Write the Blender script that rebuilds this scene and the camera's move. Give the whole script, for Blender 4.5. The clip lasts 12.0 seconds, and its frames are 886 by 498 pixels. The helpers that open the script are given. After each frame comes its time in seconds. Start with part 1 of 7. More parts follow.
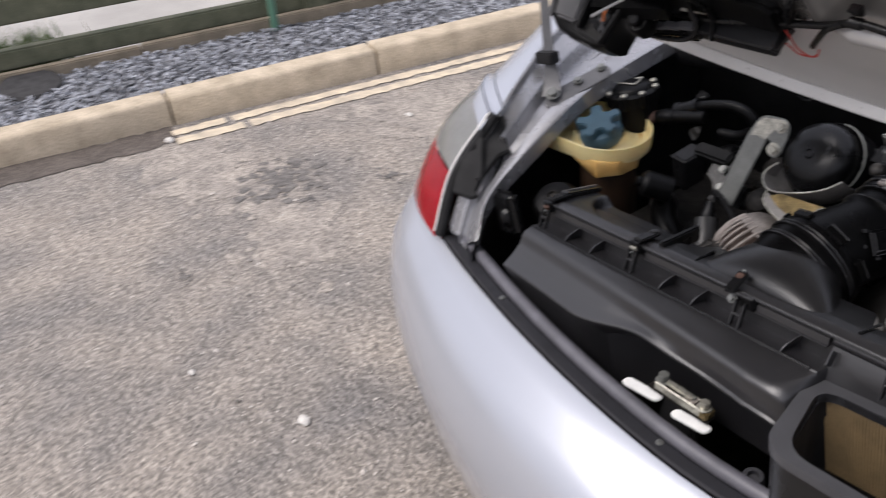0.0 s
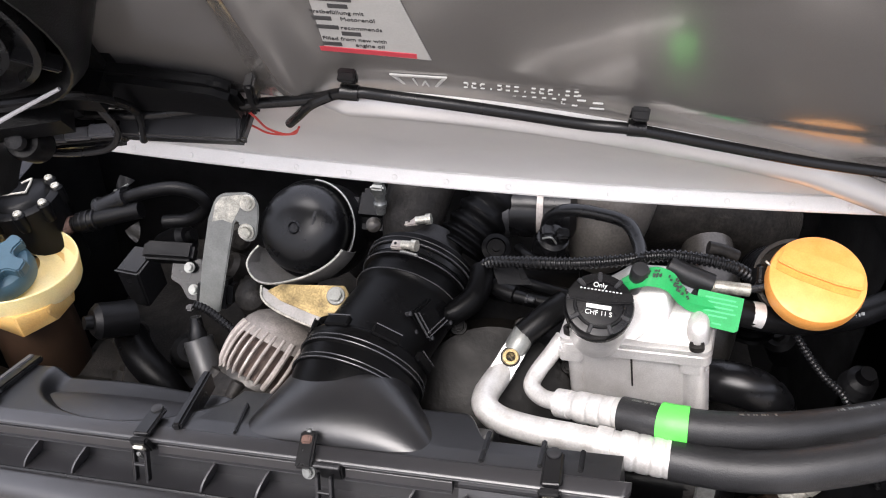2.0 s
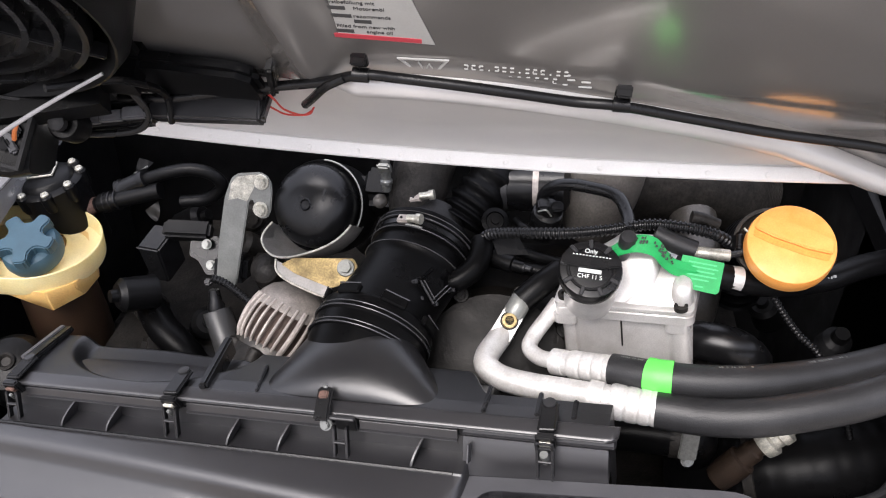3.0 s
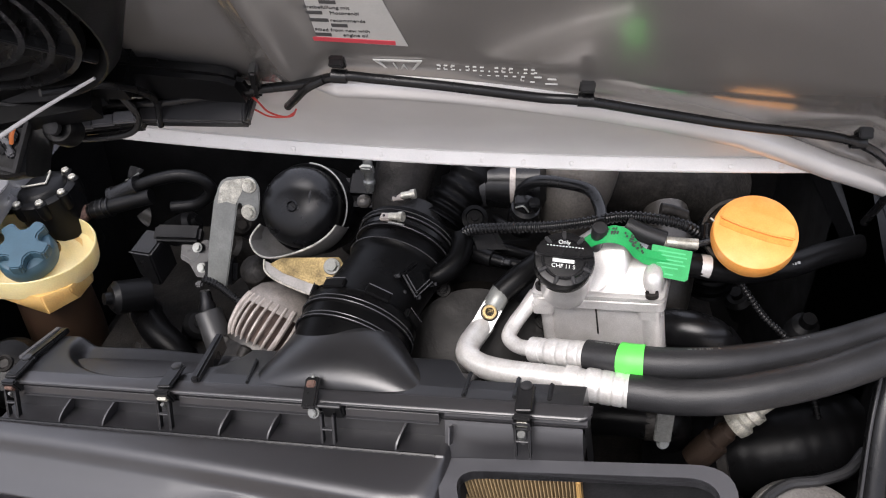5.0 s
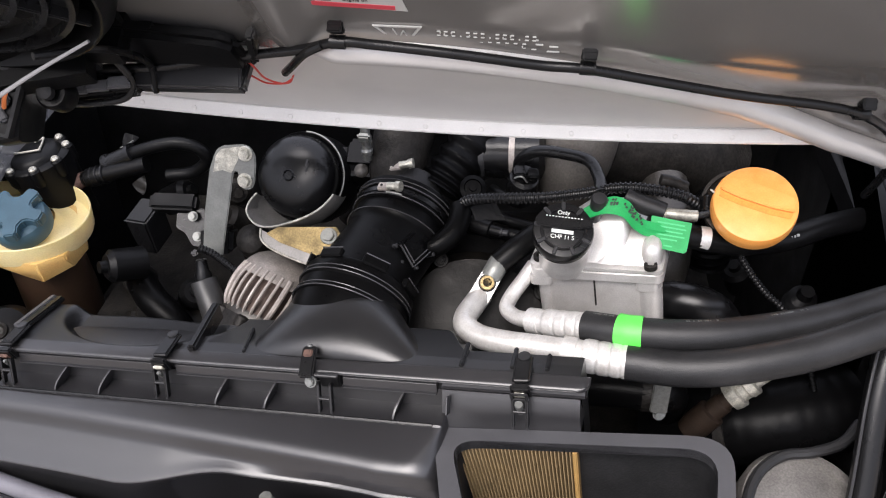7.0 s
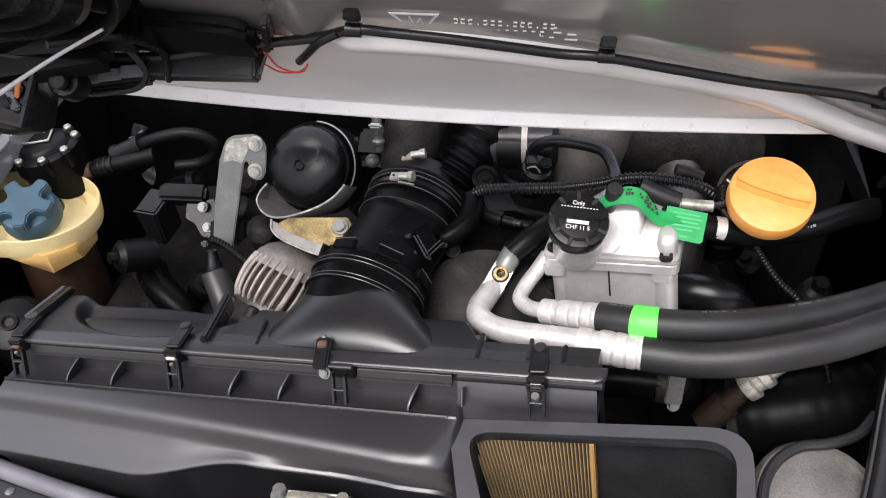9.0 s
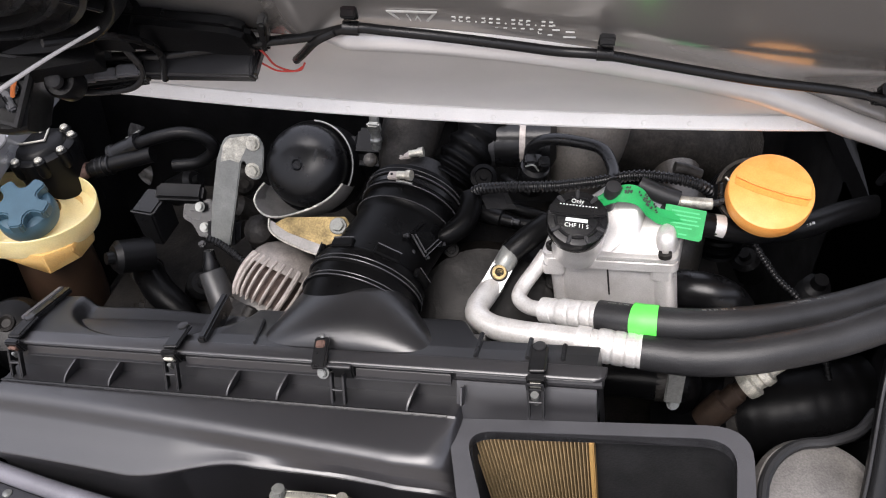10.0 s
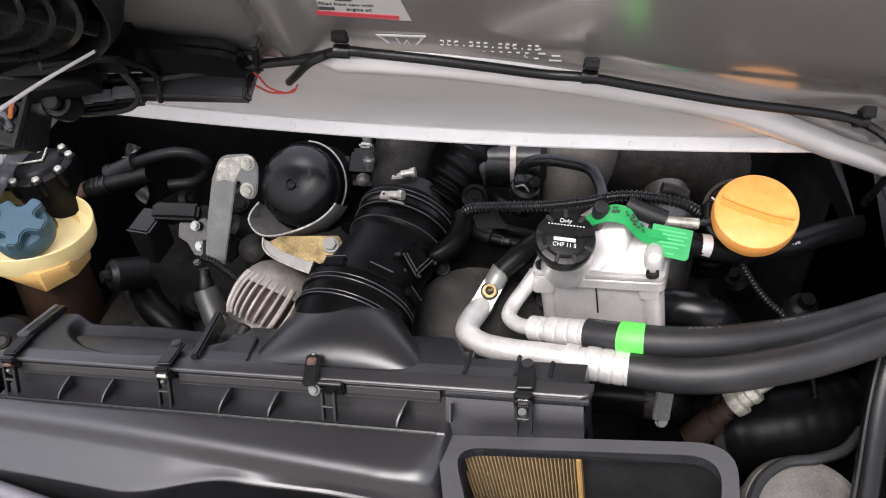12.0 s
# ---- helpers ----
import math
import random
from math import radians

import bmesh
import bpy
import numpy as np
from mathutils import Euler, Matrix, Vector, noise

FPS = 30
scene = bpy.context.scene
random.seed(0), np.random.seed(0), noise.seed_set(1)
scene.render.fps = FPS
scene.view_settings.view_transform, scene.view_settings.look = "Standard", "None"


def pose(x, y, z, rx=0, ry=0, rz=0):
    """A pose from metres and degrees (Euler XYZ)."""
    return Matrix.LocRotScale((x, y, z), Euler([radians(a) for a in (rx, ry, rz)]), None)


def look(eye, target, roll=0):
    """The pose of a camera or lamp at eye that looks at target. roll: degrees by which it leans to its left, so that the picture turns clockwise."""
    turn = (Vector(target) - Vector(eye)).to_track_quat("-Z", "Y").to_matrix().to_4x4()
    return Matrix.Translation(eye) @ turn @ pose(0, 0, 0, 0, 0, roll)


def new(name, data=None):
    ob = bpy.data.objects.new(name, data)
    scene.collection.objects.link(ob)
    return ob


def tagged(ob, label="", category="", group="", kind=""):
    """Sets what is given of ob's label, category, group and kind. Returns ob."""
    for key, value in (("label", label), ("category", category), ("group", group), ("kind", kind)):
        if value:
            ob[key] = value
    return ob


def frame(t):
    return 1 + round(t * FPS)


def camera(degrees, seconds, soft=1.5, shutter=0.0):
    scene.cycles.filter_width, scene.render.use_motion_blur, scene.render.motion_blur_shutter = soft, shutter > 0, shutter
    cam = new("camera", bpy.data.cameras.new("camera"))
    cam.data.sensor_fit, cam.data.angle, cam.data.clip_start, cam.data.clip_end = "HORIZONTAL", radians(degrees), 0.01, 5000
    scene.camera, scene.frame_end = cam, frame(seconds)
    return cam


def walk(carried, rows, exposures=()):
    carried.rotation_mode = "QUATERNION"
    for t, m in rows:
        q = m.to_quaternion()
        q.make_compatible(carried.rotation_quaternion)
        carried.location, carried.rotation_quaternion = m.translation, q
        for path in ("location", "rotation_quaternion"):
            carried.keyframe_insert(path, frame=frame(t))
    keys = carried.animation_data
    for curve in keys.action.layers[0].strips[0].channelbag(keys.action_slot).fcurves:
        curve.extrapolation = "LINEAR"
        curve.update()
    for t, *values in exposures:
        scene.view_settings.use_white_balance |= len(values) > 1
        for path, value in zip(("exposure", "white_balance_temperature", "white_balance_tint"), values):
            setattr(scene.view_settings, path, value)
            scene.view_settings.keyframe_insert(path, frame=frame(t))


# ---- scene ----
LENS = 55.78
cam = camera(LENS, 12.0, soft=1.1, shutter=0.28)
ROWS = [
    (0, 0.3948, -0.6155, 1.4202, 56.120, 2.948, 51.464),
    (0.5, 0.2624, -0.5380, 1.4006, 56.367, 1.522, 34.432),
    (1, 0.1965, -0.4526, 1.3840, 56.032, 0.470, 22.872),
    (1.5, 0.1635, -0.3975, 1.3776, 55.712, -0.736, 12.469),
    (2, 0.1623, -0.3717, 1.3806, 55.205, -1.271, 7.691),
    (2.5, 0.1680, -0.4032, 1.3887, 54.442, -1.137, 7.543),
    (2.7, 0.1650, -0.4148, 1.3968, 54.253, -1.003, 7.403),
    (4.3, 0.1803, -0.4657, 1.4080, 55.835, -0.063, 7.041),
    (4.5, 0.1824, -0.4663, 1.4096, 55.734, -0.101, 6.748),
    (5, 0.1826, -0.4654, 1.4073, 55.266, -0.091, 6.233),
    (5.5, 0.1870, -0.4632, 1.4045, 54.269, -0.101, 5.863),
    (6, 0.1827, -0.4645, 1.4045, 53.562, -0.265, 5.931),
    (6.5, 0.1812, -0.4627, 1.4043, 53.504, -0.426, 5.993),
    (7, 0.1794, -0.4626, 1.4025, 53.362, -0.606, 6.186),
    (9, 0.1674, -0.4600, 1.3983, 52.780, -0.528, 6.256),
    (9.5, 0.1650, -0.4599, 1.3976, 52.835, -0.470, 6.255),
    (10, 0.1663, -0.4582, 1.3964, 52.736, -0.450, 5.985),
    (10.5, 0.1688, -0.4561, 1.3979, 52.648, -0.329, 5.681),
    (11, 0.1743, -0.4570, 1.3998, 52.863, -0.287, 5.490),
    (11.5, 0.1764, -0.4612, 1.4018, 53.267, -0.432, 5.602),
    (12, 0.1755, -0.4673, 1.4024, 54.106, -0.562, 5.989),
]
EXPOSURES = [(0.0, 0.82), (0.5, 1.0), (1.0, 1.48), (1.5, 1.88), (2.0, 2.07), (2.7, 2.00), (4.3, 1.80), (5.5, 1.78), (9.0, 1.76), (10.5, 1.84), (12.0, 1.85)]
walk(cam, [(t, pose(*row)) for t, *row in ROWS], EXPOSURES)

# ---- light: a bright overcast sky ----
world = bpy.data.worlds.new("overcast_sky")
scene.world = world
world.use_nodes = True
wn, wl = world.node_tree.nodes, world.node_tree.links
sky = wn.new("ShaderNodeTexSky")
sky.sky_type = "NISHITA"
sky.sun_disc = False
sky.sun_elevation, sky.sun_rotation = radians(55), radians(200)
sky.air_density, sky.dust_density, sky.ozone_density = 1.0, 6.0, 0.6
coord, split = wn.new("ShaderNodeTexCoord"), wn.new("ShaderNodeSeparateXYZ")
rise, dome = wn.new("ShaderNodeMapRange"), wn.new("ShaderNodeMixRGB")
rise.inputs["To Min"].default_value, rise.inputs["To Max"].default_value = 0.55, 1.0      # overcast: the zenith is brighter than the horizon
dome.blend_type = "MULTIPLY"
dome.inputs["Fac"].default_value = 1.0
wl.new(coord.outputs["Generated"], split.inputs["Vector"])
wl.new(split.outputs["Z"], rise.inputs["Value"])
pale = wn.new("ShaderNodeMixRGB")
pale.inputs["Fac"].default_value = 0.75
pale.inputs["Color2"].default_value = (6.9, 6.92, 7.95, 1)
wl.new(sky.outputs["Color"], pale.inputs["Color1"])
wl.new(pale.outputs["Color"], dome.inputs["Color1"])
wl.new(rise.outputs["Result"], dome.inputs["Color2"])
wl.new(dome.outputs["Color"], wn["Background"].inputs["Color"])
wn["Background"].inputs["Strength"].default_value = 0.10
sun_data = bpy.data.lights.new("sun", "SUN")
sun_data.energy, sun_data.angle, sun_data.color = 1.5, radians(40), (1.0, 0.95, 0.945)
sun = new("sun", sun_data)
sun.matrix_world = look((-1.6, -3.2, 4.6), (0, 0, 0))


# ---- materials ----
def surface(name, color, rough=0.5, metal=0.0, var=0.25, scale=40.0, fine=600.0, bump=0.15, coat=0.0, tint=None,
            spots=0.0, rough_var=0.15, sub=0.0, depth=0.001, spec=0.5):
    """A node material with stains and grain at two scales, in world metres."""
    m = bpy.data.materials.new(name)
    m.use_nodes = True
    n, l = m.node_tree.nodes, m.node_tree.links
    b = n["Principled BSDF"]
    geo = n.new("ShaderNodeNewGeometry")
    big, small = n.new("ShaderNodeTexNoise"), n.new("ShaderNodeTexNoise")
    big.inputs["Scale"].default_value, small.inputs["Scale"].default_value = scale, fine
    big.inputs["Detail"].default_value, small.inputs["Detail"].default_value = 5, 3
    for t in (big, small):
        l.new(geo.outputs["Position"], t.inputs["Vector"])
    ramp = n.new("ShaderNodeMapRange")
    ramp.inputs["From Min"].default_value, ramp.inputs["From Max"].default_value = 0.3, 0.7
    l.new(big.outputs["Fac"], ramp.inputs["Value"])
    mix = n.new("ShaderNodeMixRGB")
    c2 = tint or tuple(c * (1 - var) for c in color)
    mix.inputs["Color1"].default_value, mix.inputs["Color2"].default_value = (*color, 1), (*c2, 1)
    l.new(ramp.outputs["Result"], mix.inputs["Fac"])
    grain = n.new("ShaderNodeMixRGB")
    grain.blend_type = "MULTIPLY"
    grain.inputs["Fac"].default_value = min(1.0, var)
    tone = n.new("ShaderNodeMapRange")
    tone.inputs["From Min"].default_value, tone.inputs["From Max"].default_value = 0.3, 0.7
    tone.inputs["To Min"].default_value, tone.inputs["To Max"].default_value = 0.5, 1.4
    l.new(small.outputs["Fac"], tone.inputs["Value"])
    l.new(mix.outputs["Color"], grain.inputs["Color1"])
    l.new(tone.outputs["Result"], grain.inputs["Color2"])
    last = grain.outputs["Color"]
    if spots:
        vor = n.new("ShaderNodeTexVoronoi")
        vor.inputs["Scale"].default_value = spots
        l.new(geo.outputs["Position"], vor.inputs["Vector"])
        cell = n.new("ShaderNodeMapRange")
        sep = n.new("ShaderNodeSeparateColor")
        l.new(vor.outputs["Color"], sep.inputs["Color"])
        l.new(sep.outputs["Red"], cell.inputs["Value"])
        cell.inputs["To Min"].default_value, cell.inputs["To Max"].default_value = 0.55, 1.5
        sp = n.new("ShaderNodeMixRGB")
        sp.blend_type = "MULTIPLY"
        sp.inputs["Fac"].default_value = 0.8
        l.new(last, sp.inputs["Color1"])
        l.new(cell.outputs["Result"], sp.inputs["Color2"])
        last = sp.outputs["Color"]
    l.new(last, b.inputs["Base Color"])
    rr = n.new("ShaderNodeMapRange")
    rr.inputs["To Min"].default_value, rr.inputs["To Max"].default_value = max(0.03, rough - rough_var), min(1, rough + rough_var)
    l.new(big.outputs["Fac"], rr.inputs["Value"])
    l.new(rr.outputs["Result"], b.inputs["Roughness"])
    b.inputs["Metallic"].default_value = metal
    b.inputs["Specular IOR Level"].default_value = spec
    b.inputs["Coat Weight"].default_value = coat
    b.inputs["Coat Roughness"].default_value = 0.06
    if sub:
        b.inputs["Subsurface Weight"].default_value = sub
        b.inputs["Subsurface Radius"].default_value = (0.02, 0.015, 0.008)
        b.inputs["Subsurface Scale"].default_value = 0.6
    if bump:
        bp = n.new("ShaderNodeBump")
        bp.inputs["Strength"].default_value, bp.inputs["Distance"].default_value = bump, depth
        add = n.new("ShaderNodeMath")
        add.operation = "ADD"
        l.new(small.outputs["Fac"], add.inputs[0])
        l.new(big.outputs["Fac"], add.inputs[1])
        l.new(add.outputs["Value"], bp.inputs["Height"])
        l.new(bp.outputs["Normal"], b.inputs["Normal"])
    return m


PAINT = surface("silver_paint", (0.50, 0.52, 0.57), 0.26, 0.5, 0.06, 3, 2500, 0.03, coat=0.6, rough_var=0.03)
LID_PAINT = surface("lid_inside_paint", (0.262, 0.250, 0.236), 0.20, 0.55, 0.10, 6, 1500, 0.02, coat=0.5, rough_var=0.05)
# the lid's paint again, lightened to hold the light on its lower panel
LID_LIT = surface("lid_paint_lit", (0.66, 0.65, 0.635), 0.42, 0.15, 0.08, 14, 1200, 0.04, rough_var=0.06)
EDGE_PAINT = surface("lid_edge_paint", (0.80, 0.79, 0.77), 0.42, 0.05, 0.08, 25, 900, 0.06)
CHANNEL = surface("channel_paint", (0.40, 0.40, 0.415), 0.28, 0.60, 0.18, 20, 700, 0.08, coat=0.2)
PLASTIC = surface("black_plastic", (0.007, 0.007, 0.0075), 0.27, 0, 0.3, 18, 1600, 0.14, rough_var=0.08, spec=0.30)
PLASTIC_GREY = surface("worn_black_plastic", (0.021, 0.021, 0.0225), 0.36, 0, 0.25, 25, 1500, 0.15, rough_var=0.08, spec=0.45)
DARK = surface("matt_black_liner", (0.020, 0.020, 0.021), 0.55, 0, 0.4, 30, 500, 0.3, spec=0.18)
SEAL = surface("seal_rubber", (0.022, 0.022, 0.026), 0.5, 0, 0.3, 30, 900, 0.2)
SEAL_PALE = surface("weathered_seal_rubber", (0.115, 0.113, 0.130), 0.5, 0, 0.3, 30, 900, 0.2)
OILY = surface("oily_cast_grey", (0.058, 0.053, 0.047), 0.36, 0.40, 0.5, 30, 400, 0.3)
SATIN = surface("satin_black_plastic", (0.0165, 0.0161, 0.0178), 0.34, 0, 0.3, 18, 1600, 0.14, rough_var=0.06, spec=0.80)
SATIN_WORN = surface("dusty_satin_plastic", (0.0115, 0.0115, 0.0125), 0.30, 0, 0.3, 14, 1600, 0.14, rough_var=0.06, spec=0.60)
# black plastic made greyer where the mouth frame and strap face the light
FRAME = surface("lit_grey_plastic", (0.060, 0.060, 0.065), 0.45, 0, 0.25, 20, 1400, 0.14, spec=0.4)
# near-black with shade put into the colour, for deep bay and lid parts
DEEP_BLACK = surface("shade_black_rubber", (0.0045, 0.0045, 0.0048), 0.33, 0, 0.4, 40, 900, 0.25, rough_var=0.10, spec=0.13)
HOSE_GREY = surface("weathered_hose_rubber", (0.019, 0.019, 0.020), 0.42, 0, 0.5, 28, 900, 0.25, rough_var=0.12, spec=0.33)
GLOSS = surface("black_lacquer", (0.005, 0.005, 0.0055), 0.28, 0, 0.3, 50, 800, 0.05, rough_var=0.04, spec=0.3)
ALU = surface("bare_aluminium_pipe", (0.74, 0.73, 0.71), 0.40, 0.50, 0.20, 55, 500, 0.20, tint=(0.52, 0.50, 0.475))
CAST = surface("cast_aluminium", (0.68, 0.665, 0.645), 0.36, 0.50, 0.20, 28, 900, 0.16, tint=(0.46, 0.44, 0.42))
OXIDE = surface("oxidised_casting", (0.43, 0.385, 0.35), 0.5, 0.4, 0.35, 60, 500, 0.4)
# dirty metal, taken darker still to hold the deep bay's shade
CAST_DARK = surface("dirty_shaded_cast_metal", (0.022, 0.020, 0.018), 0.5, 0.2, 0.8, 60, 300, 0.6, spec=0.2, tint=(0.008, 0.0073, 0.0066))
ZINC = surface("zinc_plate", (0.235, 0.24, 0.225), 0.45, 0.5, 0.22, 60, 500, 0.12)
ZINC_WORN = surface("zinc_worn", (0.62, 0.60, 0.52), 0.4, 0.7, 0.5, 150, 700, 0.25)
GOLD = surface("yellow_passivated_steel", (0.37, 0.275, 0.125), 0.42, 0.7, 0.7, 45, 500, 0.15)
STEEL = surface("bolt_steel", (0.22, 0.225, 0.215), 0.36, 0.7, 0.3, 300, 900, 0.1)
RUSTY = surface("rusty_steel", (0.12, 0.066, 0.050), 0.7, 0.3, 0.5, 300, 900, 0.4)
TANK = surface("yellowed_tank_plastic", (0.60, 0.40, 0.155), 0.4, 0, 0.2, 22, 500, 0.06, sub=0.3, tint=(0.50, 0.29, 0.09))
TANK_PALE = surface("pale_tank_plastic", (0.70, 0.595, 0.32), 0.4, 0, 0.15, 22, 500, 0.06, sub=0.3, tint=(0.62, 0.49, 0.23))
BLUE = surface("blue_cap_plastic", (0.030, 0.074, 0.106), 0.5, 0, 0.2, 60, 900, 0.12)
ORANGE = surface("orange_cap_plastic", (0.80, 0.385, 0.105), 0.42, 0, 0.12, 60, 700, 0.08, tint=(0.80, 0.31, 0.06))
ORANGE_DARK = surface("orange_cap_shaded_front", (0.80, 0.32, 0.055), 0.5, 0, 0.25, 80, 700, 0.08)
GREEN = surface("green_label", (0.012, 0.34, 0.085), 0.45, 0, 0.2, 70, 700, 0.05)
GREEN_TAPE = surface("green_tape", (0.10, 0.66, 0.08), 0.45, 0, 0.12, 70, 700, 0.05)
PALE_PRINT = surface("pale_print", (0.75, 0.77, 0.74), 0.5, 0, 0.1, 60, 900, 0)
DARK_PRINT = surface("dark_print", (0.05, 0.05, 0.05), 0.5, 0, 0.1, 60, 900, 0)
RED_PRINT = surface("red_print", (0.52, 0.05, 0.07), 0.5, 0, 0.1, 60, 900, 0)
LABEL_FILM = surface("silver_label_film", (0.50, 0.50, 0.48), 0.4, 0.2, 0.1, 40, 900, 0.03)
RED_WIRE = surface("red_wire", (0.55, 0.05, 0.04), 0.45, 0, 0.15, 80, 900, 0)
ORANGE_WIRE = surface("orange_wire", (0.75, 0.22, 0.06), 0.45, 0, 0.15, 80, 900, 0)
GREY_WIRE = surface("grey_wire", (0.34, 0.34, 0.35), 0.45, 0, 0.15, 80, 900, 0)
PAPER = surface("filter_paper", (0.27, 0.19, 0.095), 0.8, 0, 0.25, 60, 800, 0.2)
PAPER_EDGE = surface("filter_edge", (0.38, 0.23, 0.08), 0.6, 0, 0.2, 60, 800, 0.1)
RED_LENS = surface("red_lamp_lens", (0.52, 0.006, 0.018), 0.16, 0, 0.12, 30, 700, 0.04, coat=0.8, rough_var=0.04)
SMOKE_LENS = surface("smoked_lamp_lens", (0.50, 0.50, 0.48), 0.13, 0.25, 0.15, 25, 600, 0.03, coat=0.8, rough_var=0.04)
FLOCK = surface("white_paint_chip", (0.8, 0.8, 0.78), 0.5, 0, 0.1, 50, 500, 0.1)
ASPHALT = surface("asphalt", (0.335, 0.293, 0.247), 0.9, 0, 0.8, 2.6, 85, 1.0, spots=120, tint=(0.170, 0.159, 0.149), depth=0.009)
DIRT = surface("gutter_dirt", (0.115, 0.095, 0.080), 0.95, 0, 0.4, 9, 160, 0.7, spots=140, depth=0.003)
KERB = surface("kerb_concrete", (0.60, 0.505, 0.375), 0.9, 0, 0.42, 11, 130, 0.8, tint=(0.41, 0.34, 0.245), depth=0.003)
LINE = surface("worn_line_paint", (0.68, 0.575, 0.42), 0.85, 0, 0.3, 14, 120, 0.5, tint=(0.42, 0.36, 0.28), depth=0.002)
STONE = surface("slate_chippings", (0.30, 0.31, 0.335), 0.8, 0, 0.4, 30, 400, 0.4)
SOIL = surface("gravel_bed", (0.14, 0.14, 0.15), 0.95, 0, 0.5, 30, 250, 0.8, spots=90, depth=0.004)
TIMBER = surface("weathered_timber", (0.150, 0.150, 0.098), 0.85, 0, 0.4, 12, 200, 0.6, tint=(0.085, 0.095, 0.06), depth=0.002)
TIMBER_PALE = surface("pale_timber", (0.30, 0.25, 0.18), 0.85, 0, 0.35, 12, 200, 0.6, depth=0.002)
GREEN_POST = surface("green_coated_steel", (0.10, 0.22, 0.15), 0.5, 0, 0.2, 30, 500, 0.1)
GRASS = surface("grass_blades", (0.11, 0.17, 0.05), 0.8, 0, 0.5, 15, 200, 0)
PATH = surface("pale_paving", (0.42, 0.40, 0.37), 0.9, 0, 0.2, 3, 120, 0.4, depth=0.002)
MANHOLE = surface("dark_cast_cover", (0.05, 0.048, 0.048), 0.8, 0.2, 0.4, 30, 250, 0.5)
TYRE = surface("tyre_rubber", (0.02, 0.02, 0.02), 0.8, 0, 0.3, 30, 400, 0.4)


def random_tone(m, low, high):
    """Let each piece of a material differ a little in tone."""
    n, l = m.node_tree.nodes, m.node_tree.links
    b = n["Principled BSDF"]
    src = b.inputs["Base Color"].links[0].from_socket
    info, geo = n.new("ShaderNodeObjectInfo"), n.new("ShaderNodeNewGeometry")
    add, fr, mr, mul = n.new("ShaderNodeMath"), n.new("ShaderNodeMath"), n.new("ShaderNodeMapRange"), n.new("ShaderNodeMixRGB")
    fr.operation, mul.blend_type = "FRACT", "MULTIPLY"
    mul.inputs["Fac"].default_value = 1
    l.new(info.outputs["Random"], add.inputs[0])
    l.new(geo.outputs["Random Per Island"], add.inputs[1])
    l.new(add.outputs["Value"], fr.inputs[0])
    l.new(fr.outputs["Value"], mr.inputs["Value"])
    mr.inputs["To Min"].default_value, mr.inputs["To Max"].default_value = low, high
    l.new(src, mul.inputs["Color1"])
    l.new(mr.outputs["Result"], mul.inputs["Color2"])
    l.new(mul.outputs["Color"], b.inputs["Base Color"])


random_tone(STONE, 0.35, 1.9)
random_tone(KERB, 0.88, 1.1)
random_tone(GRASS, 0.6, 1.4)


# ---- mesh helpers ----
def thing(name, place, label, category, group="", kind=""):
    ob = new(name)
    ob.location = place
    ob.empty_display_size = 0.05
    return tagged(ob, label, category, group, kind)


def part(name, bm, material, parent=None, label="", flat=False):
    """Links a bmesh, in world metres, as one mesh under a thing or a part."""
    me = bpy.data.meshes.new(name)
    bmesh.ops.recalc_face_normals(bm, faces=bm.faces)
    if not flat:
        for f in bm.faces:
            f.smooth = True
        for e in bm.edges:
            if len(e.link_faces) == 2 and e.calc_face_angle(0) > 0.6:
                e.smooth = False
    bm.to_mesh(me)
    bm.free()
    me.materials.append(material)
    ob = new(name, me)
    if parent:
        ob.parent = parent
        if parent.type == "EMPTY":
            ob.matrix_parent_inverse = Matrix.Translation(parent.location).inverted()
    if label:
        ob["label"] = label
    return ob


def axis(place, up, side=(1, 0, 0)):
    """A pose at place whose z looks along up and whose x lies nearest to side."""
    z = Vector(up).normalized()
    x = Vector(side) - Vector(side).dot(z) * z
    if x.length < 1e-4:
        x = Vector((0, 1, 0)) - z.y * z
    x.normalize()
    y = z.cross(x)
    return Matrix(((x.x, y.x, z.x, place[0]), (x.y, y.y, z.y, place[1]), (x.z, y.z, z.z, place[2]), (0, 0, 0, 1)))


def skin(loops, closed=True, caps=True, bm=None):
    """Skins rings of equal length."""
    bm = bm or bmesh.new()
    rings = [[bm.verts.new(p) for p in loop] for loop in loops]
    k = len(rings[0])
    for a, b in zip(rings, rings[1:]):
        for i in range(k if closed else k - 1):
            j = (i + 1) % k
            bm.faces.new((a[i], a[j], b[j], b[i]))
    if caps and closed:
        bm.faces.new(rings[0][::-1])
        bm.faces.new(rings[-1])
    return bm


def spline(points, steps=10):
    """Points along a smooth curve through the given ones."""
    p = [Vector(q) for q in points]
    p = [2 * p[0] - p[1], *p, 2 * p[-1] - p[-2]]
    out = []
    for i in range(1, len(p) - 2):
        for s in range(steps):
            t = s / steps
            a, b, c, d = p[i - 1], p[i], p[i + 1], p[i + 2]
            out.append(0.5 * (2 * b + (c - a) * t + (2 * a - 5 * b + 4 * c - d) * t * t + (3 * b - a - 3 * c + d) * t ** 3))
    return out + [p[-2]]


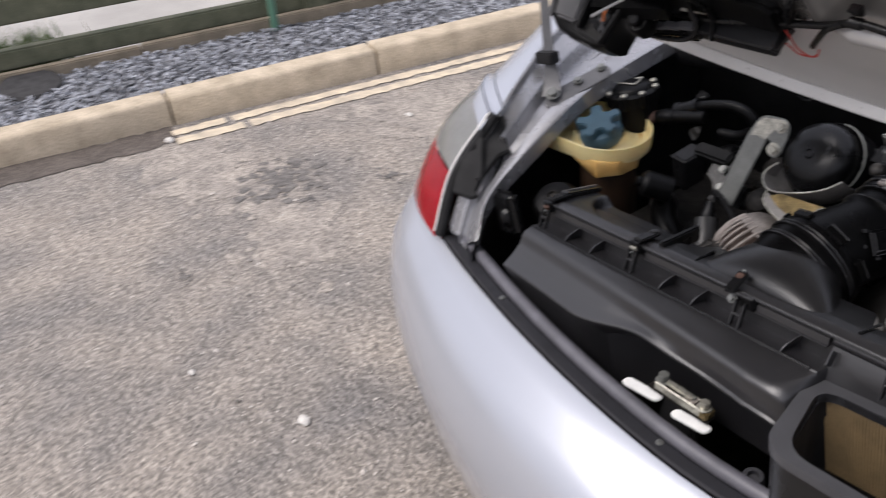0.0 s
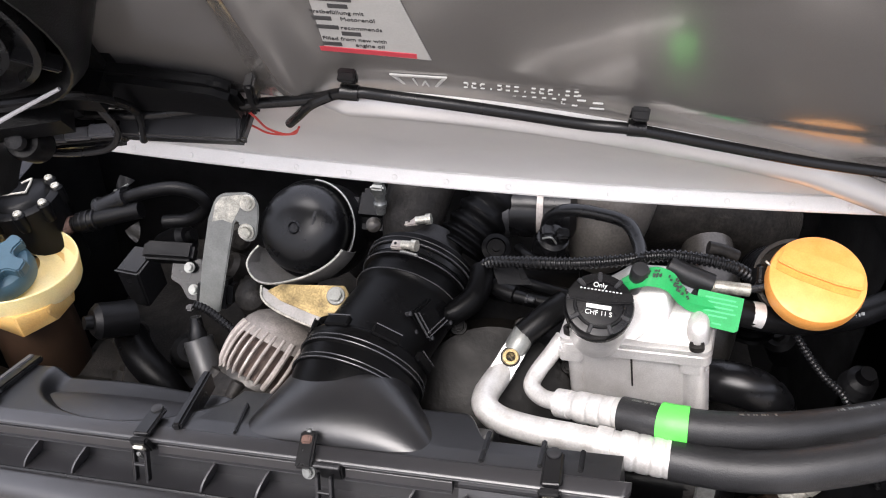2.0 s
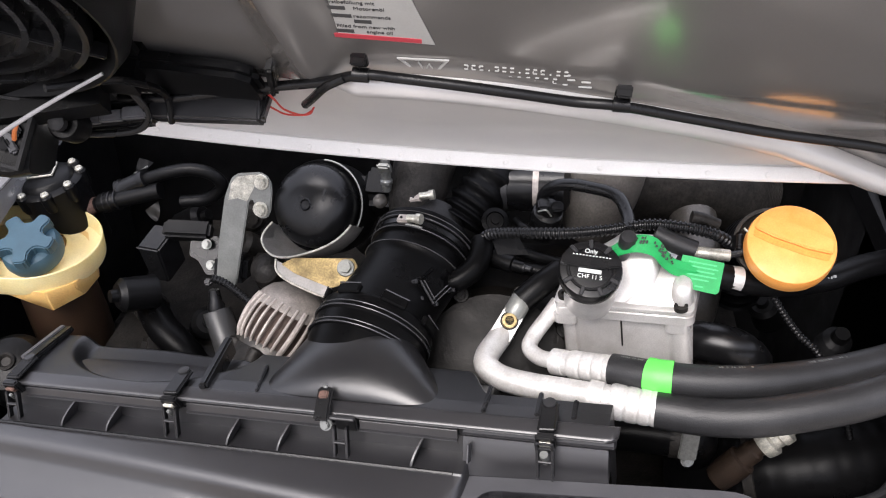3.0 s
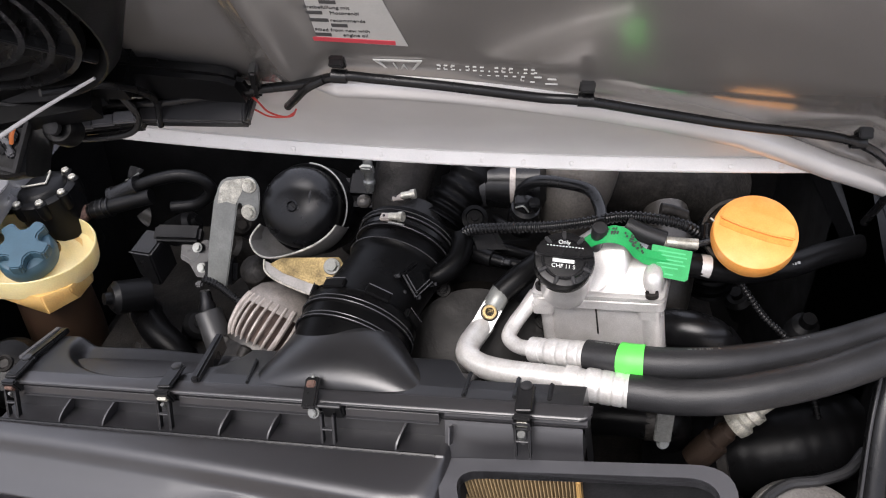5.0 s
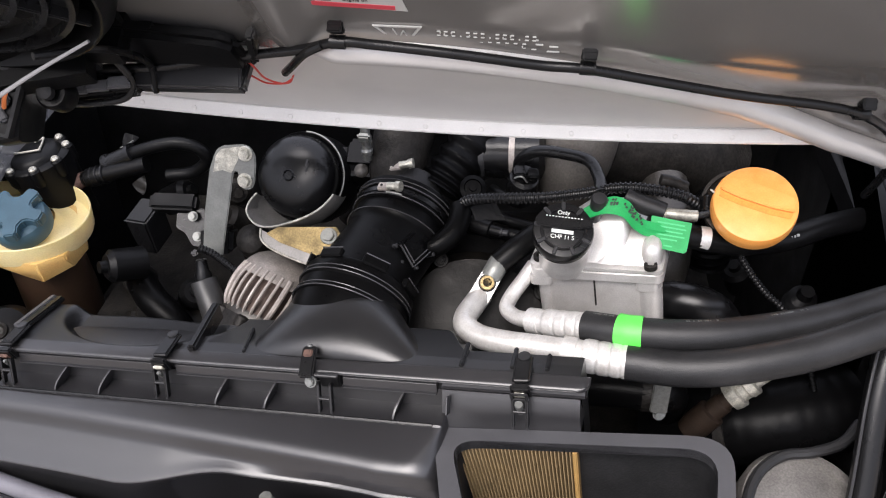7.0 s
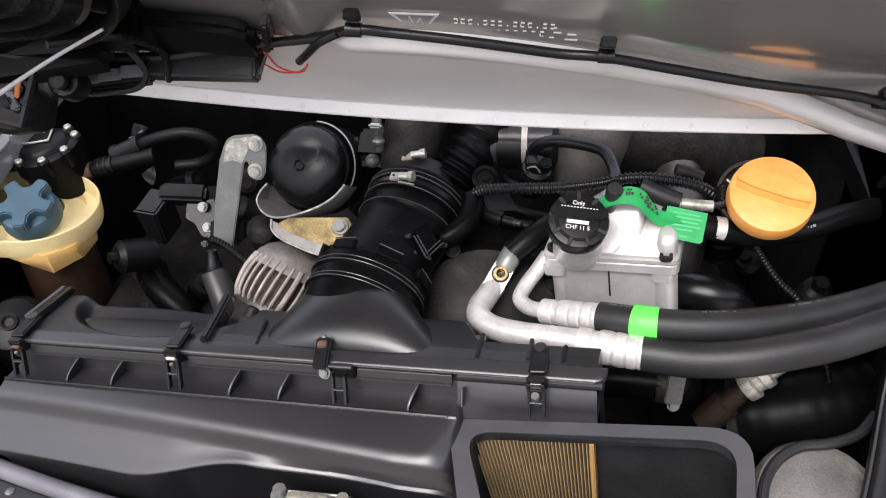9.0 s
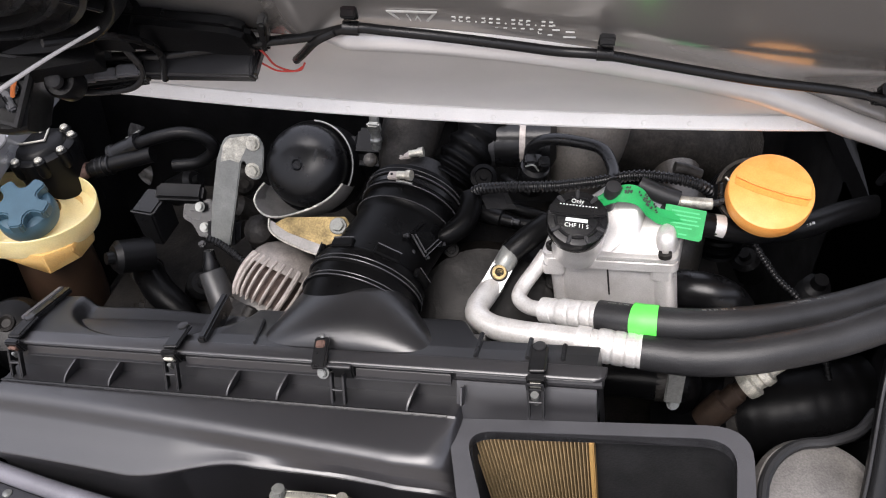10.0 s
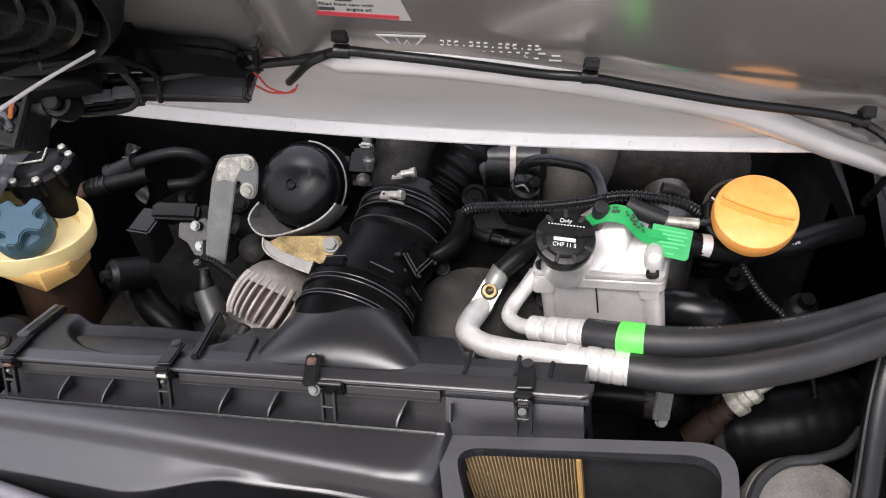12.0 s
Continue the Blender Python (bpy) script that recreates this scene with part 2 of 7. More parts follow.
def tube(points, radius, seg=14, steps=10, bm=None, smooth=True, squash=1.0):
    """A tube along a curve. radius: metres, or a function of the way along, 0 to 1."""
    line = spline(points, steps) if smooth else [Vector(q) for q in points]
    n = len(line)
    loops, up = [], None
    for i, q in enumerate(line):
        d = (line[min(i + 1, n - 1)] - line[max(i - 1, 0)]).normalized()
        if up is None:
            up = Vector((0, 0, 1)) if abs(d.z) < 0.9 else Vector((0, 1, 0))
        up = (up - up.dot(d) * d).normalized()
        side = d.cross(up)
        r = radius(i / (n - 1)) if callable(radius) else radius
        loops.append([q + r * (math.cos(a) * side + squash * math.sin(a) * up) for a in (2 * math.pi * k / seg for k in range(seg))])
    return skin(loops, bm=bm)


def corrugated(points, radius, pitch, amount=0.16, seg=12):
    """A corrugated sleeve."""
    line = spline(points, 12)
    length = sum((b - a).length for a, b in zip(line, line[1:]))
    rings = max(8, int(length / pitch) * 4)
    dense, acc, k = [], 0.0, 0
    cum = [0.0]
    for a, b in zip(line, line[1:]):
        cum.append(cum[-1] + (b - a).length)
    for i in range(rings + 1):
        s = length * i / rings
        while k < len(line) - 2 and cum[k + 1] < s:
            k += 1
        f = (s - cum[k]) / max(1e-9, cum[k + 1] - cum[k])
        dense.append(line[k].lerp(line[k + 1], f))
    return tube(dense, lambda u: radius * (1 - (amount if int(round(u * rings)) % 4 >= 2 else 0)), seg, smooth=False)


def lathe(profile, m, seg=32, bm=None, wobble=None):
    """Turns (radius, height) pairs round the z of the pose m."""
    loops = []
    for r, h in profile:
        loops.append([m @ Vector(((r * (wobble(a) if wobble else 1)) * math.cos(a), (r * (wobble(a) if wobble else 1)) * math.sin(a), h))
                      for a in (2 * math.pi * k / seg for k in range(seg))])
    return skin(loops, bm=bm)


def box(size, m, bevel=0.002, segs=2, bm=None, taper=1.0):
    """A box with rounded edges, centred on the pose m."""
    b = bmesh.new()
    bmesh.ops.create_cube(b, size=1)
    for v in b.verts:
        k = taper if v.co.z > 0 else 1
        v.co = Vector((v.co.x * size[0] * k, v.co.y * size[1] * k, v.co.z * size[2]))
    if bevel:
        bmesh.ops.bevel(b, geom=b.edges[:] + b.verts[:], offset=bevel, segments=segs, affect="EDGES", clamp_overlap=True)
    bmesh.ops.transform(b, matrix=m, verts=b.verts)
    return merge(bm, b)


def prism(outline, height, m, bevel=0.001, segs=2, bm=None):
    """A flat outline in the pose's xy, raised along its z."""
    b = bmesh.new()
    f = b.faces.new([b.verts.new((x, y, 0)) for x, y in outline])
    e = bmesh.ops.extrude_face_region(b, geom=[f])
    bmesh.ops.translate(b, vec=(0, 0, height), verts=[v for v in e["geom"] if isinstance(v, bmesh.types.BMVert)])
    if bevel:
        bmesh.ops.bevel(b, geom=b.edges[:], offset=bevel, segments=segs, affect="EDGES", clamp_overlap=True)
    bmesh.ops.transform(b, matrix=m, verts=b.verts)
    return merge(bm, b)


def merge(bm, extra):
    if bm is None:
        return extra
    me = bpy.data.meshes.new("tmp")
    extra.to_mesh(me)
    extra.free()
    bm.from_mesh(me)
    bpy.data.meshes.remove(me)
    return bm


def round_rect(w, h, r, n=5):
    """The outline of a rounded rectangle about its centre."""
    out = []
    for cx, cy, a0 in ((w / 2 - r, h / 2 - r, 0), (-w / 2 + r, h / 2 - r, 90), (-w / 2 + r, -h / 2 + r, 180), (w / 2 - r, -h / 2 + r, 270)):
        for i in range(n + 1):
            a = radians(a0 + 90 * i / n)
            out.append((cx + r * math.cos(a), cy + r * math.sin(a)))
    return out


def ring_plate(outer, inner, height, m, bm=None):
    """A plate with a hole: two outlines of equal length, raised along z."""
    loops = []
    for pts, h in ((outer, 0), (outer, height), (inner, height), (inner, 0), (outer, 0)):
        loops.append([m @ Vector((x, y, h)) for x, y in pts])
    b = skin(loops, caps=False, bm=bm)
    bmesh.ops.remove_doubles(b, verts=b.verts, dist=1e-6)
    return b


def bolt(parent, place, up, r=0.007, h=0.006, washer=True, material=None):
    """A hexagon bolt head on a washer, as a part."""
    m = axis(place, up)
    bm = bmesh.new()
    if washer:
        lathe([(r * 1.35, 0), (r * 1.4, 0.0008), (r * 1.3, 0.0018), (r * 0.9, 0.0018)], m, 20, bm)
    hexa = [(r * math.cos(radians(60 * k)), r * math.sin(radians(60 * k))) for k in range(6)]
    prism(hexa, h, m @ Matrix.Translation((0, 0, 0.0015)), 0.0008, 2, bm)
    return part("bolt", bm, material or STEEL, parent, "bright hexagon bolt")


def writing(words, height, m, material, parent, label=""):
    """Words in the built-in font as thin relief."""
    cu = bpy.data.curves.new("words", "FONT")
    cu.body, cu.size, cu.align_x, cu.align_y, cu.extrude = words, height, "CENTER", "CENTER", 0.0002
    tmp = new("words", cu)
    me = bpy.data.meshes.new_from_object(tmp.evaluated_get(bpy.context.evaluated_depsgraph_get()))
    bpy.data.objects.remove(tmp)
    bpy.data.curves.remove(cu)
    bm = bmesh.new()
    bm.from_mesh(me)
    bpy.data.meshes.remove(me)
    bmesh.ops.transform(bm, matrix=m, verts=bm.verts)
    return part("lettering", bm, material, parent, label or "printed words", flat=True)


def bar(size, m, material, parent, name="print_bar", label="printed bar"):
    return part(name, box((size[0], size[1], 0.0005), m, 0), material, parent, label, flat=True)


# ---- ground, kerb and verge ----
XC = 0.06                                   # the car's middle
K0 = Vector((-2.749, 0.408, 0))             # a joint at the kerb's foot
KD = Vector((0.1795, 0.9838, 0)).normalized()
KN = Vector((-KD.y, KD.x, 0))               # away from the road


def verge(s, off, z=0.0):
    return K0 + s * KD + off * KN + Vector((0, 0, z))


def verge_pose(s, off, z=0.0):
    p = verge(s, off, z)
    return Matrix(((KN.x, KD.x, 0, p.x), (KN.y, KD.y, 0, p.y), (0, 0, 1, p.z), (0, 0, 0, 1)))


def strip_between(s0, s1, o0, o1, z, n=60, uneven=0.0, seed=1, wear=0.0):
    """A flat strip along the kerb with slightly uneven edges."""
    rnd = random.Random(seed)
    bm = bmesh.new()
    rows = []
    for i in range(n + 1):
        s = s0 + (s1 - s0) * i / n
        a, b = o0 + rnd.uniform(-1, 1) * uneven, o1 + rnd.uniform(-1, 1) * uneven
        rows.append([bm.verts.new(verge(s, a, z)), bm.verts.new(verge(s, b, z))])
    for a, b in zip(rows, rows[1:]):
        if rnd.random() >= wear:
            bm.faces.new((a[0], a[1], b[1], b[0]))
    return bm


bm = bmesh.new()
bmesh.ops.create_grid(bm, x_segments=2, y_segments=2, size=2500)
tagged(part("ground", bm, ASPHALT), "dry pale-grey worn asphalt with small loose chippings", "road", kind="structure")

kerb = thing("kerb", verge(0, 0), "row of weathered buff concrete kerb stones beside the road", "kerb", kind="structure")
rnd = random.Random(4)
prof = [(0.0, -0.03), (0.004, 0.02), (0.016, 0.098), (0.022, 0.108), (0.034, 0.1145), (0.122, 0.116), (0.127, 0.11), (0.127, -0.03)]
bm = bmesh.new()
kerb_loops = [[Vector((o, s, z)) for o, z in prof] for s in (0.0, 0.005, 0.899, 0.904)]
for lp, k in ((kerb_loops[0], 0.97), (kerb_loops[3], 0.97)):
    for i, v in enumerate(lp):
        lp[i] = Vector((0.064 + (v.x - 0.064) * k, v.y, v.z * k if v.z > 0 else v.z))
skin(kerb_loops, bm=bm)
first = part("kerb_stone", bm, KERB, kerb)
first.matrix_parent_inverse = Matrix()
first.parent = kerb
kerb_mesh = first.data
bpy.data.objects.remove(first)
for i in range(-7, 9):
    st = new("kerb_stone", kerb_mesh)
    st.parent = kerb
    st.matrix_parent_inverse = Matrix.Translation(kerb.location).inverted()
    st.matrix_basis = verge_pose(i * 0.915 + 0.003, rnd.uniform(-0.003, 0.003), rnd.uniform(-0.004, 0.004)) @ pose(0, 0, 0, 0, rnd.uniform(-0.6, 0.6), rnd.uniform(-0.3, 0.3))
for o0, o1, seed in ((-0.045, -0.098, 3), (-0.128, -0.188, 5)):
    tagged(part("road_line", strip_between(-0.03, 7.0, o0, o1, 0.004, 260, 0.006, seed, 0.03), LINE),
           "worn cream painted line along the kerb", "road marking", kind="structure")
tagged(part("gutter", strip_between(-6.0, -0.02, -0.002, -0.16, 0.0035, 200, 0.014, 8), DIRT), "strip of dark damp dirt in the gutter", "dirt", kind="structure")
bed = strip_between(-6.0, 8.0, 0.12, 0.66, 0.085, 40)
tagged(part("gravel_bed", bed, SOIL), "bed under the loose slate chippings behind the kerb", "gravel bed", kind="structure")
tagged(part("paving", strip_between(-12.0, 14.0, 0.80, 4.5, 0.06, 40), PATH), "pale paved area behind the timber fence", "paving", kind="structure")

# loose slate chippings
rnd = random.Random(11)
verts, faces = [], []
shape = [Vector(v) for v in ((1, 0, 0), (-1, 0, 0), (0, 1, 0), (0, -1, 0), (0, 0, 1), (0, 0, -1))]
tris = ((0, 2, 4), (2, 1, 4), (1, 3, 4), (3, 0, 4), (2, 0, 5), (1, 2, 5), (3, 1, 5), (0, 3, 5))
for _ in range(13000):
    s, o = rnd.uniform(-2.2, 4.2), rnd.uniform(0.125, 0.635)
    size = rnd.uniform(0.007, 0.019)
    m = Matrix.Translation(verge(s, o, 0.088 + rnd.uniform(-0.004, 0.014) + 0.012 * noise.noise((s * 3, o * 3, 0)))) @ Euler((rnd.uniform(-0.7, 0.7), rnd.uniform(-0.7, 0.7), rnd.uniform(0, 6.3))).to_matrix().to_4x4()
    base = len(verts)
    for v in shape:
        k = rnd.uniform(0.7, 1.3)
        verts.append(m @ Vector((v.x * size * k, v.y * size * 0.65 * k, v.z * size * 0.42 * k)))
    faces += [tuple(base + i for i in t) for t in tris]
me = bpy.data.meshes.new("chippings")
me.from_pydata(verts, [], faces)
me.materials.append(STONE)
tagged(new("chippings", me), "loose grey and blue slate chippings", "gravel", kind="stuff")

# loose grit on the road
rnd = random.Random(21)
verts, faces = [], []
for _ in range(9000):
    x, y = rnd.uniform(-2.7, -0.4), rnd.uniform(-0.9, 2.6)
    if (Vector((x, y, 0)) - K0).dot(KN) > -0.01:
        continue
    size = rnd.uniform(0.0015, 0.0045) * (2.2 if rnd.random() < 0.02 else 1)
    m = Matrix.Translation((x, y, size * 0.2)) @ Euler((rnd.uniform(-0.5, 0.5), rnd.uniform(-0.5, 0.5), rnd.uniform(0, 6.3))).to_matrix().to_4x4()
    base = len(verts)
    verts += [m @ Vector((v.x * size * rnd.uniform(0.7, 1.4), v.y * size, v.z * size * 0.6)) for v in shape]
    faces += [tuple(base + i for i in t) for t in tris]
me = bpy.data.meshes.new("grit")
me.from_pydata(verts, [], faces)
GRIT = surface("road_grit", (0.36, 0.33, 0.30), 0.9, 0, 0.3, 30, 300, 0.2)
random_tone(GRIT, 0.4, 2.1)
me.materials.append(GRIT)
tagged(new("grit", me), "small loose pale chippings on the asphalt", "grit", kind="stuff")

# dark stains on the road
STAIN = surface("oil_stain", (0.085, 0.078, 0.072), 0.85, 0, 0.5, 25, 120, 0.6, spots=170, tint=(0.19, 0.175, 0.16), depth=0.003)


def stain(x, y, r, seed):
    rr = random.Random(seed)
    bm = bmesh.new()
    for _ in range(int(70 * r / 0.1)):
        a, d = rr.uniform(0, 6.28), abs(rr.gauss(0, 0.5)) * r
        q = rr.uniform(0.06, 0.16) * r
        cx, cy = x + d * math.cos(a) * 1.3, y + d * math.sin(a)
        bm.faces.new([bm.verts.new((cx + q * rr.uniform(0.5, 1.3) * math.cos(b), cy + q * rr.uniform(0.5, 1.3) * math.sin(b), 0.0022 + rr.uniform(0, 0.0006))) for b in (k * 0.785 for k in range(8))])
    return tagged(part("road_stain", bm, STAIN, None, flat=True), "dark patchy stain on the asphalt", "stain", kind="structure")


stain(-2.04, 0.50, 0.16, 2)
stain(-1.80, 0.80, 0.06, 3)
stain(-1.72, -0.02, 0.05, 6)
stain(-1.75, 1.25, 0.12, 9)


SAND = surface("sandy_dust", (0.355, 0.315, 0.27), 0.95, 0, 0.5, 8, 120, 0.8, spots=120, tint=(0.24, 0.215, 0.19), depth=0.006)


def drift(x, y, r, stretch, seed):
    """A thin broken patch of pale sandy dust."""
    rr = random.Random(seed)
    bm = bmesh.new()
    for _ in range(int(520 * r)):
        a, d = rr.uniform(0, 6.28), abs(rr.gauss(0, 0.48)) * r
        q = rr.uniform(0.02, 0.07) * (1.2 - d / r * 0.5)
        if q < 0.01:
            continue
        cx, cy = x + d * math.cos(a) * stretch, y + d * math.sin(a)
        h = 0.0008 + rr.uniform(0, 0.0010)
        bm.faces.new([bm.verts.new((cx + q * rr.uniform(0.4, 1.2) * math.cos(b), cy + q * rr.uniform(0.4, 1.2) * math.sin(b), h)) for b in (k * 0.698 for k in range(9))])
    return tagged(part("sand_drift", bm, SAND, None, flat=True), "thin drift of pale sandy dust on the asphalt", "dust", kind="structure")


drift(-2.28, 0.32, 0.30, 1.4, 12)
drift(-2.10, 1.25, 0.42, 1.2, 13)
drift(-1.70, 0.35, 0.22, 1.5, 14)


PEBBLE = surface("pale_stone", (0.66, 0.63, 0.58), 0.8, 0, 0.3, 60, 400, 0.3)


def pebble(x, y, r, seed, label):
    rr = random.Random(seed)
    bm = bmesh.new()
    bmesh.ops.create_icosphere(bm, subdivisions=2, radius=1)
    for v in bm.verts:
        k = 1 + 0.25 * noise.noise(v.co * 1.7 + Vector((seed, 0, 0)))
        v.co = Vector((x + v.co.x * r * 1.5 * k, y + v.co.y * r * k, max(0.0, r * 0.4 + v.co.z * r * 0.5 * k)))
    tagged(part("pebble", bm, PEBBLE), label, "stone", group="pebbles on the road")


pebble(-0.96, -0.05, 0.013, 1, "small white stone lying on the asphalt")
pebble(-2.153, 1.145, 0.012, 2, "pale stone chip lying on the asphalt")
pebble(-2.63, 0.33, 0.016, 3, "pale stone lying at the kerb joint")
pebble(-1.30, -0.18, 0.008, 4, "tiny pale stone lying on the asphalt")

# low timber fence behind the gravel
edging = thing("timber_edging", verge(0, 0.86), "weathered pale timber edging board along the gravel", "edging", kind="structure")
for s0, s1, dz in ((-4.0, 0.02, 0.0), (0.025, 2.3, 0.006), (2.31, 4.6, -0.004)):
    part("board", box((0.045, s1 - s0, 0.13), verge_pose((s0 + s1) / 2, 0.662, 0.070 + dz), 0.006), TIMBER_PALE, edging)
fence = thing("timber_fence", verge(0, 0.75), "low fence of mossy green timber beams and posts", "fence")
part("lower_beam", box((0.06, 9.0, 0.085), verge_pose(0.2, 0.745, 0.168), 0.008), TIMBER, fence)
part("upper_beam", box((0.06, 9.0, 0.11), verge_pose(0.2, 0.745, 0.372), 0.008), TIMBER, fence)
for s in (-3.2, -1.5, 0.90, 3.2):
    part("post", box((0.07, 0.13, 0.62), verge_pose(s, 0.705, 0.31), 0.01), TIMBER, fence)
post = thing("green_post", verge(0.65, 0.655), "thin green coated steel post set in the gravel", "post")
part("shaft", lathe([(0.019, 0), (0.019, 0.9), (0.012, 0.915)], Matrix.Translation(verge(0.65, 0.625)), 16), GREEN_POST, post)
cover = thing("dark_cover", verge(-0.47, 0.52, 0.09), "dark round cover half buried in the slate chippings", "cover")
part("rim", lathe([(0.01, 0.0), (0.13, 0.0), (0.135, 0.02), (0.125, 0.032), (0.02, 0.035)], axis(verge(-0.47, 0.54, 0.082), (0.1, 0, 1)), 32), MANHOLE, cover)
rnd = random.Random(5)
verts, faces = [], []
for _ in range(420):
    s, o = -0.47 + rnd.gauss(0, 0.10), 0.84 + abs(rnd.gauss(0, 0.06))
    p = verge(s, o, 0.06)
    h, a = rnd.uniform(0.06, 0.20), rnd.uniform(0, 6.3)
    w = Vector((math.cos(a), math.sin(a), 0)) * 0.005
    lean = Vector((rnd.uniform(-1, 1), rnd.uniform(-1, 1), 0)) * 0.1
    b = len(verts)
    verts += [p - w, p + w, p + w * 0.8 + lean * 0.4 + Vector((0, 0, h * 0.6)), p - w * 0.8 + lean * 0.4 + Vector((0, 0, h * 0.6)), p + lean + Vector((0, 0, h))]
    faces += [(b, b + 1, b + 2, b + 3), (b + 3, b + 2, b + 4)]
me = bpy.data.meshes.new("grass_tuft")
me.from_pydata(verts, [], faces)
me.materials.append(GRASS)
tagged(new("grass_tuft", me), "tuft of green grass behind the fence", "grass", kind="stuff")

# ---- the car's rear body ----
car = thing("car", (XC, 0.9, 0), "rear of a silver sports car with its engine bay open", "car")


def rim(x):
    """The rear edge of the opening, at the car's own width."""
    u = min(1.0, abs(x - XC) / 0.567)
    return Vector((x, -0.078 + 0.128 * u ** 1.7, 0.722 - 0.03 * u * u))


def mirrored(v):
    return Vector((2 * XC - v.x, v.y, v.z))


left = [rim(XC - 0.567 * i / 16) for i in range(17)]
left += [Vector(v) for v in ((-0.575, 0.075, 0.693), (-0.64, 0.11, 0.70), (-0.69, 0.17, 0.715), (-0.725, 0.26, 0.73), (-0.75, 0.40, 0.735), (-0.765, 0.60, 0.735))]
plan = [mirrored(v) for v in reversed(left[1:])] + left
drop = [(0.0, 0.0), (0.004, 0.006), (0.022, 0.022), (0.052, 0.04), (0.082, 0.075), (0.100, 0.13), (0.098, 0.2), (0.078, 0.28), (0.045, 0.35), (0.0, 0.42), (-0.06, 0.47)]
loops = []
for i, q in enumerate(plan):
    d = plan[min(i + 1, len(plan) - 1)] - plan[max(i - 1, 0)]
    nrm = Vector((-d.y, d.x, 0)).normalized()
    u = min(1, abs(q.x - XC) / 0.8)
    k = 1 - 0.55 * u ** 3
    loops.append([q + nrm * (o * k) - Vector((0, 0, h * (q.z - 0.2) / 0.5)) for o, h in drop])
part("rear_bumper", skin(loops, closed=False), PAINT, car, "bright silver painted bumper skin")

# weather strip round the rear edge
def inset(k, dz, x0=-0.50, x1=0.62, n=36):
    out = []
    for i in range(n + 1):
        x = x0 + (x1 - x0) * i / n
        q = rim(x)
        out.append(q + Vector(((XC - x) * k * 0.9, k, dz)))
    return out


a, b, c = inset(0.003, 0.001), inset(0.022, 0.004), inset(0.026, -0.02)
loops = [[p, p + Vector((0, 0.002, 0.004)), q, r] for p, q, r in zip(a, b, c)]
sill = part("sill_trim", skin(loops, closed=False), SEAL, car, "dull dark rubber sill trim")
part("bulb_seal", tube(inset(0.0295, 0.010), 0.0090, 12, smooth=False), SEAL_PALE, car, "round black rubber seal")
for x in (-0.30, 0.02, 0.34):
    part("sill_rivet", lathe([(0.005, 0), (0.0045, 0.002), (0.002, 0.003)], axis(rim(x) + Vector((0, 0.016, 0.0035)), (0, 0, 1)), 12), STEEL, sill)

# sides of the opening: a folded drain channel
inner = spline([(-0.405, 0.040, 0.738), (-0.425, 0.085, 0.790), (-0.431, 0.19, 0.843), (-0.426, 0.315, 0.900), (-0.40, 0.55, 0.955)], 8)
outer = spline([(-0.495, 0.06, 0.705), (-0.492, 0.10, 0.79), (-0.492, 0.168, 0.872), (-0.535, 0.33, 0.945), (-0.58, 0.55, 0.985)], 8)
steps = [(0.0, -0.03), (0.0, -0.001), (0.012, 0.0), (0.05, 0.0), (0.32, -0.010), (0.34, -0.0125), (0.37, -0.022), (0.60, -0.026), (0.63, -0.022), (0.66, -0.004), (0.68, -0.002), (0.93, 0.0), (0.945, 0.003), (0.96, 0.012), (1.0, 0.012)]


def channel(flip):
    loops = []
    for p, q in zip(inner, outer):
        row = [p.lerp(q, f) + Vector((0, 0, h)) for f, h in steps]
        loops.append([mirrored(v) for v in row] if flip else row)
    return skin(loops, closed=False)


